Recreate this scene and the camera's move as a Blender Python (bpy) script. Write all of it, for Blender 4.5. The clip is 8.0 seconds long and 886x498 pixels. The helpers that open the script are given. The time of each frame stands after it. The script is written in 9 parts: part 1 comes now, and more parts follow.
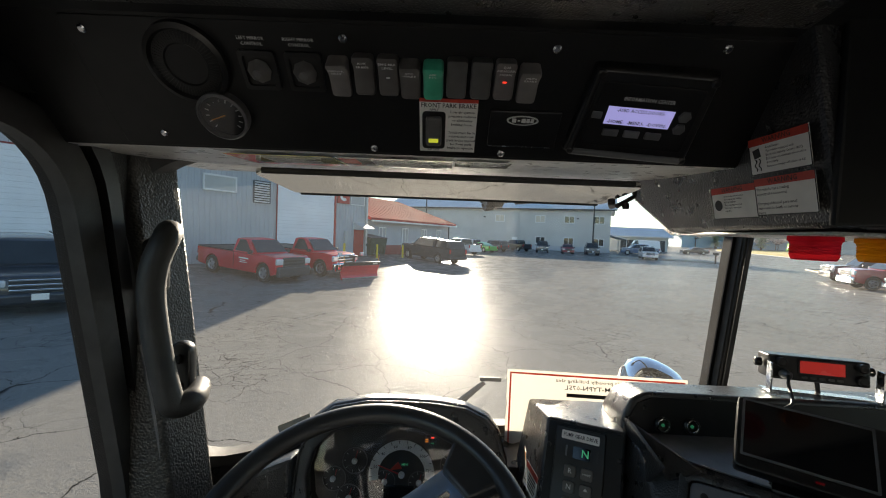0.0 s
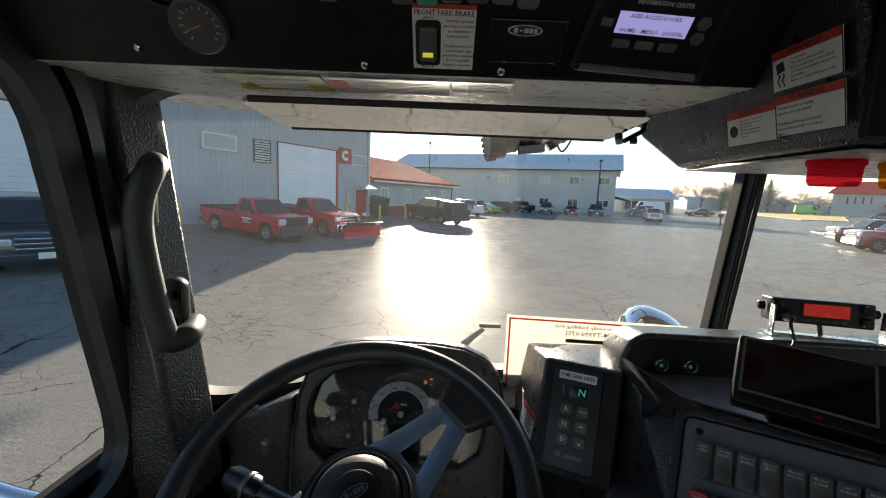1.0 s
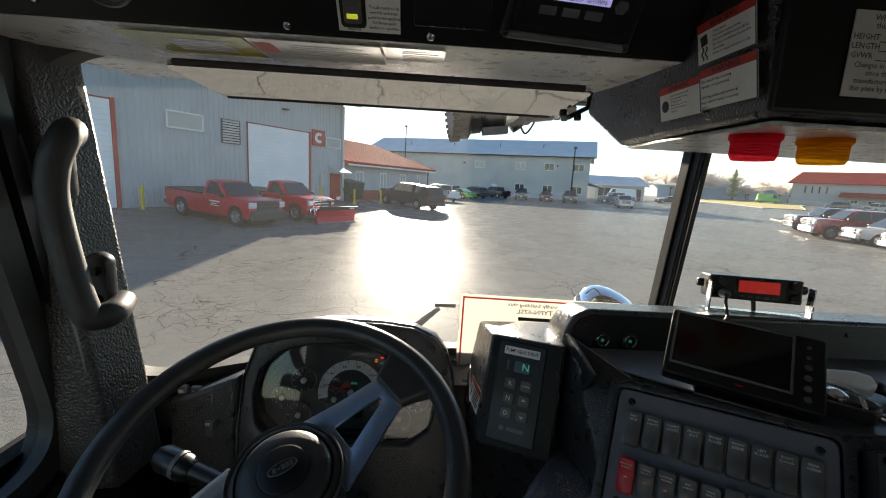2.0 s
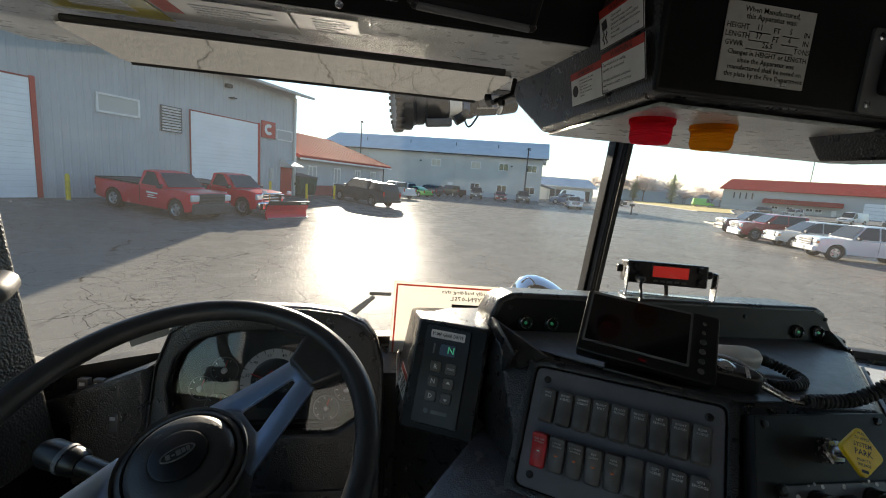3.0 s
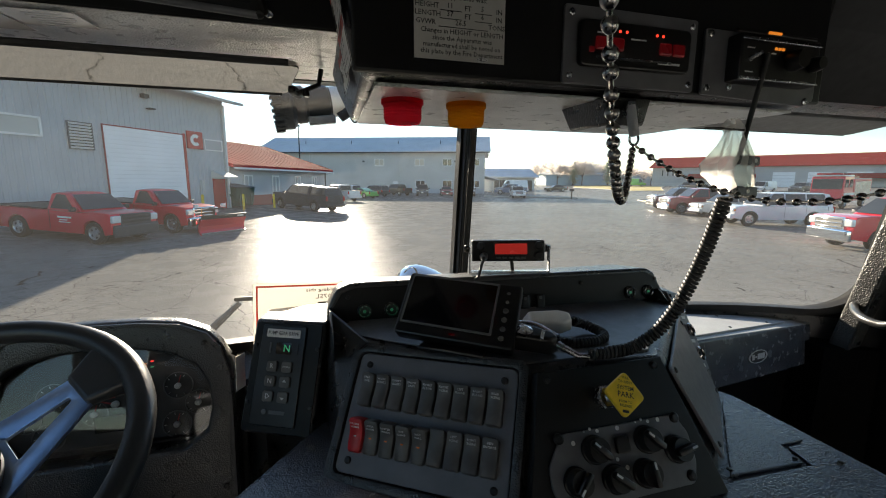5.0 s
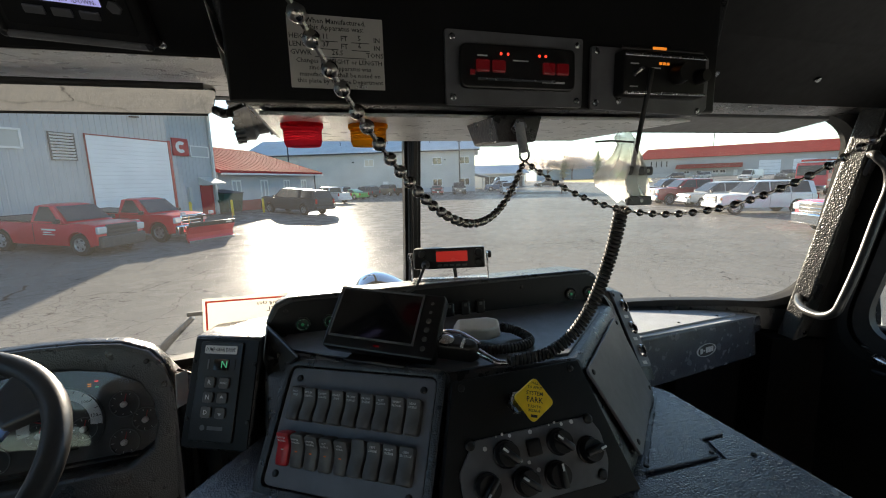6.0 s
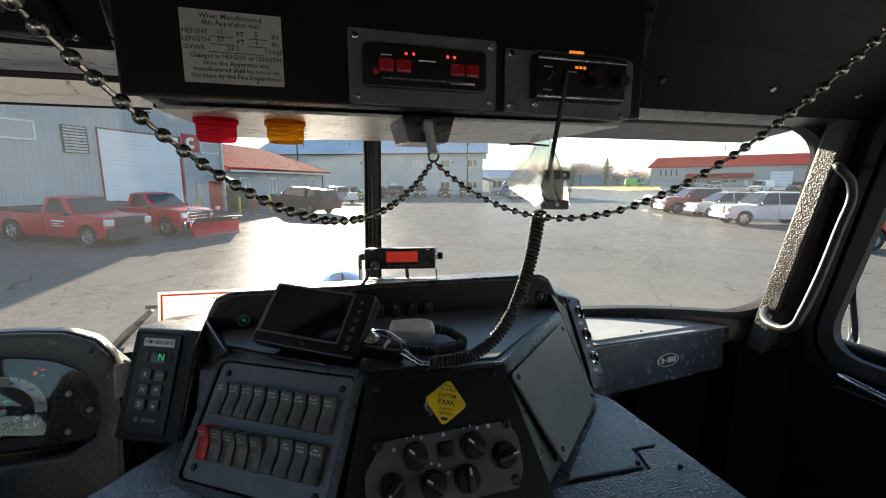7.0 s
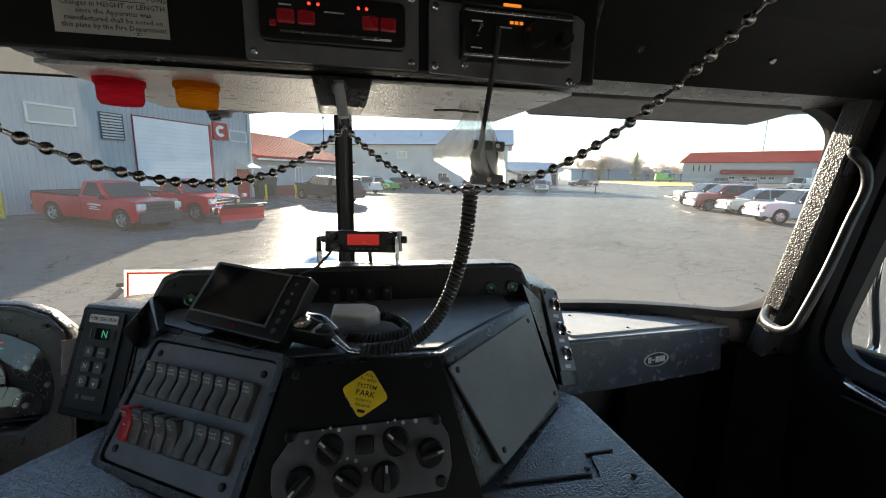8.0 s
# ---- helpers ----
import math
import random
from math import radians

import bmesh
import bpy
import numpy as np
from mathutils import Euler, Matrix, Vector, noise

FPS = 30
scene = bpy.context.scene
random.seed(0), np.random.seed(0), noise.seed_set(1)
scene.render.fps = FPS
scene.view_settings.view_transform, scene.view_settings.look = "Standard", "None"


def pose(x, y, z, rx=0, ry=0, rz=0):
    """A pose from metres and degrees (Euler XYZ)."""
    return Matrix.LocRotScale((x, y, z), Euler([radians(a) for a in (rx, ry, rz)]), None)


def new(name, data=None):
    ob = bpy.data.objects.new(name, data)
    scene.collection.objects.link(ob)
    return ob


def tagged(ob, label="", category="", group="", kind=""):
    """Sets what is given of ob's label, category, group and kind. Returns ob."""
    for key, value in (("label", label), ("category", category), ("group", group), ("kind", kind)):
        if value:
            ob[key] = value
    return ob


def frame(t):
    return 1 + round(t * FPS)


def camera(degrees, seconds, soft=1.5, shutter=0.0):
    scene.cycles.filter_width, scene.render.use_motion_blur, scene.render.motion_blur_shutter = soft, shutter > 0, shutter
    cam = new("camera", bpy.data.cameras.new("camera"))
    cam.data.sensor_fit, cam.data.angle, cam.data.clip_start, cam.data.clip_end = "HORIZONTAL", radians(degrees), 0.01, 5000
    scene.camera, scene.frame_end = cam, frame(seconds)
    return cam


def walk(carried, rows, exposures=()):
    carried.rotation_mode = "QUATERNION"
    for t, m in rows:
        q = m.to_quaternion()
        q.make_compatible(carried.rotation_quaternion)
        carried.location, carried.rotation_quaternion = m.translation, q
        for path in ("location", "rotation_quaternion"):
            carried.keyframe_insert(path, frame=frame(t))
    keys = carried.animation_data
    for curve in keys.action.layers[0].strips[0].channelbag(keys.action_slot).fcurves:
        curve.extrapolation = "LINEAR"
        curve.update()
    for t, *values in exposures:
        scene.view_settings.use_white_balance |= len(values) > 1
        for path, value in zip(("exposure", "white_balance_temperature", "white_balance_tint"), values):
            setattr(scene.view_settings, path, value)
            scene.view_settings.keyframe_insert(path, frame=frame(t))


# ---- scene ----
cam = camera(93.7, 8.0, 1.05)
METRES, EYE, TILT, LEAN, TURN = 0.75, 2.5, -2.2, -2.2, 0.0
ROWS = [
    (0.0, 0.0, 0.0, 0.0, -0.0, 0.0, -0.0),
    (0.5, 0.0049, 0.0107, -0.0185, 0.42, -2.84, 0.05),
    (1.0, 0.0114, 0.0279, -0.0516, 0.42, -5.33, -0.1),
    (1.5, 0.0439, 0.0343, -0.0614, -0.5, -6.91, -0.27),
    (3.0, 0.1485, 0.0288, -0.105, -8.81, -7.46, -1.96),
    (3.5, 0.1914, -0.0082, -0.1186, -11.11, -7.15, -2.36),
    (4.0, 0.2762, -0.0179, -0.1304, -12.95, -7.11, -1.66),
    (4.5, 0.3559, -0.0252, -0.1322, -14.62, -7.46, 0.47),
    (6.0, 0.5626, -0.0972, -0.1028, -17.15, -8.1, 4.42),
    (6.5, 0.6327, -0.134, -0.1016, -16.85, -7.93, 3.98),
    (7.0, 0.7117, -0.1403, -0.1172, -16.07, -7.68, 2.86),
    (7.5, 0.7932, -0.1391, -0.1267, -14.79, -7.79, 1.89),
    (8.0, 0.8811, -0.1199, -0.1531, -12.74, -8.66, 1.81),
]
walk(cam, [(t, pose(0, 0, EYE, TILT, LEAN, TURN) @ pose(METRES * x, METRES * y, METRES * z, 90 + pitch, roll, yaw)) for t, x, y, z, yaw, pitch, roll in ROWS],
     [(0.0, 2.32, 7350, 10), (4.5, 2.24, 7350, 10), (6.0, 2.5, 7350, 10), (8.0, 2.66, 7350, 10)])

# ---- daylight: a low sun ahead of the parked truck ----
SUN_AZ, SUN_EL = radians(-1.1), radians(14.5)
world = bpy.data.worlds.new("world")
scene.world = world
world.use_nodes = True
_n = world.node_tree.nodes
_sky = _n.new("ShaderNodeTexSky")
_sky.sky_type = "NISHITA"
_sky.sun_disc = False
_sky.sun_elevation, _sky.sun_rotation = SUN_EL, SUN_AZ
_sky.air_density, _sky.dust_density, _sky.ozone_density = 1.0, 0.05, 3.0
_n["Background"].inputs["Strength"].default_value = 0.053
world.node_tree.links.new(_sky.outputs[0], _n["Background"].inputs["Color"])
_lamp = bpy.data.lights.new("sun", "SUN")
_lamp.energy, _lamp.angle, _lamp.color = 3.0, radians(0.6), (1.0, 0.92, 0.8)
sun = new("sun", _lamp)
_dir = Vector((math.sin(SUN_AZ) * math.cos(SUN_EL), math.cos(SUN_AZ) * math.cos(SUN_EL), math.sin(SUN_EL)))
sun.matrix_world = Matrix.Translation((0, 0, 30)) @ _dir.to_track_quat("Z", "Y").to_matrix().to_4x4()


# ---- materials ----
def mat(name, col, rough=0.5, metal=0.0, vary=0.15, scale=8.0, bump=0.0, bscale=200.0, col2=None, spec=0.5, emit=None, estr=0.0,
        coat=0.0, detail=4.0, rvary=0.12, object_random=0.0, voronoi=False):
    m = bpy.data.materials.new(name)
    m.use_nodes = True
    nt, p = m.node_tree, m.node_tree.nodes["Principled BSDF"]
    tc = nt.nodes.new("ShaderNodeTexCoord")
    geo = nt.nodes.new("ShaderNodeNewGeometry")
    p.inputs["Roughness"].default_value, p.inputs["Metallic"].default_value = rough, metal
    p.inputs["Specular IOR Level"].default_value = spec
    p.inputs["Coat Weight"].default_value = coat
    p.inputs["Coat Roughness"].default_value = 0.08
    p.inputs["Base Color"].default_value = (*col, 1)
    if vary > 0 or col2:
        nz = nt.nodes.new("ShaderNodeTexNoise")
        nz.inputs["Scale"].default_value, nz.inputs["Detail"].default_value = scale, detail
        nt.links.new(geo.outputs["Position"], nz.inputs["Vector"])
        ramp = nt.nodes.new("ShaderNodeMapRange")
        ramp.inputs["From Min"].default_value, ramp.inputs["From Max"].default_value = 0.3, 0.7
        nt.links.new(nz.outputs["Fac"], ramp.inputs["Value"])
        mix = nt.nodes.new("ShaderNodeMix")
        mix.data_type = "RGBA"
        mix.inputs["A"].default_value = (*[max(c * (1 - vary), 0) for c in col], 1)
        mix.inputs["B"].default_value = (*(col2 or [min(c * (1 + vary), 1) for c in col]), 1)
        nt.links.new(ramp.outputs["Result"], mix.inputs["Factor"])
        last = mix.outputs["Result"]
        if object_random > 0:
            info = nt.nodes.new("ShaderNodeObjectInfo")
            hsv = nt.nodes.new("ShaderNodeHueSaturation")
            rr = nt.nodes.new("ShaderNodeMapRange")
            rr.inputs["To Min"].default_value, rr.inputs["To Max"].default_value = 1 - object_random, 1 + object_random
            nt.links.new(info.outputs["Random"], rr.inputs["Value"])
            nt.links.new(rr.outputs["Result"], hsv.inputs["Value"])
            nt.links.new(last, hsv.inputs["Color"])
            last = hsv.outputs["Color"]
        nt.links.new(last, p.inputs["Base Color"])
        r2 = nt.nodes.new("ShaderNodeMapRange")
        r2.inputs["To Min"].default_value, r2.inputs["To Max"].default_value = max(rough - rvary, 0.02), min(rough + rvary, 1)
        n2 = nt.nodes.new("ShaderNodeTexNoise")
        n2.inputs["Scale"].default_value, n2.inputs["Detail"].default_value = scale * 3.1, 5
        nt.links.new(geo.outputs["Position"], n2.inputs["Vector"])
        nt.links.new(n2.outputs["Fac"], r2.inputs["Value"])
        nt.links.new(r2.outputs["Result"], p.inputs["Roughness"])
    if bump > 0:
        b = nt.nodes.new("ShaderNodeBump")
        b.inputs["Strength"].default_value = min(bump, 1.0)
        b.inputs["Distance"].default_value = (0.55 if voronoi else 0.35) / bscale
        if voronoi:
            t = nt.nodes.new("ShaderNodeTexVoronoi")
            t.feature = "SMOOTH_F1"
            t.inputs["Scale"].default_value = bscale
            nt.links.new(geo.outputs["Position"], t.inputs["Vector"])
            nt.links.new(t.outputs["Distance"], b.inputs["Height"])
            b.invert = True
        else:
            t = nt.nodes.new("ShaderNodeTexNoise")
            t.inputs["Scale"].default_value, t.inputs["Detail"].default_value = bscale, 3
            nt.links.new(geo.outputs["Position"], t.inputs["Vector"])
            nt.links.new(t.outputs["Fac"], b.inputs["Height"])
        nt.links.new(b.outputs["Normal"], p.inputs["Normal"])
    if emit:
        p.inputs["Emission Color"].default_value = (*emit, 1)
        p.inputs["Emission Strength"].default_value = estr
    return m


def glass_mat(name, tint, gloss_rough=0.0, weight=1.0, ior=1.45, dust=0.0):
    """A thin pane: clear with a Fresnel-driven gloss."""
    m = bpy.data.materials.new(name)
    m.use_nodes = True
    nt = m.node_tree
    nt.nodes.remove(nt.nodes["Principled BSDF"])
    out = nt.nodes["Material Output"]
    tr = nt.nodes.new("ShaderNodeBsdfTransparent")
    tr.inputs["Color"].default_value = (*tint, 1)
    gl = nt.nodes.new("ShaderNodeBsdfGlossy")
    gl.inputs["Roughness"].default_value = gloss_rough
    fr = nt.nodes.new("ShaderNodeFresnel")
    fr.inputs["IOR"].default_value = ior
    mu = nt.nodes.new("ShaderNodeMath")
    mu.operation = "MULTIPLY"
    mu.inputs[1].default_value = weight
    nt.links.new(fr.outputs[0], mu.inputs[0])
    mx = nt.nodes.new("ShaderNodeMixShader")
    nt.links.new(mu.outputs[0], mx.inputs[0])
    nt.links.new(tr.outputs[0], mx.inputs[1])
    nt.links.new(gl.outputs[0], mx.inputs[2])
    last = mx
    if dust > 0:
        # thin film of dust and specks that scatters the sun
        geo = nt.nodes.new("ShaderNodeNewGeometry")
        nz = nt.nodes.new("ShaderNodeTexNoise")
        nz.inputs["Scale"].default_value, nz.inputs["Detail"].default_value = 6.0, 6.0
        nt.links.new(geo.outputs["Position"], nz.inputs["Vector"])
        film = nt.nodes.new("ShaderNodeMapRange")
        film.inputs["To Min"].default_value, film.inputs["To Max"].default_value = dust * 0.5, dust * 1.5
        nt.links.new(nz.outputs["Fac"], film.inputs["Value"])
        vo = nt.nodes.new("ShaderNodeTexVoronoi")
        vo.inputs["Scale"].default_value = 38.0
        nt.links.new(geo.outputs["Position"], vo.inputs["Vector"])
        fleck = nt.nodes.new("ShaderNodeMapRange")
        fleck.inputs["From Min"].default_value, fleck.inputs["From Max"].default_value = 0.05, 0.02
        fleck.inputs["To Min"].default_value, fleck.inputs["To Max"].default_value = 0.0, 0.12
        nt.links.new(vo.outputs["Distance"], fleck.inputs["Value"])
        both = nt.nodes.new("ShaderNodeMath")
        both.operation = "ADD"
        nt.links.new(film.outputs[0], both.inputs[0])
        nt.links.new(fleck.outputs[0], both.inputs[1])
        tl = nt.nodes.new("ShaderNodeBsdfTranslucent")
        tl.inputs["Color"].default_value = (0.75, 0.75, 0.75, 1)
        m2 = nt.nodes.new("ShaderNodeMixShader")
        nt.links.new(both.outputs[0], m2.inputs[0])
        nt.links.new(mx.outputs[0], m2.inputs[1])
        nt.links.new(tl.outputs[0], m2.inputs[2])
        last = m2
    nt.links.new(last.outputs[0], out.inputs["Surface"])
    return m


# cab
M_TEX = mat("black_textured_liner", (0.024, 0.024, 0.025), 0.3, spec=0.75, bump=0.7, bscale=450, voronoi=True, vary=0.25, scale=14)
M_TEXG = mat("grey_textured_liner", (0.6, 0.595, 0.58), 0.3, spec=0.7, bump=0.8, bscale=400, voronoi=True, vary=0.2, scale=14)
M_BLACK = mat("black_painted_panel", (0.008, 0.0083, 0.009), 0.45, spec=0.3, vary=0.25, scale=20, bump=0.15, bscale=900)
M_PLAST = mat("black_plastic", (0.008, 0.008, 0.0085), 0.36, vary=0.3, scale=30, bump=0.2, bscale=1200)
M_PLASTG = mat("grey_plastic", (0.12, 0.123, 0.13), 0.38, vary=0.2, scale=30, bump=0.2, bscale=1200)
M_RUB = mat("black_rubber", (0.025, 0.025, 0.025), 0.55, vary=0.3, scale=25, bump=0.3, bscale=500)
M_LEATHER = mat("black_rim_grip", (0.03, 0.03, 0.031), 0.35, vary=0.2, scale=40, bump=0.4, bscale=600)
M_STEEL = mat("brushed_steel", (0.55, 0.56, 0.58), 0.25, 1.0, vary=0.08, scale=60)
# the sky's blue reflection is put into the spoke steel's base colour
M_SPOKE = mat("sky_tinted_spoke_steel", (0.42, 0.56, 0.78), 0.3, 0.85, vary=0.05, scale=80, rvary=0.04)
M_CHROME = mat("chrome", (0.8, 0.81, 0.82), 0.06, 1.0, vary=0.03, scale=10, rvary=0.03)
M_BEAD = mat("dark_chrome_beads", (0.45, 0.42, 0.39), 0.28, 1.0, vary=0.1, scale=90)
M_ROCK = mat("charcoal_rocker", (0.1, 0.099, 0.098), 0.4, vary=0.15, scale=60, object_random=0.15)
M_ROCKO = mat("grey_overhead_rocker", (0.14, 0.132, 0.13), 0.4, vary=0.15, scale=60, object_random=0.35)
M_PLATE = mat("charcoal_switch_plate", (0.155, 0.163, 0.185), 0.42, vary=0.12, scale=30, bump=0.25, bscale=900)
M_FLANK = mat("grey_cover_plate", (0.16, 0.16, 0.172), 0.42, vary=0.12, scale=20, bump=0.2, bscale=900)
# black plastic, base colour raised and blued to carry the windshield's sheen
M_COVER = mat("black_cover_with_sky_sheen", (0.07, 0.078, 0.095), 0.25, spec=0.9, bump=0.7, bscale=400, voronoi=True, vary=0.2, scale=14)
M_PILLAR = mat("dark_grey_textured_pillar", (0.045, 0.044, 0.041), 0.33, spec=0.45, bump=0.9, bscale=290, voronoi=True, vary=0.2, scale=14)
M_DOOR = mat("black_door_skin", (0.006, 0.006, 0.0065), 0.45, spec=0.35, vary=0.25, scale=20, bump=0.5, bscale=430, voronoi=True)
# near-black base colour stands in for the shade low in the cab
M_VOID = mat("footwell_shade_black", (0.004, 0.004, 0.0045), 0.9, spec=0.1, vary=0.2, scale=10)
M_BUMPER = mat("grey_bumper_plastic", (0.06, 0.062, 0.066), 0.55, vary=0.15, scale=8)
M_NOZZLE = mat("black_nozzle_casting", (0.018, 0.0185, 0.02), 0.3, vary=0.2, scale=40, bump=0.2, bscale=500)
M_LID = mat("pale_grey_lid", (0.42, 0.43, 0.44), 0.4, vary=0.12, scale=20, bump=0.6, bscale=330, voronoi=True)
M_ROCKG = mat("green_rocker", (0.05, 0.42, 0.27), 0.4, vary=0.15, scale=60)
M_ROCKR = mat("red_rocker", (0.55, 0.02, 0.03), 0.35, vary=0.12, scale=60)
M_WHITE = mat("white_label", (0.86, 0.85, 0.81), 0.45, vary=0.06, scale=50)
M_REDLBL = mat("red_label", (0.55, 0.05, 0.03), 0.45, vary=0.1, scale=50)
M_ORLBL = mat("orange_label", (0.75, 0.3, 0.05), 0.45, vary=0.1, scale=50)
M_STICKW = mat("glossy_white_sticker", (0.84, 0.82, 0.78), 0.16, vary=0.06, scale=30, coat=1.0, rvary=0.05)
M_STICKY = mat("glossy_yellow_sticker", (0.75, 0.66, 0.16), 0.16, vary=0.08, scale=30, coat=1.0, rvary=0.05)
M_TINPLATE = mat("dull_tin_plate", (0.5, 0.49, 0.46), 0.4, vary=0.08, scale=40)
M_YELTAG = mat("yellow_knob", (0.9, 0.62, 0.03), 0.4, vary=0.1, scale=60)
M_INK = mat("black_ink", (0.015, 0.015, 0.015), 0.5, vary=0.1, scale=50)
M_PRINT = mat("white_print", (0.68, 0.68, 0.68), 0.5, vary=0.08, scale=50)
M_VISOR = mat("smoked_visor_acrylic", (0.69, 0.665, 0.62), 0.03, 1.0, vary=0.05, scale=6, rvary=0.01)
# tinted bluish so the closed cab returns sky-like fill
M_CABIN = mat("bluish_fill_vinyl", (0.36, 0.385, 0.42), 0.8, vary=0.12, scale=6, bump=0.3, bscale=300)
M_SCREEN = mat("dark_screen", (0.006, 0.006, 0.007), 0.08, vary=0.1, scale=5, rvary=0.02)
M_LCD = mat("lit_lcd", (0.3, 0.3, 0.6), 0.3, vary=0.05, emit=(0.42, 0.42, 0.95), estr=0.13)
M_LEDR = mat("red_led", (0.5, 0.01, 0.01), 0.3, vary=0.05, emit=(1.0, 0.05, 0.03), estr=0.32)
M_LEDO = mat("orange_led", (0.5, 0.2, 0.01), 0.3, vary=0.05, emit=(1.0, 0.3, 0.04), estr=0.13)
M_LEDDOT = mat("small_orange_led", (0.4, 0.1, 0.01), 0.3, vary=0.05, emit=(1.0, 0.2, 0.03), estr=0.035)
M_LEDG = mat("green_led", (0.05, 0.4, 0.2), 0.3, vary=0.05, emit=(0.1, 0.9, 0.45), estr=0.04)
M_LEDDIM = mat("faint_green_led", (0.02, 0.25, 0.12), 0.3, vary=0.05, emit=(0.1, 0.9, 0.45), estr=0.015)
M_LEDY = mat("yellow_led", (0.5, 0.5, 0.05), 0.3, vary=0.05, emit=(0.75, 0.85, 0.08), estr=0.1)
M_REDBTN = mat("dim_red_button", (0.1, 0.006, 0.009), 0.3, vary=0.1, emit=(0.5, 0.01, 0.02), estr=0.012)
M_REDSCR = mat("lit_red_display", (0.3, 0.015, 0.015), 0.25, vary=0.05, emit=(0.85, 0.05, 0.04), estr=0.055)
M_GLASS = glass_mat("window_glass", (0.93, 0.95, 0.95), weight=0.4, dust=0.017)
M_CLUSTER = glass_mat("cluster_lens", (0.9, 0.9, 0.9), ior=1.6)
M_DIAL = mat("dark_dial", (0.02, 0.02, 0.022), 0.45, vary=0.1, scale=40)
M_DIALW = mat("pale_dial_band", (0.75, 0.75, 0.74), 0.45, vary=0.08, scale=40)


def lens_mat(name, col, clear=0.35, rough=0.08, through_part=0.62):
    """Coloured translucent sheet: lets light through, with a glossy skin."""
    m = bpy.data.materials.new(name)
    m.use_nodes = True
    nt = m.node_tree
    p = nt.nodes["Principled BSDF"]
    p.inputs["Base Color"].default_value = (*col, 1)
    p.inputs["Roughness"].default_value = rough
    tl = nt.nodes.new("ShaderNodeBsdfTranslucent")
    tl.inputs["Color"].default_value = (*col, 1)
    tr = nt.nodes.new("ShaderNodeBsdfTransparent")
    tr.inputs["Color"].default_value = (*col, 1)
    m1, m2 = nt.nodes.new("ShaderNodeMixShader"), nt.nodes.new("ShaderNodeMixShader")
    m1.inputs[0].default_value, m2.inputs[0].default_value = clear, through_part
    nt.links.new(tl.outputs[0], m1.inputs[1])
    nt.links.new(tr.outputs[0], m1.inputs[2])
    nt.links.new(p.outputs[0], m2.inputs[1])
    nt.links.new(m1.outputs[0], m2.inputs[2])
    nt.links.new(m2.outputs[0], nt.nodes["Material Output"].inputs["Surface"])
    nz = nt.nodes.new("ShaderNodeTexNoise")
    nz.inputs["Scale"].default_value = 90
    b = nt.nodes.new("ShaderNodeBump")
    b.inputs["Strength"].default_value, b.inputs["Distance"].default_value = 0.3, 0.002
    nt.links.new(nz.outputs["Fac"], b.inputs["Height"])
    nt.links.new(b.outputs["Normal"], p.inputs["Normal"])
    return m


M_LENSR = lens_mat("red_lens", (1.0, 0.15, 0.22), 0.45, 0.06, 0.96)
M_LENSA = lens_mat("amber_lens", (1.0, 0.58, 0.12), 0.45, 0.06, 0.96)
M_BAG = lens_mat("clear_plastic_bag", (0.97, 0.965, 0.95), 0.66, 0.2, 0.9)
M_TWIG = lens_mat("bare_twigs", (0.85, 0.78, 0.72), 0.0, 0.8)
M_PINE = lens_mat("pine_needles", (0.55, 0.6, 0.45), 0.0, 0.8)
M_CREAM = lens_mat("cream_paper", (0.8, 0.78, 0.74), 0.25, 0.6)
M_REDPAPER = lens_mat("red_printed_paper", (0.75, 0.2, 0.16), 0.1, 0.6)
# outside
M_SIDING = mat("grey_steel_siding", (0.43, 0.45, 0.48), 0.5, vary=0.08, scale=0.6, detail=6)
M_SIDING2 = mat("beige_grey_siding", (0.52, 0.52, 0.5), 0.55, vary=0.08, scale=0.4, detail=6)
M_SIDINGW = mat("pale_siding", (0.42, 0.43, 0.44), 0.5, vary=0.06, scale=0.4)
M_WAINS = mat("dark_red_wainscot", (0.28, 0.04, 0.035), 0.5, vary=0.12, scale=1.5)
M_ROOFR = mat("red_steel_roof", (0.36, 0.045, 0.04), 0.85, vary=0.18, scale=0.8, spec=0.005)
M_ROOFG = mat("grey_steel_roof", (0.6, 0.61, 0.62), 0.42, vary=0.1, scale=0.5, spec=0.5)
M_TRIMW = mat("white_trim", (0.75, 0.75, 0.74), 0.5, vary=0.06, scale=4)
M_TRIMR = mat("red_trim", (0.45, 0.04, 0.03), 0.45, vary=0.1, scale=3)
M_ODOOR = mat("white_overhead_door", (0.84, 0.86, 0.89), 0.45, vary=0.05, scale=1.2)
M_WINDOW = mat("dark_window_glass", (0.02, 0.025, 0.03), 0.06, vary=0.1, scale=2, rvary=0.03, spec=0.8)
M_CURTAIN = mat("pale_curtain", (0.6, 0.55, 0.45), 0.7, vary=0.1, scale=5)
M_TYRE = mat("tyre_rubber", (0.02, 0.02, 0.02), 0.75, vary=0.25, scale=12)
M_RIM = mat("silver_wheel", (0.5, 0.51, 0.52), 0.3, 0.85, vary=0.1, scale=12)
M_HEADL = mat("headlight_lens", (0.7, 0.72, 0.74), 0.12, 0.3, vary=0.15, scale=30)
M_TAIL = mat("tail_light", (0.45, 0.02, 0.02), 0.2, vary=0.1, scale=20)
M_CARGLASS = mat("car_glass", (0.035, 0.042, 0.048), 0.05, vary=0.1, scale=2, rvary=0.02, spec=0.35)
M_TRIMB = mat("black_car_trim", (0.03, 0.03, 0.032), 0.5, vary=0.2, scale=12)


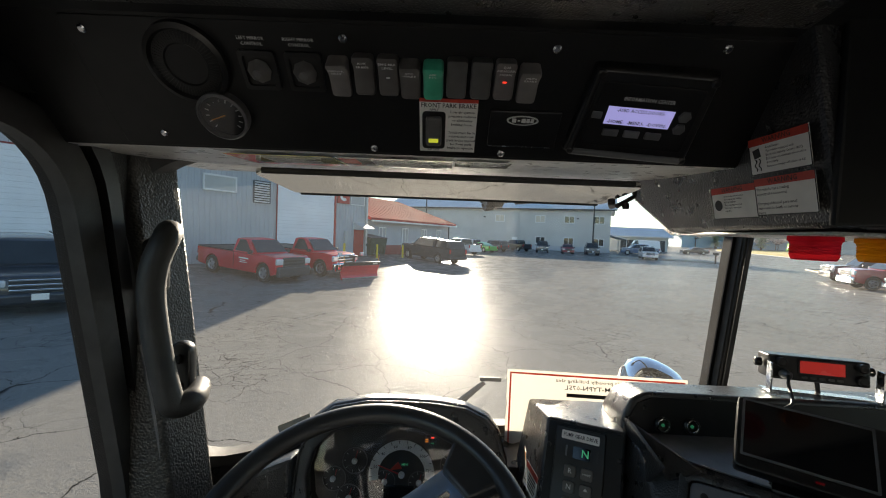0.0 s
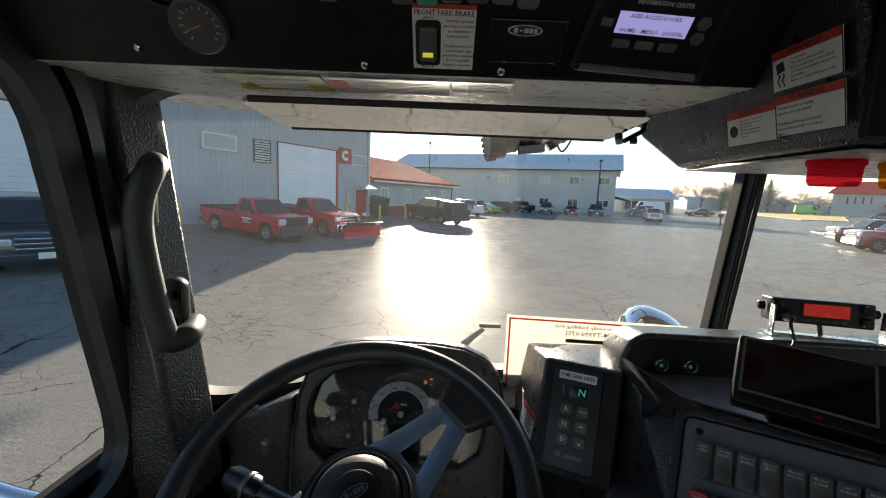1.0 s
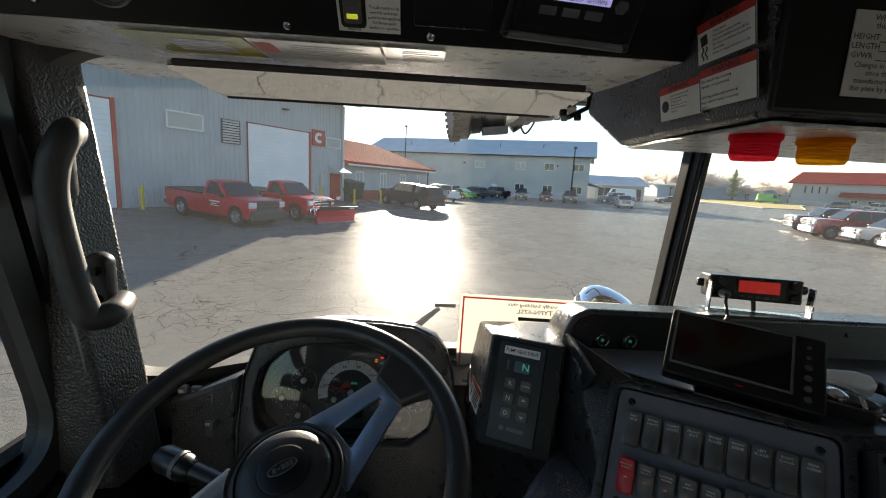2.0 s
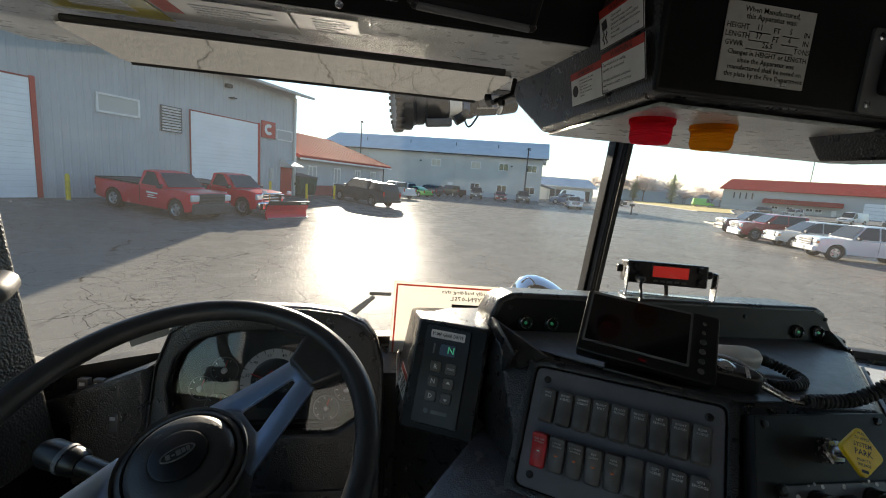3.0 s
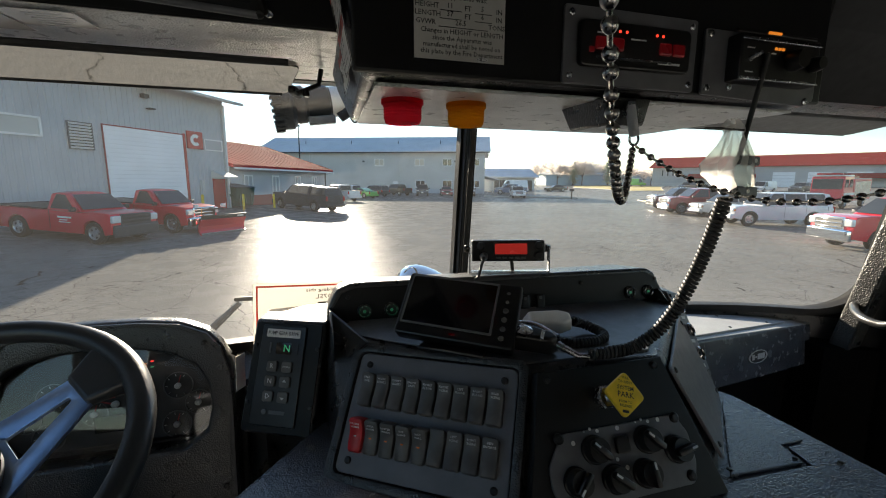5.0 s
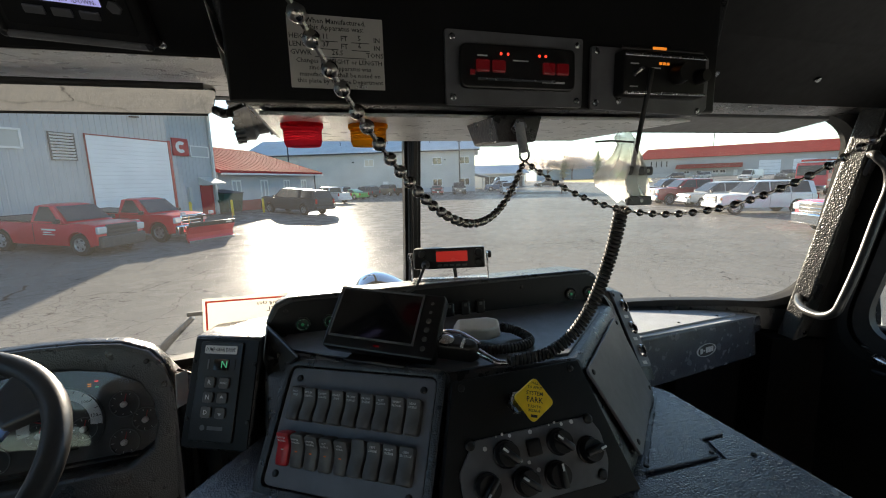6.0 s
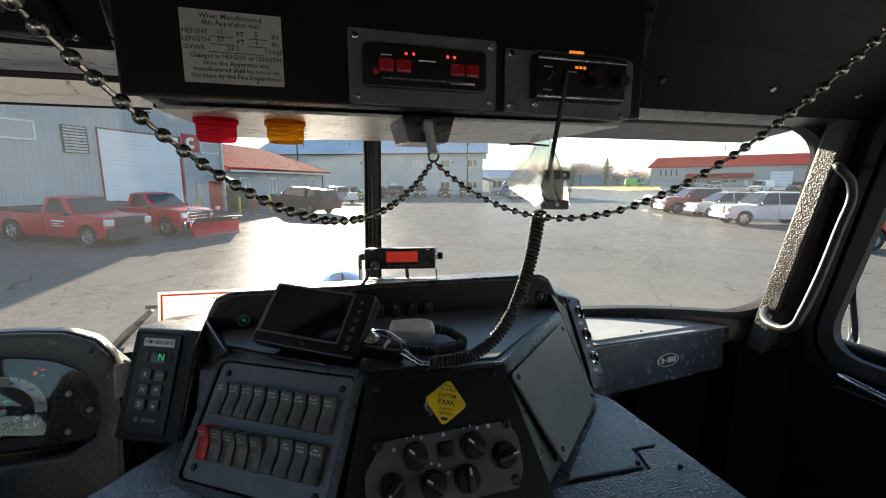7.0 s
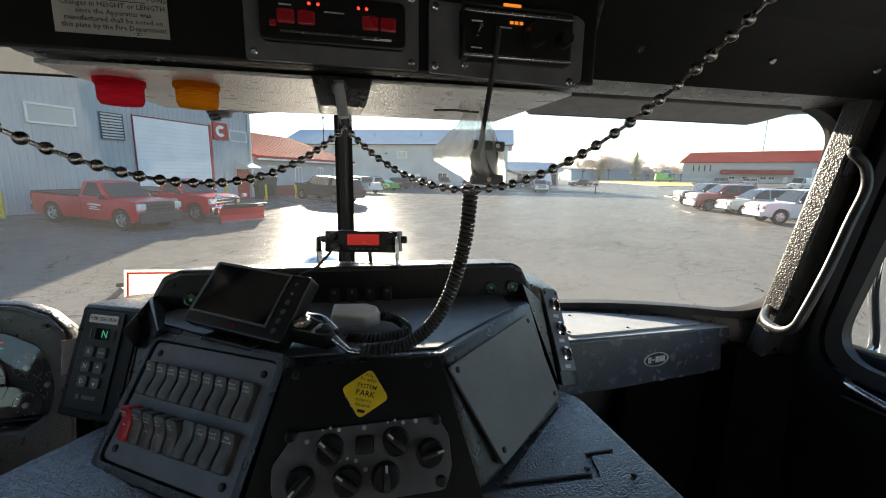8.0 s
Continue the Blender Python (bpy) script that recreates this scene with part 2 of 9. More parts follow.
def paint(name, col):
    return mat(name, col, 0.3, 0.0, vary=0.06, scale=2.0, coat=0.8, rvary=0.05)


P_RED = paint("red_car_paint", (0.66, 0.006, 0.028))
P_DKRED = paint("dark_red_car_paint", (0.3, 0.02, 0.03))
P_WHITE = paint("white_car_paint", (0.7, 0.71, 0.72))
P_SILVER = paint("silver_car_paint", (0.45, 0.46, 0.46))
P_DARK = paint("dark_grey_car_paint", (0.03, 0.033, 0.04))
P_CHAR = mat("charcoal_truck_paint", (0.055, 0.06, 0.07), 0.45, vary=0.1, scale=2.0, spec=0.2)
P_BLUE = paint("blue_car_paint", (0.08, 0.14, 0.24))
P_GREEN = paint("bright_green_car_paint", (0.08, 0.42, 0.06))
P_VAN = paint("lime_green_van_paint", (0.16, 0.5, 0.05))
M_BOLL = mat("yellow_bollard_paint", (0.7, 0.5, 0.03), 0.5, vary=0.15, scale=5)
M_DUMP = mat("dark_green_dumpster", (0.03, 0.07, 0.05), 0.55, vary=0.25, scale=3)
M_GRASS = mat("dormant_grass", (0.42, 0.33, 0.1), 0.9, vary=0.3, scale=0.7, col2=(0.62, 0.47, 0.15), detail=8)
M_CONC = mat("pale_concrete", (0.42, 0.4, 0.36), 0.85, vary=0.15, scale=2)
M_BARK = mat("grey_bark", (0.12, 0.1, 0.08), 0.9, vary=0.3, scale=3)


def asphalt():
    """Weathered grey asphalt with a web of cracks at two sizes, patches and fine grit."""
    m = bpy.data.materials.new("cracked_asphalt")
    m.use_nodes = True
    nt, p = m.node_tree, m.node_tree.nodes["Principled BSDF"]
    geo = nt.nodes.new("ShaderNodeNewGeometry")
    p.inputs["Specular IOR Level"].default_value = 0.003

    def node(kind, **kw):
        n = nt.nodes.new(kind)
        for k, v in kw.items():
            n.inputs[k].default_value = v
        return n

    warp = node("ShaderNodeTexNoise", Scale=1.3, Detail=5.0)
    nt.links.new(geo.outputs["Position"], warp.inputs["Vector"])
    add = nt.nodes.new("ShaderNodeVectorMath")
    add.operation = "MULTIPLY_ADD"
    add.inputs[1].default_value = (0.8, 0.8, 0.0)
    nt.links.new(warp.outputs["Color"], add.inputs[0])
    nt.links.new(geo.outputs["Position"], add.inputs[2])
    masks = []
    for sc, wd, den in ((0.5, 0.0045, 0.0), (1.7, 0.009, 0.44), (3.6, 0.017, 0.5)):
        v = node("ShaderNodeTexVoronoi", Scale=sc)
        v.feature = "DISTANCE_TO_EDGE"
        nt.links.new(add.outputs[0], v.inputs["Vector"])
        r = node("ShaderNodeMapRange")
        r.inputs["From Min"].default_value, r.inputs["From Max"].default_value = wd * 0.3, wd
        r.inputs["To Min"].default_value, r.inputs["To Max"].default_value = 1.0, 0.0
        nt.links.new(v.outputs["Distance"], r.inputs["Value"])
        nz = node("ShaderNodeTexNoise", Scale=0.35, Detail=3.0)
        nt.links.new(geo.outputs["Position"], nz.inputs["Vector"])
        g = node("ShaderNodeMapRange")
        g.inputs["From Min"].default_value, g.inputs["From Max"].default_value = den, den + 0.12
        nt.links.new(nz.outputs["Fac"], g.inputs["Value"])
        mu = nt.nodes.new("ShaderNodeMath")
        mu.operation = "MULTIPLY"
        nt.links.new(r.outputs[0], mu.inputs[0])
        nt.links.new(g.outputs[0], mu.inputs[1])
        masks.append(mu)
    mx = nt.nodes.new("ShaderNodeMath")
    mx.operation = "MAXIMUM"
    nt.links.new(masks[0].outputs[0], mx.inputs[0])
    mx0 = nt.nodes.new("ShaderNodeMath")
    mx0.operation = "MAXIMUM"
    nt.links.new(masks[1].outputs[0], mx0.inputs[0])
    nt.links.new(masks[2].outputs[0], mx0.inputs[1])
    nt.links.new(mx0.outputs[0], mx.inputs[1])
    big = node("ShaderNodeTexNoise", Scale=0.12, Detail=6.0, Roughness=0.6)
    nt.links.new(geo.outputs["Position"], big.inputs["Vector"])
    grit = node("ShaderNodeTexNoise", Scale=70.0, Detail=2.0)
    nt.links.new(geo.outputs["Position"], grit.inputs["Vector"])
    c1 = nt.nodes.new("ShaderNodeMix")
    c1.data_type = "RGBA"
    c1.inputs["A"].default_value, c1.inputs["B"].default_value = (0.165, 0.157, 0.144, 1), (0.26, 0.248, 0.228, 1)
    nt.links.new(big.outputs["Fac"], c1.inputs["Factor"])
    c2 = nt.nodes.new("ShaderNodeMix")
    c2.data_type, c2.blend_type = "RGBA", "OVERLAY"
    c2.inputs["Factor"].default_value = 0.35
    nt.links.new(c1.outputs["Result"], c2.inputs["A"])
    nt.links.new(grit.outputs["Fac"], c2.inputs["B"])
    c3 = nt.nodes.new("ShaderNodeMix")
    c3.data_type = "RGBA"
    c3.inputs["B"].default_value = (0.03, 0.028, 0.026, 1)
    nt.links.new(mx.outputs[0], c3.inputs["Factor"])
    nt.links.new(c2.outputs["Result"], c3.inputs["A"])
    nt.links.new(c3.outputs["Result"], p.inputs["Base Color"])
    rr = node("ShaderNodeMapRange")
    rr.inputs["To Min"].default_value, rr.inputs["To Max"].default_value = 0.15, 0.38
    patch = node("ShaderNodeTexNoise", Scale=0.9, Detail=7.0, Roughness=0.7)
    nt.links.new(geo.outputs["Position"], patch.inputs["Vector"])
    rr.inputs["From Min"].default_value, rr.inputs["From Max"].default_value = 0.3, 0.7
    nt.links.new(patch.outputs["Fac"], rr.inputs["Value"])
    nt.links.new(rr.outputs[0], p.inputs["Roughness"])
    h = nt.nodes.new("ShaderNodeMath")
    h.operation = "MULTIPLY_ADD"
    h.inputs[1].default_value = -0.5
    nt.links.new(mx.outputs[0], h.inputs[0])
    nt.links.new(grit.outputs["Fac"], h.inputs[2])
    ripple = node("ShaderNodeTexNoise", Scale=11.0, Detail=6.0, Roughness=0.75)
    nt.links.new(geo.outputs["Position"], ripple.inputs["Vector"])
    b0 = node("ShaderNodeBump", Strength=0.7, Distance=0.02)
    nt.links.new(ripple.outputs["Fac"], b0.inputs["Height"])
    b = node("ShaderNodeBump", Strength=0.5, Distance=0.005)
    nt.links.new(b0.outputs["Normal"], b.inputs["Normal"])
    nt.links.new(h.outputs[0], b.inputs["Height"])
    nt.links.new(b.outputs["Normal"], p.inputs["Normal"])
    return m


M_ASPHALT = asphalt()


# ---- mesh helpers ----
def axes(o, u, v):
    """A pose with its x along u (right), y near v (up) and z towards the viewer."""
    u = Vector(u).normalized()
    v = Vector(v)
    v = (v - u * v.dot(u)).normalized()
    w = u.cross(v)
    m = Matrix((u, v, w)).transposed().to_4x4()
    m.translation = Vector(o)
    return m


T = Matrix.Translation


def add_box(bm, size, m=Matrix(), bevel=0.0, seg=2):
    made = bmesh.ops.create_cube(bm, size=1.0)["verts"]
    bmesh.ops.transform(bm, matrix=m @ Matrix.Diagonal((*size, 1)), verts=made)
    if bevel > 0:
        edges = list({e for v in made for e in v.link_edges})
        bmesh.ops.bevel(bm, geom=edges, offset=bevel, segments=seg, affect="EDGES", profile=0.5)
    return bm


def box(size, m=Matrix(), bevel=0.0, seg=2):
    return add_box(bmesh.new(), size, m, bevel, seg)


def add_prism(bm, poly, z0, z1, m=Matrix(), bevel=0.0, seg=2):
    """A prism on the flat outline poly, from z0 to z1 in the pose m."""
    lo = [bm.verts.new(m @ Vector((x, y, z0))) for x, y in poly]
    hi = [bm.verts.new(m @ Vector((x, y, z1))) for x, y in poly]
    n = len(poly)
    faces = [bm.faces.new(lo[::-1]), bm.faces.new(hi)]
    for i in range(n):
        faces.append(bm.faces.new((lo[i], lo[(i + 1) % n], hi[(i + 1) % n], hi[i])))
    bmesh.ops.recalc_face_normals(bm, faces=faces)
    if bevel > 0:
        edges = [e for e in {e for f in faces[:2] for e in f.edges}]
        bmesh.ops.bevel(bm, geom=edges, offset=bevel, segments=seg, affect="EDGES", profile=0.5)
    return bm


def prism(poly, z0, z1, m=Matrix(), bevel=0.0, seg=2):
    return add_prism(bmesh.new(), poly, z0, z1, m, bevel, seg)


def round_poly(pts, r, n=5):
    out = []
    k = len(pts)
    for i in range(k):
        p, a, b = Vector(pts[i]), Vector(pts[i - 1]), Vector(pts[(i + 1) % k])
        d = min(r, (a - p).length * 0.45, (b - p).length * 0.45)
        s, e = p + (a - p).normalized() * d, p + (b - p).normalized() * d
        for j in range(n + 1):
            t = j / n
            q = s * (1 - t) ** 2 + p * 2 * t * (1 - t) + e * t * t
            out.append((q.x, q.y))
    return out


def rrect(w, h, r, n=4, cx=0.0, cy=0.0):
    return round_poly([(cx - w / 2, cy - h / 2), (cx + w / 2, cy - h / 2), (cx + w / 2, cy + h / 2), (cx - w / 2, cy + h / 2)], r, n)


def add_ring(bm, outer, inner, place, t0, t1):
    """A flat frame between two outlines of equal length; place(x, y, t) gives the point."""
    n = len(outer)
    rows = [[bm.verts.new(place(x, y, t)) for x, y in loop] for loop, t in ((outer, t0), (inner, t0), (inner, t1), (outer, t1))]
    faces = []
    for a in range(4):
        r0, r1 = rows[a], rows[(a + 1) % 4]
        for i in range(n):
            faces.append(bm.faces.new((r0[i], r0[(i + 1) % n], r1[(i + 1) % n], r1[i])))
    bmesh.ops.recalc_face_normals(bm, faces=faces)
    return bm


def add_lathe(bm, profile, seg=24, m=Matrix(), caps=True):
    """Turns (radius, height) pairs round the z axis of m."""
    rings = []
    for r, z in profile:
        rings.append([bm.verts.new(m @ Vector((r * math.cos(2 * math.pi * i / seg), r * math.sin(2 * math.pi * i / seg), z))) for i in range(seg)])
    faces = []
    for a, b in zip(rings, rings[1:]):
        for i in range(seg):
            faces.append(bm.faces.new((a[i], a[(i + 1) % seg], b[(i + 1) % seg], b[i])))
    if caps:
        faces.append(bm.faces.new(rings[0][::-1]))
        faces.append(bm.faces.new(rings[-1]))
    bmesh.ops.recalc_face_normals(bm, faces=faces)
    return bm


def lathe(profile, seg=24, m=Matrix(), caps=True):
    return add_lathe(bmesh.new(), profile, seg, m, caps)


def add_tube(bm, pts, r, seg=10, closed=False):
    pts = [Vector(p) for p in pts]
    n = len(pts)
    rad = r if isinstance(r, (list, tuple)) else [r] * n
    rings = []
    up = Vector((0.123, 0.31, 0.94)).normalized()
    for i, p in enumerate(pts):
        a = pts[(i - 1) % n] if (closed or i > 0) else p
        b = pts[(i + 1) % n] if (closed or i < n - 1) else p
        d = (b - a).normalized()
        s = d.cross(up)
        if s.length < 1e-4:
            s = d.cross(Vector((1, 0, 0)))
        s.normalize()
        q = s.cross(d)
        up = q
        rings.append([bm.verts.new(p + (s * math.cos(2 * math.pi * k / seg) + q * math.sin(2 * math.pi * k / seg)) * rad[i]) for k in range(seg)])
    faces = []
    for i in range(n if closed else n - 1):
        a, b = rings[i], rings[(i + 1) % n]
        for k in range(seg):
            faces.append(bm.faces.new((a[k], a[(k + 1) % seg], b[(k + 1) % seg], b[k])))
    if not closed:
        faces.append(bm.faces.new(rings[0][::-1]))
        faces.append(bm.faces.new(rings[-1]))
    bmesh.ops.recalc_face_normals(bm, faces=faces)
    return bm


def tube(pts, r, seg=10, closed=False):
    return add_tube(bmesh.new(), pts, r, seg, closed)


def smooth_path(pts, per=8):
    """Catmull-Rom through the points."""
    P = [Vector(p) for p in pts]
    P = [P[0] * 2 - P[1]] + P + [P[-1] * 2 - P[-2]]
    out = []
    for i in range(1, len(P) - 2):
        a, b, c, d = P[i - 1], P[i], P[i + 1], P[i + 2]
        for k in range(per):
            t = k / per
            out.append(0.5 * ((2 * b) + (c - a) * t + (2 * a - 5 * b + 4 * c - d) * t * t + (3 * b - a - 3 * c + d) * t ** 3))
    out.append(P[-2])
    return out


def mesh_of(name, bm, material, smooth=False):
    me = bpy.data.meshes.new(name)
    bm.to_mesh(me)
    bm.free()
    me.materials.append(material)
    if smooth:
        me.shade_smooth()
        me.set_sharp_from_angle(angle=radians(40))
        # broad flat faces stay flat between their rounded edges
        whole = sum(f.area for f in me.polygons)
        for f in me.polygons:
            if len(f.vertices) > 4 or f.area > 0.1 * whole:
                f.use_smooth = False
    return me


def part(name, bm, material, parent, label="", smooth=True, kind=""):
    ob = new(name, mesh_of(name, bm, material, smooth))
    if parent is not None:
        ob.parent = parent
    if label:
        ob["label"] = label
    if kind:
        ob["kind"] = kind
    return ob


def thing(name, label, category, m=Matrix(), group="", kind=""):
    ob = new(name)
    ob.empty_display_size = 0.05
    ob.matrix_basis = m
    return tagged(ob, label, category, group, kind)


def solid(name, bm, material, label, category, group="", kind="", m=Matrix(), smooth=True):
    ob = new(name, mesh_of(name, bm, material, smooth))
    ob.matrix_basis = m
    return tagged(ob, label, category, group, kind)


def words(body, size, m, align="CENTER", width=0.0, mirror=False):
    """A flat mesh of built-in letters, cap height about 0.7 size, in the pose m."""
    cu = bpy.data.curves.new("words", "FONT")
    cu.body, cu.size, cu.align_x, cu.align_y = body, size, align, "CENTER"
    cu.resolution_u, cu.offset = 1, size * 0.012
    ob = bpy.data.objects.new("words", cu)
    scene.collection.objects.link(ob)
    bpy.context.view_layer.update()
    me = bpy.data.meshes.new_from_object(ob.evaluated_get(bpy.context.evaluated_depsgraph_get()))
    bpy.data.objects.remove(ob)
    bpy.data.curves.remove(cu)
    bm = bmesh.new()
    bm.from_mesh(me)
    bpy.data.meshes.remove(me)
    s = 1.0
    if width > 0 and bm.verts:
        w = max(v.co.x for v in bm.verts) - min(v.co.x for v in bm.verts)
        s = width / max(w, 1e-6)
    bmesh.ops.transform(bm, matrix=m @ Matrix.Diagonal((-s if mirror else s, 1, 1, 1)), verts=bm.verts)
    return bm


def merge(*bms):
    """One bmesh out of several."""
    out = bms[0]
    for b in bms[1:]:
        me = bpy.data.meshes.new("tmp")
        b.to_mesh(me)
        b.free()
        out.from_mesh(me)
        bpy.data.meshes.remove(me)
    return out


def text_lines(lines, size, m, step=None, align="CENTER"):
    """Several lines of letters in one mesh; the first line's middle is at m."""
    return merge(*[words(s, size, m @ T((0, -i * (step or size * 1.15), 0)), align) for i, s in enumerate(lines) if s])


def bars(n, width, height, gap, m, ragged=0.25, seed=1):
    """Plain bars for writing that cannot be read."""
    rnd = random.Random(seed)
    bm = bmesh.new()
    for i in range(n):
        w = width * (1 - ragged * rnd.random())
        add_box(bm, (w, height, 0.0003), m @ T((-(width - w) / 2, -i * gap, 0)))
    return bm


# ---- cab shell ----
XC = 0.64          # the cab's middle
FLOOR_Z = 1.2


def glass_y(x, z):
    """Where the curved windshield stands at x and height z."""
    d = min(abs(x - XC) / 1.02, 1.15)
    return 0.985 - 0.155 * (z - 2.06) - 0.17 * d ** 4


def ws_place(x, z, t):
    return Vector((x, glass_y(x, z) + t, z))


def shell():
    solid("floor", box((2.5, 1.88, 0.05), T((XC, 0.11, FLOOR_Z - 0.025))), M_CABIN, "grey vinyl cab floor in deep shade", "floor", kind="structure")
    solid("ceiling", box((2.5, 1.36, 0.05), T((XC, -0.18, 2.93))), M_TEX, "black textured cab ceiling", "ceiling", kind="structure")
    # added, unseen: closes the cab and bounces light onto the dash
    solid("wall_rear", box((2.5, 0.05, 1.8), T((XC, -0.85, 2.05))), M_CABIN, "plain bluish-grey wall added behind the front seats for fill light", "wall", kind="structure")
    # front wall under the windshield, with the dash in front of it
    solid("wall_front", box((2.4, 0.05, 0.67), T((XC, 1.03, 1.535))), M_TEX, "black front wall below the windshield", "wall", kind="structure")


def side_door(sign):
    """A cab door with its rounded window: sign -1 is the driver's."""
    x = -0.47 if sign < 0 else 1.755
    wn = [(0.60, 2.0), (0.475, 2.612), (-0.55, 2.612), (-0.55, 2.0)] if sign > 0 else [(0.635, 2.0), (0.512, 2.612), (-0.55, 2.612), (-0.55, 2.0)]
    dr = [(0.71, 1.2), (0.595, 2.91), (-0.82, 2.91), (-0.82, 1.2)]
    d = thing("door", "black cab door with a rounded window and a rubber seal", "door", kind="")
    d.name = "cab_door"

    def place(off):
        return lambda y, z, t: Vector((x + off * sign + t * sign, y, z))
    inner = round_poly(wn, 0.11, 8)
    outer = round_poly(dr, 0.05, 8)
    part("door_frame", add_ring(bmesh.new(), outer, inner, place(0), 0.0, 0.035), M_DOOR, d)
    big = round_poly([(a + (0.022 if a > 0 else -0.022), b + (0.022 if b > 2.3 else -0.022)) for a, b in wn], 0.12, 8)
    small = round_poly([(a - (0.012 if a > 0 else -0.012), b - (0.012 if b > 2.3 else -0.012)) for a, b in wn], 0.10, 8)
    part("window_seal", add_ring(bmesh.new(), big, small, place(-0.012), 0.0, 0.02), M_RUB, d)
    mid = round_poly([(a + (0.05 if a > 0 else -0.05), b + (0.05 if b > 2.3 else -0.05)) for a, b in wn], 0.13, 8)
    big2 = round_poly([(a + (0.03 if a > 0 else -0.03), b + (0.03 if b > 2.3 else -0.03)) for a, b in wn], 0.125, 8)
    part("window_trim", add_ring(bmesh.new(), mid, big2, place(-0.018), 0.0, 0.018), M_PLAST, d)
    bm = bmesh.new()
    bm.faces.new([bm.verts.new(Vector((x + 0.03 * sign, a, b))) for a, b in inner])
    for f in bm.faces:
        f.normal_update()
        if f.normal.x * sign > 0:
            f.normal_flip()
    pane = part("window_pane", bm, M_GLASS, d, smooth=False)
    pane.visible_shadow = False
    for yy, zz in ((0.63, 2.33), (0.60, 2.62), (0.65, 2.08)):
        part("bolt", lathe([(0.009, 0), (0.008, 0.004), (0.004, 0.006)], 12, Matrix.Translation((x - 0.001 * sign, yy, zz)) @ pose(0, 0, 0, 0, -90 * sign)), M_PLAST, d)
    if sign > 0:
        part("door_handle", tube(smooth_path([(x - 0.004, 0.545, 1.968), (x - 0.036, 0.525, 1.972), (x - 0.042, 0.45, 1.962), (x - 0.042, 0.36, 1.95), (x - 0.004, 0.33, 1.945)]), 0.010), M_STEEL, d, "dull grey pull handle")
        part("handle_base", box((0.012, 0.05, 0.035), T((x - 0.006, 0.555, 1.972)), 0.004), M_PLAST, d)
        part("lower_ledge", box((0.02, 0.9, 0.016), T((x - 0.008, 0.1, 1.93)), 0.005), M_PLAST, d)
    return d


def a_pillar(sign):
    """Corner pillar: a wide inner face that catches the sun, and a dark rear face that carries the handle."""
    if sign < 0:
        f0, f1, r0, r1 = (-0.370, 0.71, 1.95), (-0.462, 0.71, 2.66), (-0.383, 0.62, 1.95), (-0.475, 0.62, 2.66)
    else:
        f0, f1, r0, r1 = (1.685, 0.742, 1.965), (1.720, 0.616, 2.66), (1.678, 0.690, 1.965), (1.713, 0.560, 2.66)
    f0, f1, r0, r1 = (Vector(v) for v in (f0, f1, r0, r1))
    o = Vector((0.075 * sign, -0.012 if sign < 0 else 0.01, 0))
    bk = Vector((0.09 * sign, 0.03, 0))
    p = thing("trim_pillar_left" if sign < 0 else "trim_pillar_right", "black textured corner pillar beside the windshield", "pillar", kind="structure")
    part("pillar_cover", soften_edges(shell_loft([f0, r0, r0 + o, f0 + bk], [f1, r1, r1 + o, f1 + bk]), 0.007, 3), M_PILLAR, p)
    # smooth black return between pillar and door
    xd = -0.50 if sign < 0 else 1.79
    q0, q1 = r0 + o * 0.8, r1 + o * 0.8
    e0, e1 = Vector((xd, 0.66, 1.95)), Vector((xd, 0.555 if sign < 0 else 0.53, 2.70))
    back = Vector((0.03 * sign, 0.08, 0))
    part("pillar_return", shell_loft([q0, e0, e0 + back, q0 + back], [q1, e1, e1 + back, q1 + back]), M_BLACK, p)
    fx = r0.x if sign < 0 else r0.x - 0.04
    # pillar's foot, with the footwell's shade in its colour
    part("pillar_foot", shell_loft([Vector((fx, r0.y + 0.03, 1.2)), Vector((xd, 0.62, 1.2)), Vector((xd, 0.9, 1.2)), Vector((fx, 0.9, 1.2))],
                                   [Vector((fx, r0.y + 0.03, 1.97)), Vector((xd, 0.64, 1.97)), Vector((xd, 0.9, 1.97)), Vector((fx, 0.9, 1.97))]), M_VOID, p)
    if sign < 0:
        # pale weather strip between pillar and door
        part("weather_strip", tube(smooth_path([(-0.503, 0.612, 2.60), (-0.487, 0.614, 2.53), (-0.464, 0.618, 2.434), (-0.444, 0.62, 2.306), (-0.421, 0.622, 2.168), (-0.412, 0.624, 2.10)]), 0.0042, 8), M_PLASTG, p, "pale grey weather strip")
    for k in (0.03, 0.95):
        c = r0.lerp(r1, k) + o * 0.5
        part("bolt", lathe([(0.006, 0), (0.005, 0.003)], 10, Matrix.Translation(c) @ pose(0, 0, 0, 90)), M_STEEL, p)


def shell_loft(a, b):
    bm = bmesh.new()
    va, vb = [bm.verts.new(p) for p in a], [bm.verts.new(p) for p in b]
    n = len(a)
    for i in range(n):
        bm.faces.new((va[i], va[(i + 1) % n], vb[(i + 1) % n], vb[i]))
    bm.faces.new(va[::-1]), bm.faces.new(vb)
    bmesh.ops.recalc_face_normals(bm, faces=bm.faces)
    return bm


def soften_edges(bm, off, seg=2):
    bmesh.ops.bevel(bm, geom=list(bm.edges), offset=off, segments=seg, affect="EDGES", profile=0.5)
    return bm


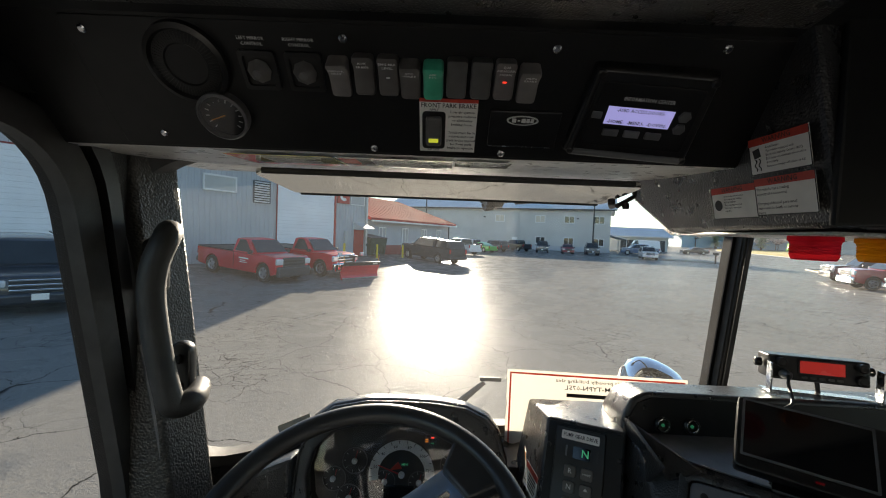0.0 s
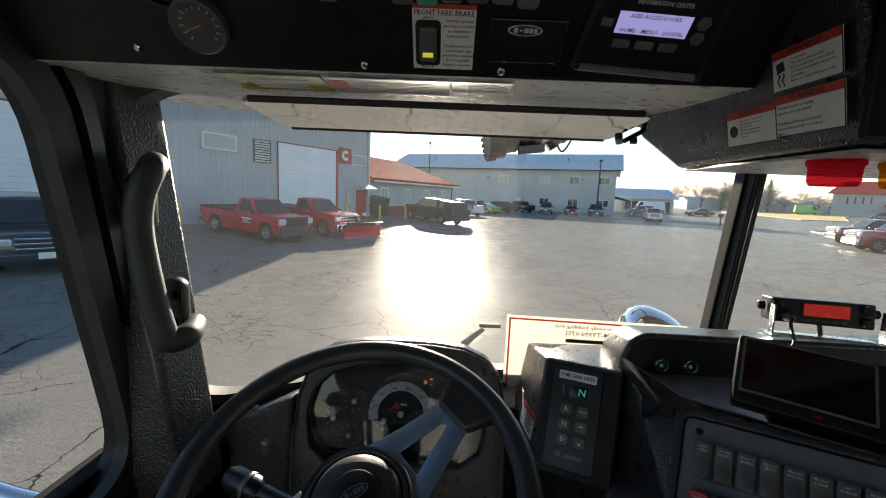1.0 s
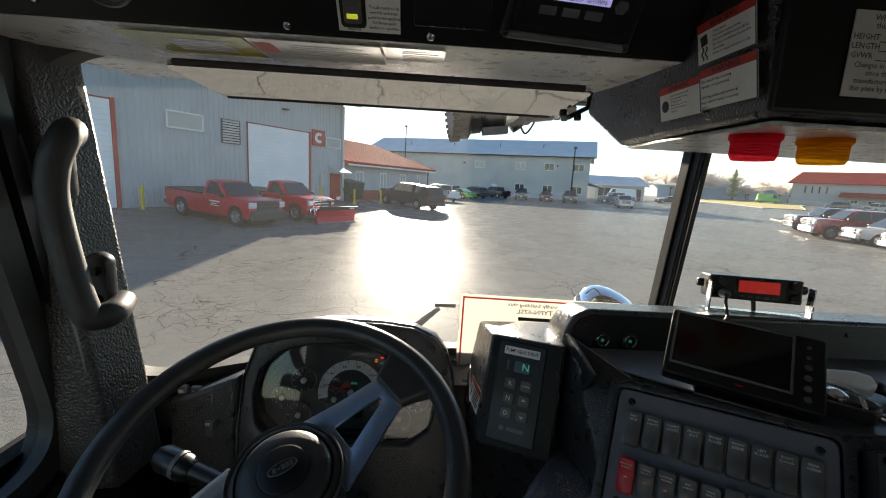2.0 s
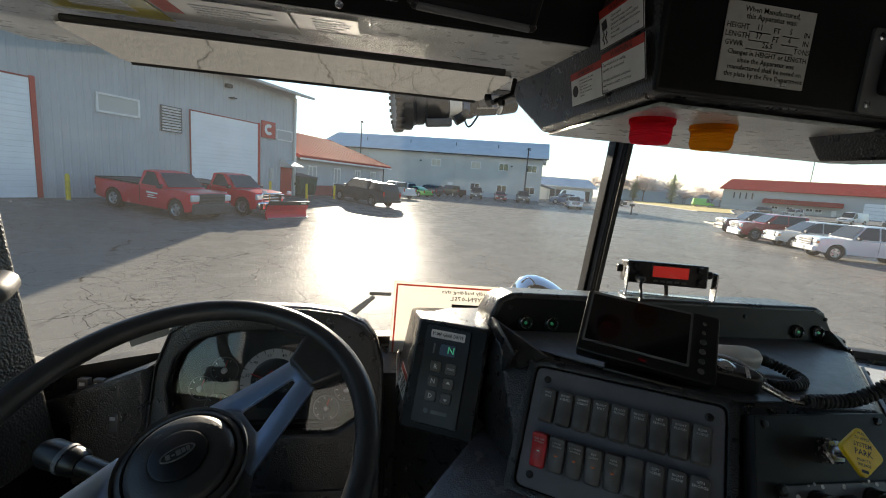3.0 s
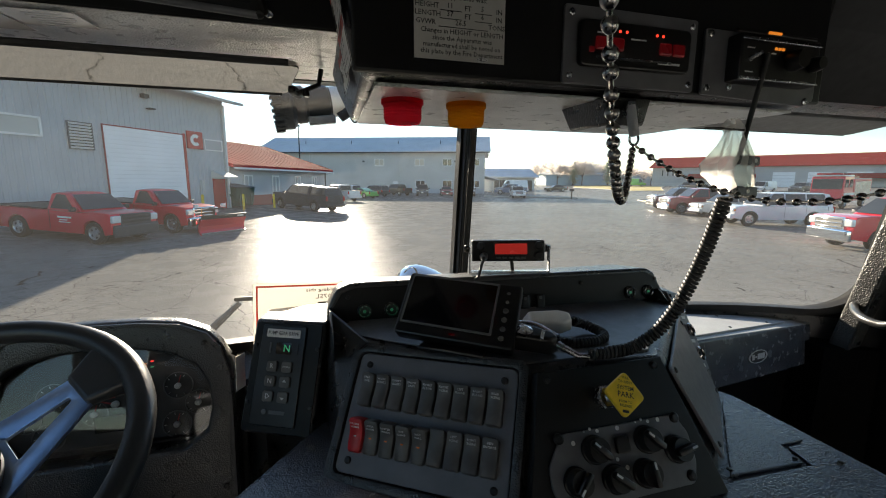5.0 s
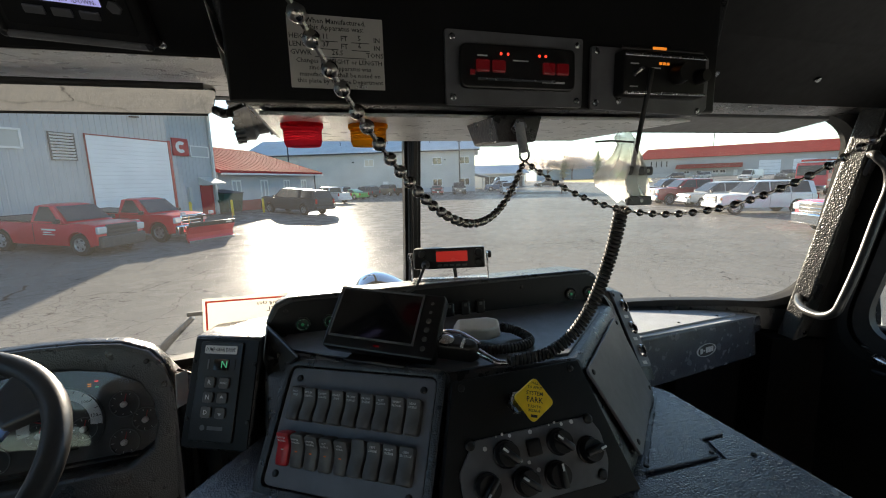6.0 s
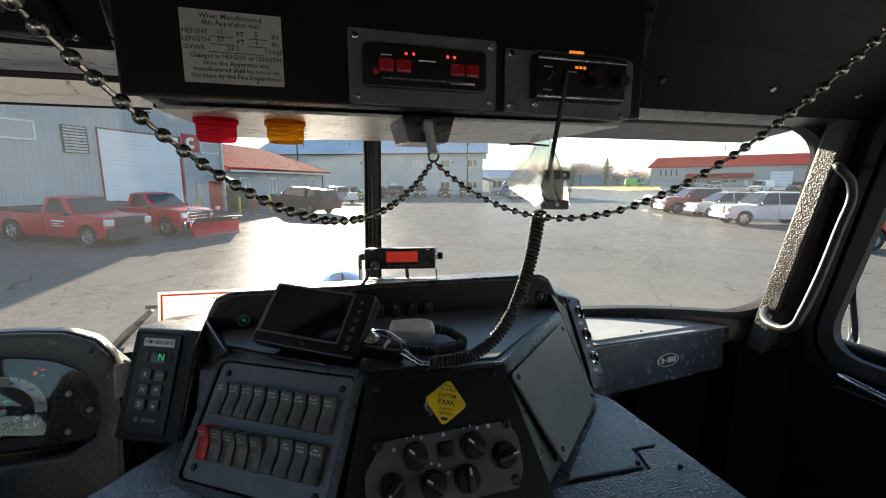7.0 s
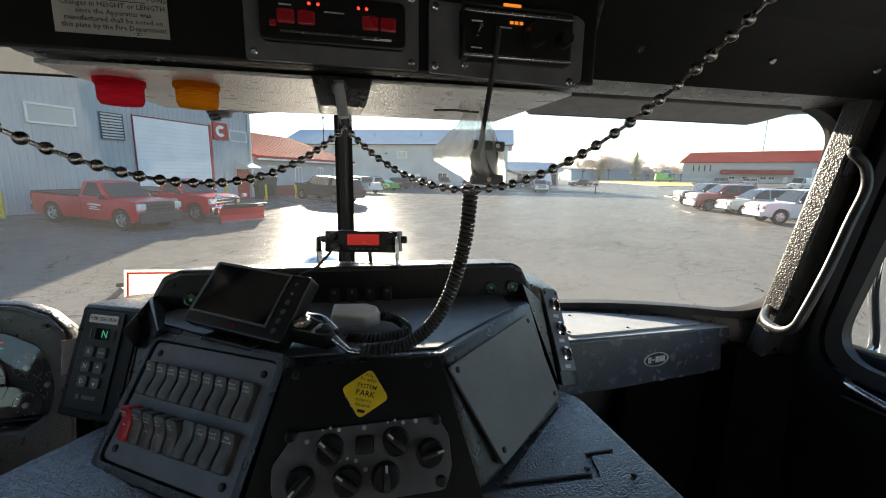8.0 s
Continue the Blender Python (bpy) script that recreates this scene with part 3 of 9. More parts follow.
def windshield():
    w = thing("windshield", "clear two-piece curved windshield in a black rubber frame", "windshield", kind="structure")
    w.name = "window_1"
    for side in (-1, 1):
        x_in, x_out = XC + 0.017 + side * 0.012, XC + side * 1.12
        xs = sorted((x_in, x_out))
        zt = 2.615 if side < 0 else 2.585
        rect = [(xs[0], 2.055), (xs[1], 2.055), (xs[1], zt), (xs[0], zt)]
        # many points so that the frame follows the curve
        dense = []
        for i in range(4):
            a, b = rect[i], rect[(i + 1) % 4]
            dense += [(a[0] + (b[0] - a[0]) * k / 44, a[1] + (b[1] - a[1]) * k / 44) for k in range(44)]

        def shaped(grow, rad):
            out = []
            cx, cz = (xs[0] + xs[1]) / 2, (2.055 + zt) / 2
            hx, hz = (xs[1] - xs[0]) / 2, (zt - 2.055) / 2
            for px, pz in dense:
                dx, dz = px - cx, pz - cz
                corner = (dx * side) > 0
                if corner:
                    ex, ez = abs(dx) - (hx - rad), abs(dz) - (hz - rad)
                    if ex > 0 and ez > 0:
                        ln = math.hypot(ex, ez)
                        dx = math.copysign(hx - rad + ex / ln * rad, dx)
                        dz = math.copysign(hz - rad + ez / ln * rad, dz)
                out.append((cx + dx * (1 + grow / hx), cz + dz * (1 + grow / hz)))
            return out
        inner, seal = shaped(0.0, 0.10), shaped(0.02, 0.11)
        part("rubber_seal", add_ring(bmesh.new(), seal, inner, ws_place, -0.02, 0.015), M_RUB, w)
        outer = [(min(max(cxx + (px - cxx) * 1.16, XC - 1.17), XC + 1.17), 2.315 + (pz - 2.315) * 1.7 if pz > 2.315 else 2.315 + (pz - 2.315) * 1.35) for (px, pz), cxx in ((q, (xs[0] + xs[1]) / 2 - side * 0.5) for q in seal)]
        part("frame", add_ring(bmesh.new(), outer, seal, ws_place, 0.0, 0.03), M_BLACK, w)
        # glass
        bm = bmesh.new()
        nx, nz = 24, 4
        g = [[bm.verts.new(ws_place(xs[0] - 0.01 + (xs[1] - xs[0] + 0.02) * i / nx, 2.045 + (zt - 2.035) * j / nz, 0.004)) for i in range(nx + 1)] for j in range(nz + 1)]
        for j in range(nz):
            for i in range(nx):
                bm.faces.new((g[j][i], g[j][i + 1], g[j + 1][i + 1], g[j + 1][i]))
        for f in bm.faces:
            f.normal_update()
            if f.normal.y > 0:
                f.normal_flip()
        pane = part("pane", bm, M_GLASS, w)
        pane.visible_shadow = False
    # centre post
    pts = [(0.008, -0.026), (0.026, -0.026), (0.028, 0.026), (0.006, 0.026)]
    bm = bmesh.new()
    lo = [bm.verts.new((XC + a, glass_y(XC, 2.03) + b, 2.03)) for a, b in pts]
    hi = [bm.verts.new((XC + a, glass_y(XC, 2.62) + b, 2.62)) for a, b in pts]
    for i in range(4):
        bm.faces.new((lo[i], lo[(i + 1) % 4], hi[(i + 1) % 4], hi[i]))
    bm.faces.new(lo[::-1]), bm.faces.new(hi)
    bmesh.ops.recalc_face_normals(bm, faces=bm.faces)
    bmesh.ops.bevel(bm, geom=list(bm.edges), offset=0.005, segments=2, affect="EDGES", profile=0.5)
    part("centre_post", bm, M_PLAST, w, "glossy black centre post")
    part("post_strip", box((0.010, 0.006, 0.5), T((XC + 0.017, glass_y(XC, 2.3) - 0.029, 2.3)) @ pose(0, 0, 0, 8.8), 0.002), M_RUB, w)


# overhead: the driver's switch panel leans back; its pose has x right, y up the slope
PANEL = axes((-0.03, 0.455, 2.6458), (1, 0, 0), (0, -0.69, 0.724))


def headliner():
    """Sloping liner from the panel's foot to the windshield, both sides, and the black fascia above."""
    h = thing("trim_headliner", "grey-black textured headliner over the windshield", "headliner", kind="structure")
    x0, x1 = -0.52, 0.39

    def strip(name, xa, xb, prof, material):
        bm = bmesh.new()
        n = len(prof)
        a = [bm.verts.new((xa, y, z)) for y, z in prof]
        b = [bm.verts.new((xb, y, z)) for y, z in prof]
        for i in range(n):
            bm.faces.new((a[i], a[(i + 1) % n], b[(i + 1) % n], b[i]))
        bm.faces.new(a[::-1]), bm.faces.new(b)
        bmesh.ops.recalc_face_normals(bm, faces=bm.faces)
        return part(name, bm, material, h)
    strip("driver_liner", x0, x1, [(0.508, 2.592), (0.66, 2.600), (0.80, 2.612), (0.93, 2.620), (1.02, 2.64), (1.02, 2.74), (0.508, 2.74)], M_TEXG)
    strip("fascia", x0, x1, [(0.505, 2.592), (0.403, 2.699), (0.32, 2.715), (0.32, 2.92), (0.51, 2.92)], M_BLACK)
    strip("upper_soffit", x0, 0.33, [(0.402, 2.70), (0.30, 2.712), (0.30, 2.73), (0.42, 2.73)], M_TEX)
    strip("passenger_liner", 0.95, 1.82, [(0.56, 2.578), (0.72, 2.572), (0.93, 2.590), (1.02, 2.62), (1.02, 2.72), (0.56, 2.72)], M_TEX)
    strip("passenger_fascia", 0.95, 1.82, [(0.565, 2.572), (0.47, 2.66), (0.36, 2.74), (0.36, 2.92), (0.57, 2.92)], M_BLACK)
    for xx in (1.12, 1.38, 1.62):
        part("screw", lathe([(0.006, 0), (0.005, 0.003)], 10, T((xx, 0.52, 2.612)) @ pose(0, 0, 0, 132)), M_STEEL, h)
    return h


def centre_pod():
    """The overhead box between the visors, with its flat rear face for the radios."""
    p = thing("overhead_console", "black overhead console box with a textured underside", "console")
    # outline in plan and section: rear face y 0.385, underside z 2.517
    sec = [(0.385, 2.519), (0.69, 2.516), (0.80, 2.578), (0.80, 2.72), (0.385, 2.86)]
    bm = bmesh.new()
    left = [bm.verts.new((x, y, z)) for x, (y, z) in zip((0.366, 0.374, 0.36, 0.32, 0.30), sec)]
    right = [bm.verts.new((x, y, z)) for x, (y, z) in zip((0.948, 0.948, 0.97, 1.0, 1.02), sec)]
    n = len(sec)
    for i in range(n):
        bm.faces.new((left[i], left[(i + 1) % n], right[(i + 1) % n], right[i]))
    bm.faces.new(left[::-1]), bm.faces.new(right)
    bmesh.ops.recalc_face_normals(bm, faces=bm.faces)
    bmesh.ops.bevel(bm, geom=list(bm.edges), offset=0.006, segments=2, affect="EDGES", profile=0.5)
    part("housing", bm, M_TEX, p)
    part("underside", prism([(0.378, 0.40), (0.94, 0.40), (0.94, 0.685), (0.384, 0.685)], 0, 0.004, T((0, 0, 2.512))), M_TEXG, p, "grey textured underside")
    part("rear_face", box((0.60, 0.008, 0.34), T((0.655, 0.381, 2.69)), 0.003), M_BLACK, p)
    return p


def visor(side):
    v = thing("sun_visor", "smoked glossy sun visor folded up under the headliner" if side < 0 else "black flat sun visor folded up under the headliner", "sun visor")
    if side < 0:
        xa, xb = -0.29, 0.30
        m = axes(((xa + xb) / 2, 0.678, 2.5735), (1, 0, 0.0), (0, 0.98, -0.2))
        part("panel", prism(round_poly([(-0.297, -0.052), (0.297, -0.052), (0.27, 0.052), (-0.262, 0.052)], 0.018), -0.004, 0.004, m, 0.0015), M_VISOR, v)
        part("rear_edge", tube([m @ Vector((-0.28, -0.052, 0)), m @ Vector((0.28, -0.052, 0))], 0.005, 8), M_RUB, v)
        part("front_edge", tube([m @ Vector((-0.255, 0.052, 0)), m @ Vector((0.262, 0.052, 0))], 0.006, 8), M_RUB, v)
        part("pivot", tube([(0.29, 0.70, 2.556), (0.325, 0.715, 2.575), (0.33, 0.72, 2.60)], 0.004, 8), M_PLAST, v)
        part("knob", lathe([(0.005, -0.004), (0.006, 0), (0.005, 0.006)], 14, T((0.305, 0.70, 2.556))), M_PLAST, v)
        part("end_clip", box((0.012, 0.03, 0.012), m @ T((0.283, 0.04, -0.004)) @ pose(0, 0, 0, 0, 0, -25), 0.003), M_PLAST, v)
    else:
        m = axes((1.275, 0.653, 2.5455), (1, 0.0, 0.0), (0, 0.97, -0.24))
        part("panel", prism(round_poly([(-0.29, -0.044), (0.312, -0.044), (0.275, 0.044), (-0.27, 0.044)], 0.016), -0.004, 0.004, m, 0.0015), M_PLASTG, v)
        part("front_edge", tube([m @ Vector((-0.26, 0.044, 0)), m @ Vector((0.265, 0.044, 0))], 0.005, 8), M_RUB, v)


shell()
cab_doors = [side_door(-1), side_door(1)]
a_pillar(-1)
a_pillar(1)
windshield()
headliner()
pod = centre_pod()
visor(-1)
visor(1)


# ---- outside ----
WN = Vector((0.8735, -0.4868))      # out of the near building's long wall
WD = Vector((0.4868, 0.8735))       # along it, away from the truck
WA = Vector((-10.21, 25.44))        # the near jamb of its overhead door


def on_wall(s, u=0.0):
    return WA + WD * s + WN * u


def ground_z(x, y):
    q = Vector((x, y)) - WA
    u, s = q.dot(WN), q.dot(WD)
    z = 0.0
    if u < 9.0:
        k = 1 - max(u, 0) / 9.0
        f = 1.0 if s < 9 else max(0.0, 1 - (s - 9) / 14)
        z += 0.47 * k ** 1.5 * f
    if x > 40:
        z += 0.011 * (x - 40)
    return z


def spaced(lo, hi, fine, grow):
    out, v, st = [0.0], 0.0, fine
    while v < hi:
        v += st
        st = st * grow
        out.append(min(v, hi))
    neg, v, st = [], 0.0, fine
    while v > lo:
        v -= st
        st = st * grow
        neg.append(max(v, lo))
    return neg[::-1] + out


def ground():
    xs, ys = spaced(-700, 900, 1.0, 1.035), spaced(-300, 1500, 1.0, 1.035)
    verts = [(x, y, ground_z(x, y) if abs(x) < 250 and y < 250 else 0.011 * max(0, min(x, 250) - 40)) for y in ys for x in xs]
    nx = len(xs)
    faces = [(j * nx + i, j * nx + i + 1, (j + 1) * nx + i + 1, (j + 1) * nx + i) for j in range(len(ys) - 1) for i in range(nx - 1)]
    me = bpy.data.meshes.new("ground")
    me.from_pydata(verts, [], faces)
    me.materials.append(M_ASPHALT)
    me.shade_smooth()
    tagged(new("ground", me), "cracked grey asphalt yard in low sun", "ground", kind="structure")


def wall_box(name, s0, s1, z0, z1, u0, u1, material, parent, label=""):
    """A box on the near building's wall, s along it, u out of it."""
    c = on_wall((s0 + s1) / 2, (u0 + u1) / 2)
    m = axes((c.x, c.y, (z0 + z1) / 2), (WD.x, WD.y, 0), (0, 0, 1))
    return part(name, box((s1 - s0, z1 - z0, abs(u1 - u0)), m), material, parent, label, smooth=False)


K = 1.14
Z0 = 0.47


def wz(z):
    """Heights on the near wall."""
    return 2.41 + (z - 2.41) * K


def near_building():
    b = thing("metal_building", "tall grey steel-sided workshop with white overhead doors and red trim", "building")
    s0, s1, zt = -45.0, 8.55, wz(6.85)
    bm = bmesh.new()
    # ribbed siding as one sheet with thickness behind
    n = int((s1 - s0) / 0.3)
    pts = []
    for i in range(n):
        s = s0 + i * (s1 - s0) / n
        pts += [(s, 0.0), (s + 0.2, 0.0), (s + 0.22, 0.025), (s + 0.27, 0.025)]
    pts.append((s1, 0.0))
    lo = [bm.verts.new((*on_wall(s, u), Z0 - 0.4)) for s, u in pts]
    hi = [bm.verts.new((*on_wall(s, u), zt)) for s, u in pts]
    for i in range(len(pts) - 1):
        bm.faces.new((lo[i], lo[i + 1], hi[i + 1], hi[i]))
    part("siding", bm, M_SIDING, b, smooth=False, kind="")
    # body behind
    bm = bmesh.new()
    c = on_wall((s0 + s1) / 2, -10.05)
    m = axes((c.x, c.y, zt / 2), (WD.x, WD.y, 0), (0, 0, 1))
    part("body", box((s1 - s0 - 0.02, zt + 0.6, 20.0), m), M_SIDING, b, smooth=False)
    # roof with eave overhang
    prof = [(1.1, zt + 0.02), (1.1, zt + 0.2), (-10, zt + 2.6), (-21, zt + 0.2), (-21, zt + 0.02), (-10, zt + 2.3)]
    bm = bmesh.new()
    e0, e1 = [], []
    for u, z in prof:
        e0.append(bm.verts.new((*on_wall(s0 - 1, u), z)))
        e1.append(bm.verts.new((*on_wall(s1 + 0.6, u), z)))
    for i in range(6):
        bm.faces.new((e0[i], e0[(i + 1) % 6], e1[(i + 1) % 6], e1[i]))
    bm.faces.new(e0[::-1]), bm.faces.new(e1)
    bmesh.ops.recalc_face_normals(bm, faces=bm.faces)
    part("roof", bm, M_ROOFG, b, smooth=False)
    wall_box("gutter", s0 - 1, s1 + 0.6, zt + 0.04, zt + 0.18, 1.1, 1.17, M_SIDING2, b)
    wall_box("corner_trim", s1 - 0.15, s1 + 0.03, Z0, zt, 0.026, 0.05, M_TRIMW, b)
    wall_box("downspout", s1 - 0.3, s1 - 0.18, Z0, zt, 0.03, 0.13, M_SIDING2, b)
    # overhead doors
    for k, (a, c2) in enumerate(((0.0, 4.86), (-13.0, -6.9))):
        d = part("overhead_door", bmesh.new(), M_ODOOR, b)
        top = wz(4.80)
        rows = 21
        for r in range(rows):
            h = (top - Z0) / rows
            wall_box("door_section", a + 0.02, c2 - 0.02, Z0 + r * h + 0.004, Z0 + (r + 1) * h - 0.004, 0.026, 0.06, M_ODOOR, d)
        wall_box("jamb", c2, c2 + 0.17, Z0, top + 0.1, 0.026, 0.085, M_TRIMR, d)
        wall_box("jamb", a - 0.05, a, Z0, top + 0.06, 0.026, 0.085, M_WAINS, d)
        wall_box("head_trim", a, c2, top, top + 0.06, 0.026, 0.085, M_WAINS, d)
        wall_box("seal", a, c2, Z0 - 0.02, Z0 + 0.01, 0.026, 0.07, M_RUB, d)
    # upper window, louvre, sign, blank panel, light
    w = part("window", bmesh.new(), M_TRIMW, b)
    a, c2, zl, zh = -4.60, -2.70, wz(4.04), wz(4.80)
    for q in ((a, c2, zl, zl + 0.09), (a, c2, zh - 0.09, zh), (a, a + 0.09, zl, zh), (c2 - 0.09, c2, zl, zh)):
        wall_box("frame", *q, 0.026, 0.09, M_TRIMW, w)
    wall_box("pane", a + 0.09, c2 - 0.09, zl + 0.09, zh - 0.09, 0.02, 0.045, M_SIDING2, w)
    lv = part("louvre", bmesh.new(), M_TRIMW, b)
    a, c2, zl, zh = -1.65, -0.52, wz(3.66), wz(4.80)
    wall_box("backing", a, c2, zl, zh, 0.02, 0.03, M_TRIMB, lv)
    for q in ((a, c2, zl, zl + 0.035), (a, c2, zh - 0.035, zh), (a, a + 0.035, zl, zh), (c2 - 0.035, c2, zl, zh)):
        wall_box("frame", *q, 0.026, 0.1, M_PLASTG, lv)
    for i in range(9):
        z = zl + 0.09 + i * (zh - zl - 0.18) / 8
        c = on_wall((a + c2) / 2, 0.06)
        m = axes((c.x, c.y, z), (WD.x, WD.y, 0), (0, 0, 1)) @ pose(0, 0, 0, 35)
        part("slat", box((c2 - a - 0.08, 0.088, 0.012), m), M_ODOOR, lv, smooth=False)
    sg = part("sign", bmesh.new(), M_TRIMR, b, "square red sign with a white curved mark")
    a, c2, zl, zh = 4.52 * K, 5.58 * K, wz(4.13), wz(5.07)
    wall_box("board", a, c2, zl, zh, 0.026, 0.12, M_TRIMR, sg)
    c = on_wall((a + c2) / 2, 0.122)
    m = axes((c.x, c.y, (zl + zh) / 2), (WD.x, WD.y, 0), (0, 0, 1))
    arc = [(0.40 * math.cos(radians(t)), 0.36 * math.sin(radians(t))) for t in range(45, 316, 15)]
    arc += [(0.17 * math.cos(radians(t)), 0.15 * math.sin(radians(t))) for t in range(315, 44, -15)]
    part("mark", prism(arc, 0, 0.01, m), M_TRIMW, sg, smooth=False)
    npn = wall_box("notice_panel", 5.72 * K, 7.14 * K, wz(4.10), wz(4.75), 0.026, 0.05, M_SIDINGW, b, "blank pale panel in a white frame")
    for q in ((5.72 * K, 7.14 * K, wz(4.10), wz(4.16)), (5.72 * K, 7.14 * K, wz(4.69), wz(4.75)), (5.72 * K, 5.79 * K, wz(4.10), wz(4.75)), (7.07 * K, 7.14 * K, wz(4.10), wz(4.75))):
        wall_box("frame", *q, 0.05, 0.075, M_TRIMW, npn)
    lt = part("wall_light", bmesh.new(), M_TRIMB, b)
    wall_box("lamp_head", 2.0 * K, 2.3 * K, wz(6.32), wz(6.5), 0.026, 0.3, M_TRIMB, lt)
    wall_box("camera_arm", 2.25 * K, 2.55 * K, wz(5.82), wz(5.88), 0.026, 0.35, M_TRIMB, lt)
    # entrance with an awning beside the corner
    dr = part("entrance_door", bmesh.new(), M_TRIMR, b, "red entrance door")
    wall_box("leaf", 6.25 * K, 7.0 * K, Z0, wz(2.47), 0.026, 0.07, M_TRIMR, dr)
    wall_box("frame", 6.15 * K, 6.25 * K, Z0, wz(2.55), 0.026, 0.09, M_TRIMR, dr)
    wall_box("frame", 7.0 * K, 7.1 * K, Z0, wz(2.55), 0.026, 0.09, M_TRIMR, dr)
    wall_box("handle", 6.9 * K, 6.95 * K, wz(1.4), wz(1.46), 0.07, 0.1, M_STEEL, dr)
    bm = bmesh.new()
    pts = [(6.1 * K, 0.03, wz(2.97)), (6.1 * K, 1.1, wz(2.6)), (6.1 * K, 1.1, wz(2.5)), (6.1 * K, 0.03, wz(2.5))]
    e0 = [bm.verts.new((*on_wall(s, u), z)) for s, u, z in pts]
    e1 = [bm.verts.new((*on_wall(s + 1.1 * K, u), z)) for s, u, z in pts]
    for i in range(4):
        bm.faces.new((e0[i], e0[(i + 1) % 4], e1[(i + 1) % 4], e1[i]))
    bm.faces.new(e0[::-1]), bm.faces.new(e1)
    bmesh.ops.recalc_face_normals(bm, faces=bm.faces)
    part("awning", bm, M_SIDING2, b, smooth=False)
    wall_box("meter_box", 5.2 * K, 5.4 * K, wz(1.6), wz(2.4), 0.026, 0.2, M_SIDING2, b)


ground()
near_building()


# ---- dash and consoles ----
def loft(a, b, caps=True):
    """A closed body between two outlines of equal length, given as points."""
    bm = bmesh.new()
    va, vb = [bm.verts.new(p) for p in a], [bm.verts.new(p) for p in b]
    n = len(a)
    for i in range(n):
        bm.faces.new((va[i], va[(i + 1) % n], vb[(i + 1) % n], vb[i]))
    if caps:
        bm.faces.new(va[::-1]), bm.faces.new(vb)
    bmesh.ops.recalc_face_normals(bm, faces=bm.faces)
    return bm


def soften(bm, off, seg=2):
    bmesh.ops.bevel(bm, geom=list(bm.edges), offset=off, segments=seg, affect="EDGES", profile=0.5, clamp_overlap=True)
    return bm


def screw(parent, m, r=0.0045, material=None, name="screw"):
    bm = lathe([(r, 0), (r * 0.95, r * 0.35), (r * 0.55, r * 0.6)], 12, m)
    add_lathe(bm, [(r * 0.35, r * 0.62), (r * 0.3, r * 0.5)], 6, m)
    return part(name, bm, material or M_PLAST, parent)


def oval_badge(name, m, w, h, parent=None, ink=None):
    """An oval badge: pale rim, dark field, plain bars in place of the maker's letters."""
    if parent is None:
        b = thing(name, "small oval maker's badge with a pale rim, plain bars for letters", "badge")
    else:
        b = part(name, lathe([(1, 0), (1, 0.0)], 8, T((0, 0, -50)), False), M_INK, parent)
        b.data.clear_geometry()
        b.data.materials.append(M_INK)

    def oval(s):
        return [(w / 2 * s * math.cos(t * math.pi / 16), h / 2 * s * math.sin(t * math.pi / 16)) for t in range(32)]
    if parent is not None:
        bm = prism(oval(0.98), 0, 0.001, m)
        bm.to_mesh(b.data)
        bm.free()
    else:
        part("field", prism(oval(0.98), 0, 0.001, m), M_INK, b, smooth=False)
    part("rim", add_ring(bmesh.new(), oval(1.0), oval(0.9), lambda x, y, t: m @ Vector((x, y, t)), 0.0, 0.0022), ink or M_PRINT, b)
    bm = bmesh.new()
    for i, (x, ww) in enumerate(((-0.27, 0.12), (-0.12, 0.08), (0.03, 0.13), (0.17, 0.1), (0.3, 0.1))):
        add_box(bm, (w * ww, h * (0.42 if i != 1 else 0.12), 0.001), m @ T((w * x, 0, 0.0016)))
    part("print", bm, ink or M_PRINT, b, smooth=False)
    return b


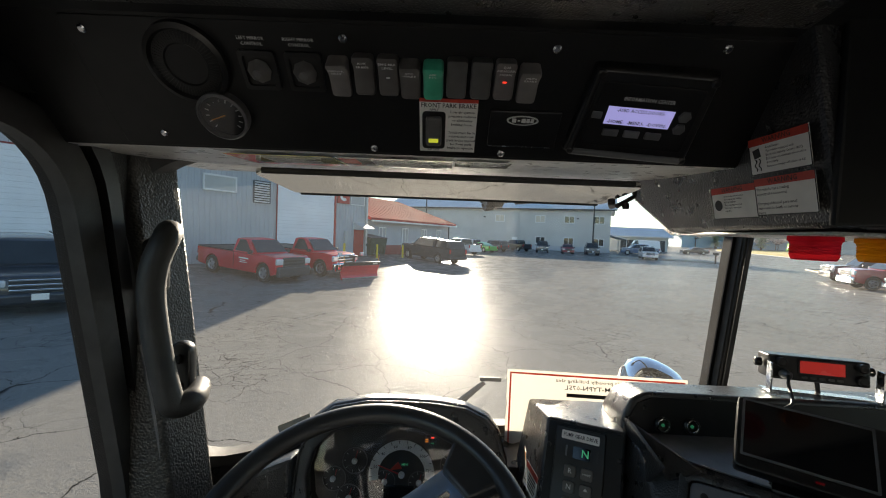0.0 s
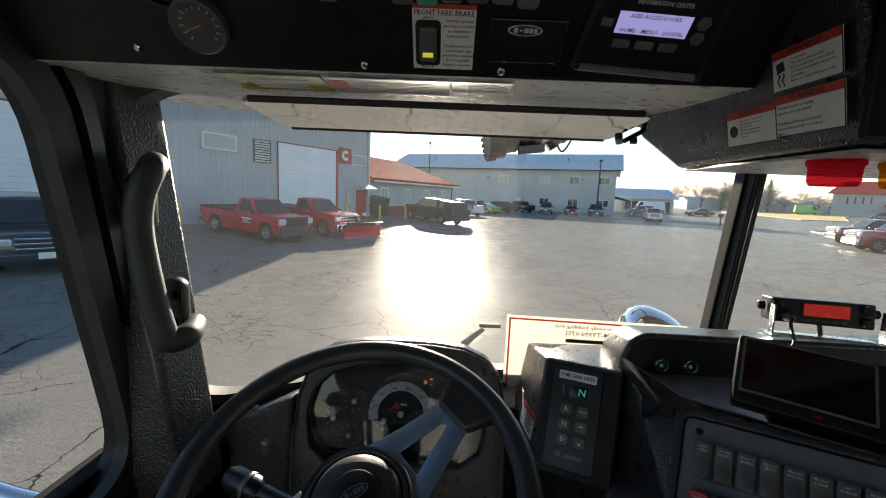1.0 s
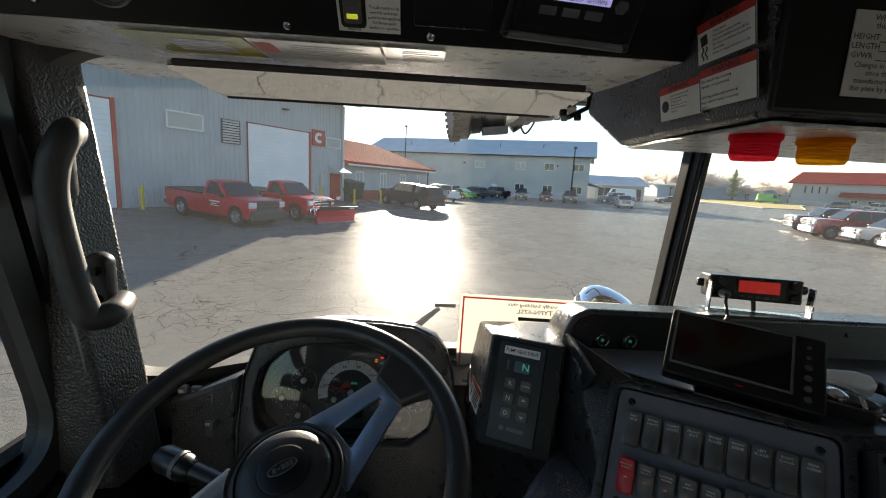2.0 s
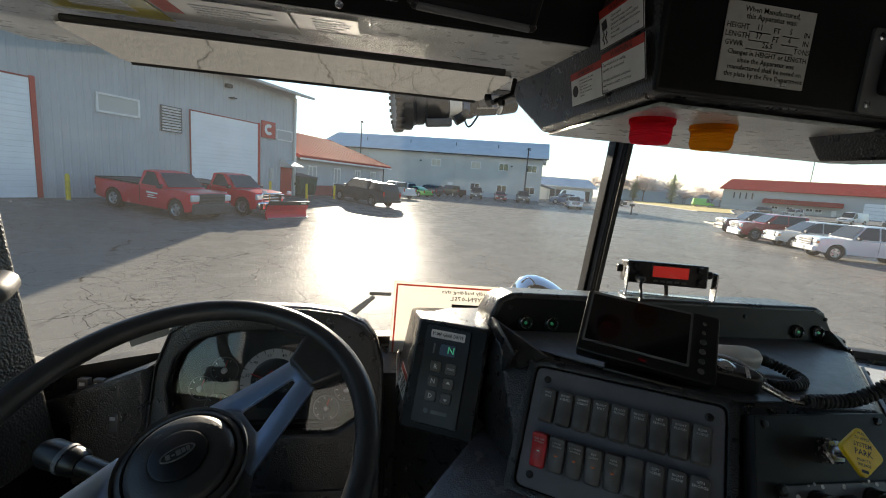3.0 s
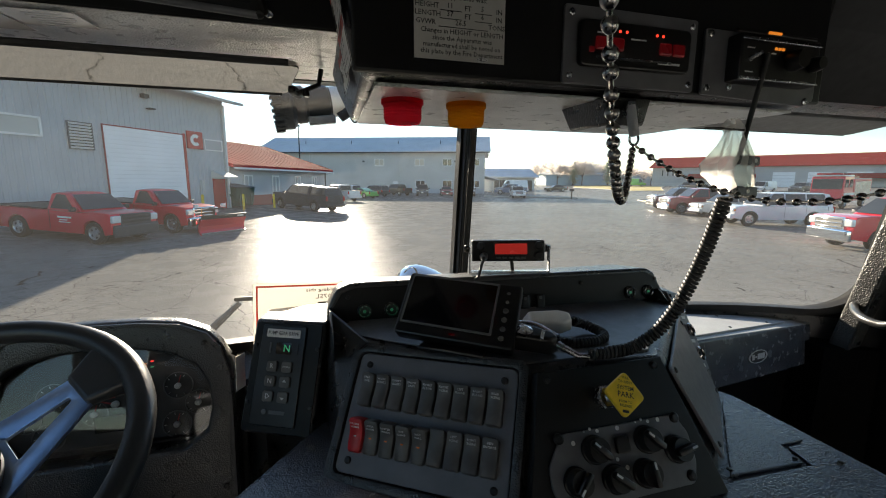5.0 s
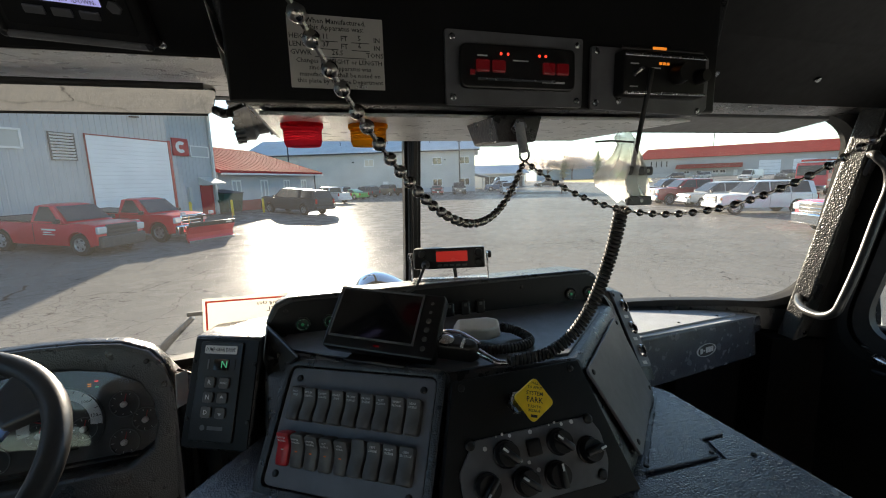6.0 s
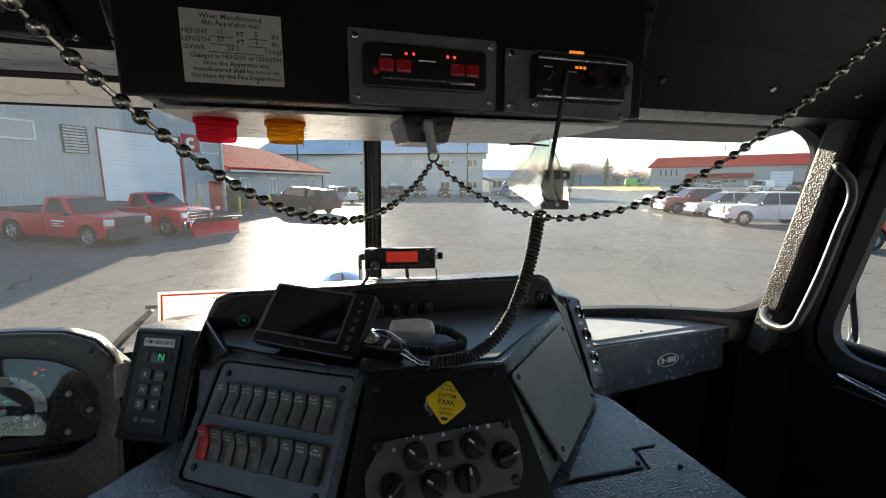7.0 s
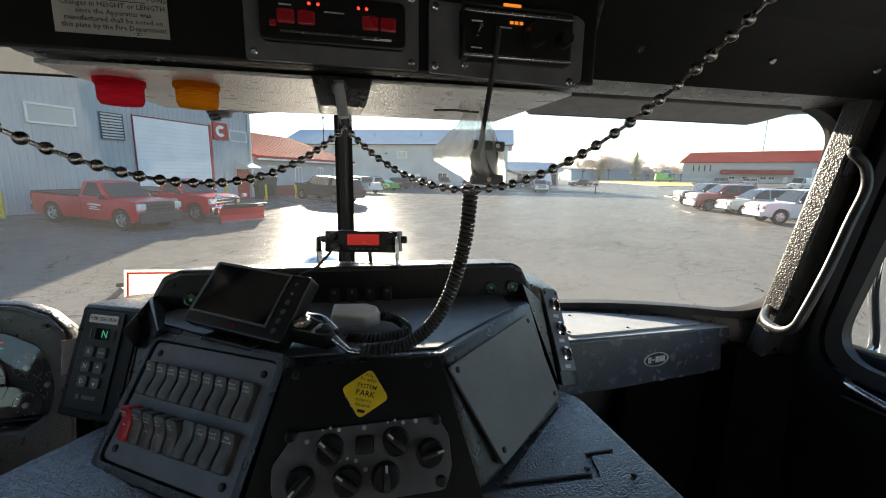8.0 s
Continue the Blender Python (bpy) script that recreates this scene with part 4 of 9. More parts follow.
def dashboard():
    d = thing("dashboard", "black textured dashboard under the windshield", "dashboard")
    # base that follows the glass
    xs = [-0.46 + i * 2.2 / 24 for i in range(25)]
    a = [Vector((x, glass_y(x, 2.06) - 0.012, 2.035)) for x in xs]
    fr = [Vector((x, 0.88 if -0.3 < x < 0.2 else (0.80 if x < 0.34 else (0.74 if x < 1.08 else 0.88)), 2.0)) for x in xs]
    bm = bmesh.new()
    va, vf = [bm.verts.new(p) for p in a], [bm.verts.new(p) for p in fr]
    vb = [bm.verts.new((p.x, p.y + 0.02, 1.3)) for p in fr]
    vc = [bm.verts.new((p.x, p.y, 1.3)) for p in a]
    for i in range(24):
        bm.faces.new((va[i], va[i + 1], vf[i + 1], vf[i]))
        bm.faces.new((vf[i], vf[i + 1], vb[i + 1], vb[i]))
        bm.faces.new((vc[i], vc[i + 1], va[i + 1], va[i]))
    bmesh.ops.recalc_face_normals(bm, faces=bm.faces)
    part("body", bm, M_TEX, d)
    # lower driver panel
    m = axes((-0.07, 0.802, 1.83), (1, 0, 0), (0, 0.12, 1))
    part("lower_panel", prism(rrect(0.46, 0.2, 0.02), -0.02, 0.004, m, 0.003), M_BLACK, d)
    oval_badge("badge", axes((-0.092, 0.802, 1.893), (1, 0, 0), (0, 0.12, 1)) @ T((0, 0, 0.0045)), 0.085, 0.03, d)
    # left switch pod
    part("switch_pod", soften(loft([Vector(p) for p in ((-0.45, 0.74, 2.0), (-0.27, 0.78, 2.062), (-0.27, 0.76, 1.85), (-0.45, 0.74, 1.85))],
                                   [Vector(p) for p in ((-0.45, 0.80, 1.98), (-0.27, 0.85, 2.05), (-0.27, 0.85, 1.85), (-0.45, 0.80, 1.85))]), 0.012), M_TEX, d)
    pm = axes((-0.345, 0.781, 2.0), (1, -0.1, 0), (0, 0.1, 1))
    for r in range(2):
        for c in range(3):
            k = part("rocker", box((0.019, 0.036, 0.012), pm @ T((-0.028 + c * 0.026, 0.02 - r * 0.06, 0.006)), 0.003), M_ROCKR if (r == 1 and c == 0) else M_ROCK, d)
            part("pictogram", box((0.009, 0.006, 0.0005), pm @ T((-0.028 + c * 0.026, 0.028 - r * 0.06, 0.0124))), M_PRINT, k, smooth=False)
    for yy in (0.03, -0.08):
        screw(d, pm @ T((0.04, yy, 0.004)))
    return d


def cluster():
    """Instrument hood, gauges and lens behind the steering wheel."""
    c = thing("instrument_cluster", "black hooded instrument cluster with dark dials and silver needle pins", "instrument cluster")

    def place(x, z, t):
        return Vector((x, 0.785 + (z - 2.0) * 0.18 + t, z))
    outer = [(-0.278, 1.80), (0.15, 1.80), (0.147, 2.0), (0.143, 2.06), (0.128, 2.11), (0.105, 2.138), (0.06, 2.158), (-0.0, 2.165), (-0.07, 2.167), (-0.14, 2.165), (-0.205, 2.152), (-0.246, 2.122), (-0.268, 2.06), (-0.278, 1.95)]
    inner = [(-0.18, 1.865), (0.07, 1.865), (0.108, 1.90), (0.118, 1.96), (0.112, 2.02), (0.094, 2.065), (0.05, 2.098), (0.0, 2.113), (-0.06, 2.118), (-0.12, 2.112), (-0.175, 2.092), (-0.208, 2.05), (-0.22, 1.985), (-0.212, 1.91)]
    inner = [(-0.247 + (x + 0.22) * 1.045, 1.925 + (z - 1.865) * 0.765) for x, z in inner]
    part("hood", soften(add_ring(bmesh.new(), outer, inner, place, 0.0, 0.03), 0.006, 3), M_TEX, c)
    part("recess", loft([place(x, z, 0.02) for x, z in inner], [place(x, z, 0.055) for x, z in inner], False), M_BLACK, c)
    lip = [(x * 0.985 - 0.001, 2.0 + (z - 2.0) * 0.985) for x, z in outer]
    lip2 = [(a[0] * 0.82 + b[0] * 0.18, a[1] * 0.82 + b[1] * 0.18) for a, b in zip(outer, inner)]
    part("hood_lip", soften(add_ring(bmesh.new(), lip, lip2, place, -0.006, 0.002), 0.002), M_TEX, c)
    # rear slope of the hood, with a vent slot to the right
    back = [Vector((x * 0.95 + (0.01 if x > 0 else 0), 0.945, 1.8 + (z - 1.8) * 0.66)) for x, z in outer]
    front = [place(x, z, 0.024) for x, z in outer]
    part("hood_back", soften(loft(front, back, False), 0.004), M_TEX, c)
    part("vent_slot", prism(rrect(0.055, 0.012, 0.005), -0.002, 0.003, axes((0.146, 0.845, 2.068), (0.1, 0.8, -0.5), (-0.8, 0.2, 0.4))), M_INK, c)
    for x, z in ((-0.218, 2.133), (0.098, 2.118), (0.127, 1.85), (-0.262, 1.85)):
        screw(c, axes(place(x, z, -0.004), (1, 0, 0), (0, 0.18, 1)), 0.005)
    # dial plate
    bm = bmesh.new()
    bm.faces.new([bm.verts.new(place(x, z, 0.050)) for x, z in inner])
    part("dial_plate", bm, M_DIAL, c, smooth=False)
    D = axes(place(0, 2.0, 0.048), (1, 0, 0), (0, 0.18, 1))

    def at(x, z):
        return D @ T((x, (z - 2.0) * 1.016, 0))
    main = at(-0.066, 2.003)
    part("speed_dial", prism([(0.07 * math.cos(t * math.pi / 18), 0.07 * math.sin(t * math.pi / 18)) for t in range(36)], 0, 0.002, main), M_DIAL, c)
    arc = [(0.067 * math.cos(radians(t)), 0.067 * math.sin(radians(t))) for t in range(-8, 200, 8)]
    arc += [(0.048 * math.cos(radians(t)), 0.048 * math.sin(radians(t))) for t in range(192, -16, -8)]
    part("speed_band", prism(arc, 0.002, 0.004, main), M_DIALW, c)
    bm = bmesh.new()
    for i in range(15):
        t = radians(200 - i * 14.8)
        add_box(bm, (0.006, 0.0012, 0.0006), main @ T((0.0635 * math.cos(t), 0.0635 * math.sin(t), 0.0045)) @ Matrix.Rotation(t, 4, "Z"))
    part("ticks", bm, M_INK, c, smooth=False)
    nums = [words(s, 0.0085, main @ T((0.0555 * math.cos(radians(a)), 0.0555 * math.sin(radians(a)), 0.0047))) for s, a in (("0", 196), ("20", 165), ("40", 135), ("60", 105), ("80", 75), ("100", 42), ("120", 10))]
    part("numbers", merge(*nums), M_INK, c, smooth=False)
    part("speed_needle", prism([(-0.003, -0.0015), (0.052, -0.0006), (0.052, 0.0006), (-0.003, 0.0015)], 0.005, 0.0065, main @ Matrix.Rotation(radians(160), 4, "Z")), M_ROCKR, c)
    part("red_wedge", prism([(0, 0), (0.026, 0.0), (0.02, 0.014)], 0.0045, 0.005, main @ T((-0.025, 0.008, 0)) @ Matrix.Rotation(radians(10), 4, "Z")), M_REDLBL, c)
    part("unit_text", words("MPH", 0.0065, main @ T((0.006, 0.02, 0.005))), M_LEDG, c, smooth=False)
    part("display_window", box((0.06, 0.03, 0.002), at(-0.07, 1.968) @ T((0, 0, 0.003)), 0.002), M_SCREEN, c)
    for x, z, r in ((-0.163, 2.026, 0.026), (-0.203, 1.991, 0.024), (-0.171, 1.956, 0.026), (-0.100, 1.989, 0.022), (0.038, 2.024, 0.026), (0.072, 1.988, 0.024), (0.034, 1.951, 0.026), (-0.03, 1.989, 0.022)):
        g = part("small_dial", add_ring(bmesh.new(), [(r * math.cos(t * math.pi / 12), r * math.sin(t * math.pi / 12)) for t in range(24)],
                                        [(r * 0.94 * math.cos(t * math.pi / 12), r * 0.94 * math.sin(t * math.pi / 12)) for t in range(24)],
                                        lambda a, b, t, mm=at(x, z): mm @ Vector((a, b, t)), 0.0, 0.0025), M_PLASTG, c)
        bm = bmesh.new()
        for i in range(7):
            t = radians(60 + i * 40)
            add_box(bm, (0.004, 0.0009, 0.0005), at(x, z) @ T((r * 0.78 * math.cos(t), r * 0.78 * math.sin(t), 0.002)) @ Matrix.Rotation(t, 4, "Z"))
        part("ticks", bm, M_PRINT, g, smooth=False)
        part("needle", box((r * 0.8, 0.0012, 0.001), at(x, z) @ Matrix.Rotation(radians(75), 4, "Z") @ T((r * 0.38, 0, 0.004))), M_ROCKR, g, smooth=False)
    for x, z, s in ((-0.066, 2.003, 0.0065), (-0.163, 2.026, 0.0058), (-0.205, 1.991, 0.0058), (-0.171, 1.956, 0.0058), (-0.100, 1.989, 0.0058), (-0.03, 1.989, 0.0058), (0.038, 2.024, 0.0058), (0.072, 1.988, 0.0058), (0.034, 1.951, 0.0058)):
        part("needle_pin", lathe([(s, 0), (s, 0.004), (s * 0.6, 0.0065)], 16, at(x, z) @ T((0, 0, 0.003))), M_TRIMW, c, "silver needle pin")
    for i, (x, z, mm) in enumerate(((-0.017, 2.071, M_LEDO), (-0.005, 2.075, M_LEDR), (-0.005, 2.064, M_LEDG), (-0.017, 2.067, M_LEDO))):
        part("telltale", box((0.006, 0.002, 0.0006), at(x, z) @ T((0, 0, 0.001))), mm, c, smooth=False)
    bm = bmesh.new()
    bm.faces.new([bm.verts.new(place(x, z, 0.026 + (z - 2.02) * 0.10)) for x, z in inner])
    bmesh.ops.recalc_face_normals(bm, faces=bm.faces)
    for f in bm.faces:
        if f.normal.y > 0:
            f.normal_flip()
    lens = part("lens", bm, M_CLUSTER, c, smooth=False)
    lens.visible_shadow = False
    return c


WHEEL = axes((-0.082, 0.45, 2.128), (1, -0.05, 0), (0.04, 0.888, 0.46))


def steering_wheel():
    w = thing("steering_wheel", "black steering wheel with steel spokes coloured by a painted sky reflection", "steering wheel", WHEEL)
    R = 0.200
    part("rim", tube([(R * math.cos(t * math.pi / 36), R * math.sin(t * math.pi / 36), 0) for t in range(72)], 0.0145, 14, True), M_LEATHER, w)
    for a in (44, 224):
        A = Matrix.Rotation(radians(a), 4, "Z")
        out = round_poly([(0.045, -0.058), (0.100, -0.041), (0.158, -0.025), (0.158, 0.025), (0.100, 0.039), (0.045, 0.054)], 0.004, 7)
        hole = round_poly([(0.074, -0.021), (0.104, -0.012), (0.138, -0.003), (0.138, 0.005), (0.104, 0.012), (0.074, 0.018)], 0.004, 7)
        s = part("spoke", soften(add_ring(bmesh.new(), out, hole, lambda x, y, t: A @ Vector((x, y, t - 0.046 + 0.33 * max(0, x - 0.06))), 0.0, 0.005), 0.0012), M_SPOKE, w, "brushed steel spoke with a triangular cut-out")
        part("spoke_cover", soften(loft([A @ Vector(p) for p in ((0.146, -0.026, -0.020), (0.146, 0.026, -0.020), (0.146, 0.026, -0.004), (0.146, -0.026, -0.004))],
                                        [A @ Vector(p) for p in ((0.200, -0.056, -0.009), (0.200, 0.056, -0.009), (0.204, 0.050, 0.010), (0.204, -0.050, 0.010))]), 0.005, 3), M_LEATHER, w)
        for yy in (-0.02, 0.02):
            screw(w, A @ T((0.062, yy, -0.042)), 0.003)
    DN = T((0, 0, -0.03))
    part("hub", lathe([(0.064, -0.06), (0.066, -0.02), (0.064, -0.005), (0.06, 0.0), (0.056, 0.001), (0.054, -0.002), (0.052, 0.004), (0.046, 0.010), (0.03, 0.012)], 40, DN), M_LEATHER, w)
    part("hub_ring", lathe([(0.0655, -0.008), (0.067, -0.004), (0.0655, 0.0), (0.0635, -0.004)], 40, DN, False), M_PLASTG, w)
    part("horn_button", lathe([(0.028, 0.011), (0.028, 0.0145), (0.026, 0.0155), (0.0, 0.0155)], 28, DN, False), M_PLAST, w)
    oval_badge("badge", DN @ Matrix.Rotation(radians(35), 4, "Z") @ T((0, 0, 0.0162)), 0.034, 0.014, w, M_PLASTG)
    return w


def steering_column():
    c = thing("steering_column", "black steering column with a rubber boot and a ribbed stalk", "steering column", WHEEL)
    part("shroud", lathe([(0.045, -0.30), (0.052, -0.12), (0.058, -0.08), (0.06, -0.06)], 24), M_PLAST, c)
    for i in range(6):
        part("boot_rib", lathe([(0.05 + i * 0.004, -0.30 - i * 0.02), (0.062 + i * 0.004, -0.31 - i * 0.02), (0.05 + i * 0.004, -0.318 - i * 0.02)], 20), M_RUB, c)
    st = part("stalk", tube([(-0.05, 0.0, -0.10), (-0.1, 0.018, -0.105), (-0.15, 0.035, -0.11)], [0.011, 0.011, 0.012], 14), M_PLAST, c, "black turn-signal stalk")
    part("stalk_grip", tube([(-0.148, 0.034, -0.11), (-0.156, 0.037, -0.11), (-0.196, 0.05, -0.112), (-0.205, 0.053, -0.112)], [0.013, 0.017, 0.018, 0.013], 18), M_PLAST, st)
    part("stalk_collar", tube([(-0.166, 0.040, -0.11), (-0.172, 0.042, -0.11)], [0.0185, 0.0185], 18), M_PLASTG, st)
    part("side_ribs", merge(*[box((0.05, 0.006, 0.03), T((-0.065, -0.01 - i * 0.011, -0.09)), 0.002) for i in range(6)]), M_PLAST, c)
    return c


PGD = axes((0.262, 0.712, 2.1765), (0.118, -0.058, 0.0), (0.009, 0.071, 0.168))   # its origin is the top edge's middle


def gear_box():
    """Pump shift box on the dash: keypad, label and a sticker on its flank."""
    g = thing("gear_selector_box", "black textured pump gear selector box with a keypad", "control box")
    w, h = 0.131, 0.19
    f = [PGD @ Vector(p) for p in ((-w / 2, -h, 0), (w / 2, -h, 0), (w / 2, 0, 0), (-w / 2, 0, 0))]
    b = [Vector((0.175, 0.92, 1.95)), Vector((0.36, 0.83, 1.95)), Vector((0.36, 0.83, 2.172)), Vector((0.203, 0.90, 2.145))]
    part("housing", soften(loft(f, b), 0.006, 3), M_TEX, g)
    part("face_plate", prism(rrect(w * 0.94, h * 0.95, 0.004), 0.0, 0.003, PGD @ T((0, -h / 2, 0)), 0.001), M_BLACK, g)
    part("keypad", prism(rrect(0.082, 0.165, 0.004), 0.003, 0.007, PGD @ T((-0.006, -0.092, 0)), 0.0015), M_PLAST, g)
    P = PGD @ T((-0.006, 0, 0.0075))
    lb = part("name_plate", prism(rrect(0.062, 0.014, 0.002), 0, 0.001, P @ T((0, -0.023, 0))), M_WHITE, g, "white label with black capitals", smooth=False)
    part("letters", words("PUMP GEAR DRIVE", 0.0085, P @ T((0, -0.023, 0.0013)), width=0.056), M_INK, lb, smooth=False)
    ds = part("display", prism(rrect(0.028, 0.019, 0.003), 0, 0.001, P @ T((0.004, -0.048, 0))), M_SCREEN, g, smooth=False)
    part("digit", words("N", 0.017, P @ T((0.010, -0.048, 0.0014))), M_LEDG, ds, smooth=False)
    for x in (-0.021, 0.029):
        part("slot", box((0.003, 0.017, 0.0006), P @ T((x, -0.048, 0.0005))), M_PLASTG if x < 0 else M_INK, g, smooth=False)
    for r, row in enumerate((("R", "MODE"), ("N", "^"), ("D", "v"))):
        for k, s in enumerate(row):
            m = P @ T((-0.012 + k * 0.027, -0.078 - r * 0.0245, 0))
            key = part("key", prism(rrect(0.019, 0.018, 0.004), -0.001, 0.0035, m, 0.0012), M_ROCK, g)
            if s in "^v":
                sg = 1 if s == "^" else -1
                part("arrow", prism([(-0.004, 0), (0.004, 0), (0.0, 0.0045)] if sg > 0 else [(-0.004, 0), (0, -0.0045), (0.004, 0)], 0.0037, 0.004, m), M_PRINT, key, smooth=False)
            else:
                part("legend", words(s, 0.011 if len(s) == 1 else 0.0045, m @ T((0, 0, 0.0038))), M_PRINT, key, smooth=False)
    part("maker_mark", merge(bars(1, 0.03, 0.006, 0.01, P @ T((0.008, -0.152, 0.0004))), lathe([(0.0045, 0), (0.0045, 0.0005)], 16, P @ T((-0.016, -0.152, 0.0004)))), M_PLASTG, g, smooth=False)
    for x in (-w / 2 + 0.008, w / 2 - 0.008):
        for y in (-0.045, -0.14):
            screw(g, PGD @ T((x, y, 0.003)), 0.004)
    # sticker on the flank towards the driver
    S = axes((0.172, 0.745, 2.078), (-0.15, -0.95, 0.25), (0.0, 0.3, 1)) @ T((0, 0, 0.004))
    st = part("warning_sticker", box((0.045, 0.06, 0.0008), S), M_WHITE, g, "white and red warning sticker", smooth=False)
    part("band", box((0.045, 0.014, 0.0004), S @ T((0, 0.023, 0.0007))), M_ORLBL, st, smooth=False)
    part("print", bars(5, 0.022, 0.003, 0.007, S @ T((0.009, 0.006, 0.0007))), M_INK, st, smooth=False)
    return g


CON_Z = (2.168, 2.014)
CON_TOP = [(0.328, 0.654), (0.590, 0.458), (0.789, 0.428), (1.006, 0.628), (1.015, 0.74), (0.325, 0.74)]
CON_BOT = [(0.332, 0.519), (0.528, 0.369), (0.828, 0.350), (1.018, 0.506), (1.05, 0.74), (0.30, 0.74)]


def face_pose(i, c, lift):
    """The pose of console face i, through the foot of the point c, raised by lift."""
    a, b = Vector((*CON_TOP[i], CON_Z[0])), Vector((*CON_TOP[i + 1], CON_Z[0]))
    a2, b2 = Vector((*CON_BOT[i], CON_Z[1])), Vector((*CON_BOT[i + 1], CON_Z[1]))
    m = axes((a + b + a2 + b2) / 4, b - a, (a + b) - (a2 + b2))
    w = m.to_3x3().col[2]
    m.translation = Vector(c) + w * ((m.translation - Vector(c)).dot(w) + lift)
    return m


def console():
    """Centre console: two sloped control faces and a plain plate round one deck."""
    c = thing("centre_console", "black textured centre console with sloped panels", "console")
    zt, zb = CON_Z
    top, bot = CON_TOP, CON_BOT
    bm = loft([Vector((x, y, zb)) for x, y in bot], [Vector((x, y, zt)) for x, y in top])
    part("body", soften(bm, 0.007, 3), M_TEX, c)
    # raised cheeks at both ends of the deck
    for a, f, r, low in (((0.325, 0.700, 2.198), (0.331, 0.590, 2.174), (0.384, 0.572, 2.177), (0.326, 0.648, 2.10)), ((1.008, 0.672, 2.196), (1.006, 0.632, 2.171), (1.062, 0.690, 2.150), (1.050, 0.575, 2.02))):
        a, f, r, low = Vector(a), Vector(f), Vector(r), Vector(low)
        back = Vector((0, 0.05, -0.02))
        part("cheek", soften(loft([a, f, low, r], [a + back, f + back, low + back, r + back]), 0.004), M_TEX, c)
    part("deck_mat", prism([(0.35, 0.64), (0.585, 0.456), (0.785, 0.450), (0.955, 0.60), (0.97, 0.70), (0.36, 0.70)], 0, 0.003, T((0, 0, zt)), 0.001), M_PLASTG, c, "smooth grey deck")
    return c


SWP = axes((0.447, 0.4795, 2.0925), (0.168, -0.122, 0.010), (0.036, 0.069, 0.107))


def rocker(parent_name, m, legend, material, label, led=None, tilt=-7, group="console rocker switches", size=(0.0212, 0.046)):
    """One rocker switch: curved paddle with its engraved legend."""
    w, h = size
    r = thing(parent_name, label, "switch", m, group)
    prof = [(-h / 2, -0.004), (-h / 2, 0.007), (-h * 0.46, 0.0092), (-h * 0.25, 0.0098), (-h * 0.08, 0.0092), (h * 0.08, 0.0094), (h * 0.25, 0.0122), (h * 0.42, 0.0162), (h * 0.475, 0.0160), (h / 2, 0.0135), (h / 2, -0.004)]
    q = Matrix.Rotation(radians(tilt), 4, "X")
    bm = bmesh.new()
    rows = []
    for k in (-1.0, -0.93, -0.72, 0.0, 0.72, 0.93, 1.0):
        drop = {1.0: 0.0045, 0.93: 0.0016, 0.72: 0.0003, 0.0: 0.0}[abs(k)]
        inset = {1.0: 0.0035, 0.93: 0.0014, 0.72: 0.0, 0.0: 0.0}[abs(k)]
        rows.append([bm.verts.new(q @ Vector((k * w / 2, y - math.copysign(inset, y) * (abs(y) > h * 0.4), z - drop if z > 0 else z))) for y, z in prof])
    for a, b in zip(rows, rows[1:]):
        for i in range(len(prof)):
            bm.faces.new((a[i], a[(i + 1) % len(prof)], b[(i + 1) % len(prof)], b[i]))
    bm.faces.new(rows[0][::-1]), bm.faces.new(rows[-1])
    bmesh.ops.recalc_face_normals(bm, faces=bm.faces)
    part("paddle", bm, material, r)
    if legend:
        part("legend", text_lines(legend, 0.0043, q @ T((0, h * 0.30, 0.0140)) @ Matrix.Rotation(radians(27), 4, "X") @ T((0, 0.0022 * (len(legend) - 1), 0.0008)), 0.0048), M_PRINT, r, smooth=False)
    if led:
        part("lamp", box((0.004, 0.0016, 0.001), q @ T((0, -0.001, 0.0095)), 0.0004), led, r)
    return r


def switch_panel():
    p = thing("switch_panel", "charcoal switch plate set into the console", "switch panel")
    part("plate", prism(rrect(0.244, 0.166, 0.012, 5), -0.012, 0.0, SWP, 0.002), M_PLATE, p)
    part("rim", soften(add_ring(bmesh.new(), rrect(0.272, 0.192, 0.014, 5), rrect(0.247, 0.169, 0.012, 5), lambda a, b, t: SWP @ Vector((a, b, t)), -0.026, 0.004), 0.002), M_TEX, p, "black textured rim")
    for x in (-0.104, 0.104):
        for y in (0.066, -0.066):
            screw(p, SWP @ T((x, y, 0.0)), 0.0052, M_PLAST)
    rows = ((0.0285, [["FAST", "IDLE"], ["WORK", "LIGHTS"], ["COMPT", "LIGHTS"], ["FRONT", "SPOT"], ["FRONT", "FLOOD"], ["FRONT", "SCENE"], ["LEFT", "FLOOD"], ["RIGHT", "FLOOD"], ["REAR", "SCENE"]]),
            (-0.0315, [["MASTER", "WARN"], ["UPPER", "WARN"], ["LOWER", "WARN"], ["INT", "LIGHT"], ["WIG", "WAG"], [], ["LEFT", "SCENE"], ["RIGHT", "SCENE"], ["GEN", "ENGAGE"]]))
    for r, (y, names) in enumerate(rows):
        for i, lg in enumerate(names):
            red = r == 1 and i == 0
            on = r == 1 and i < 5
            rocker("rocker_switch", SWP @ T((-0.097 + i * 0.0241, y, 0.0)), lg, M_ROCKR if red else M_ROCK,
                   "red master rocker switch pressed on" if red else ("black rocker switch pressed on, small orange lamp" if on else "black rocker switch with small white legend"),
                   (M_LEDDOT if i else M_PRINT) if on else None, 11 if on else -7)


CTP = axes((0.684, 0.374, 2.092), (1, 0, 0), (0, 0.6, 1))


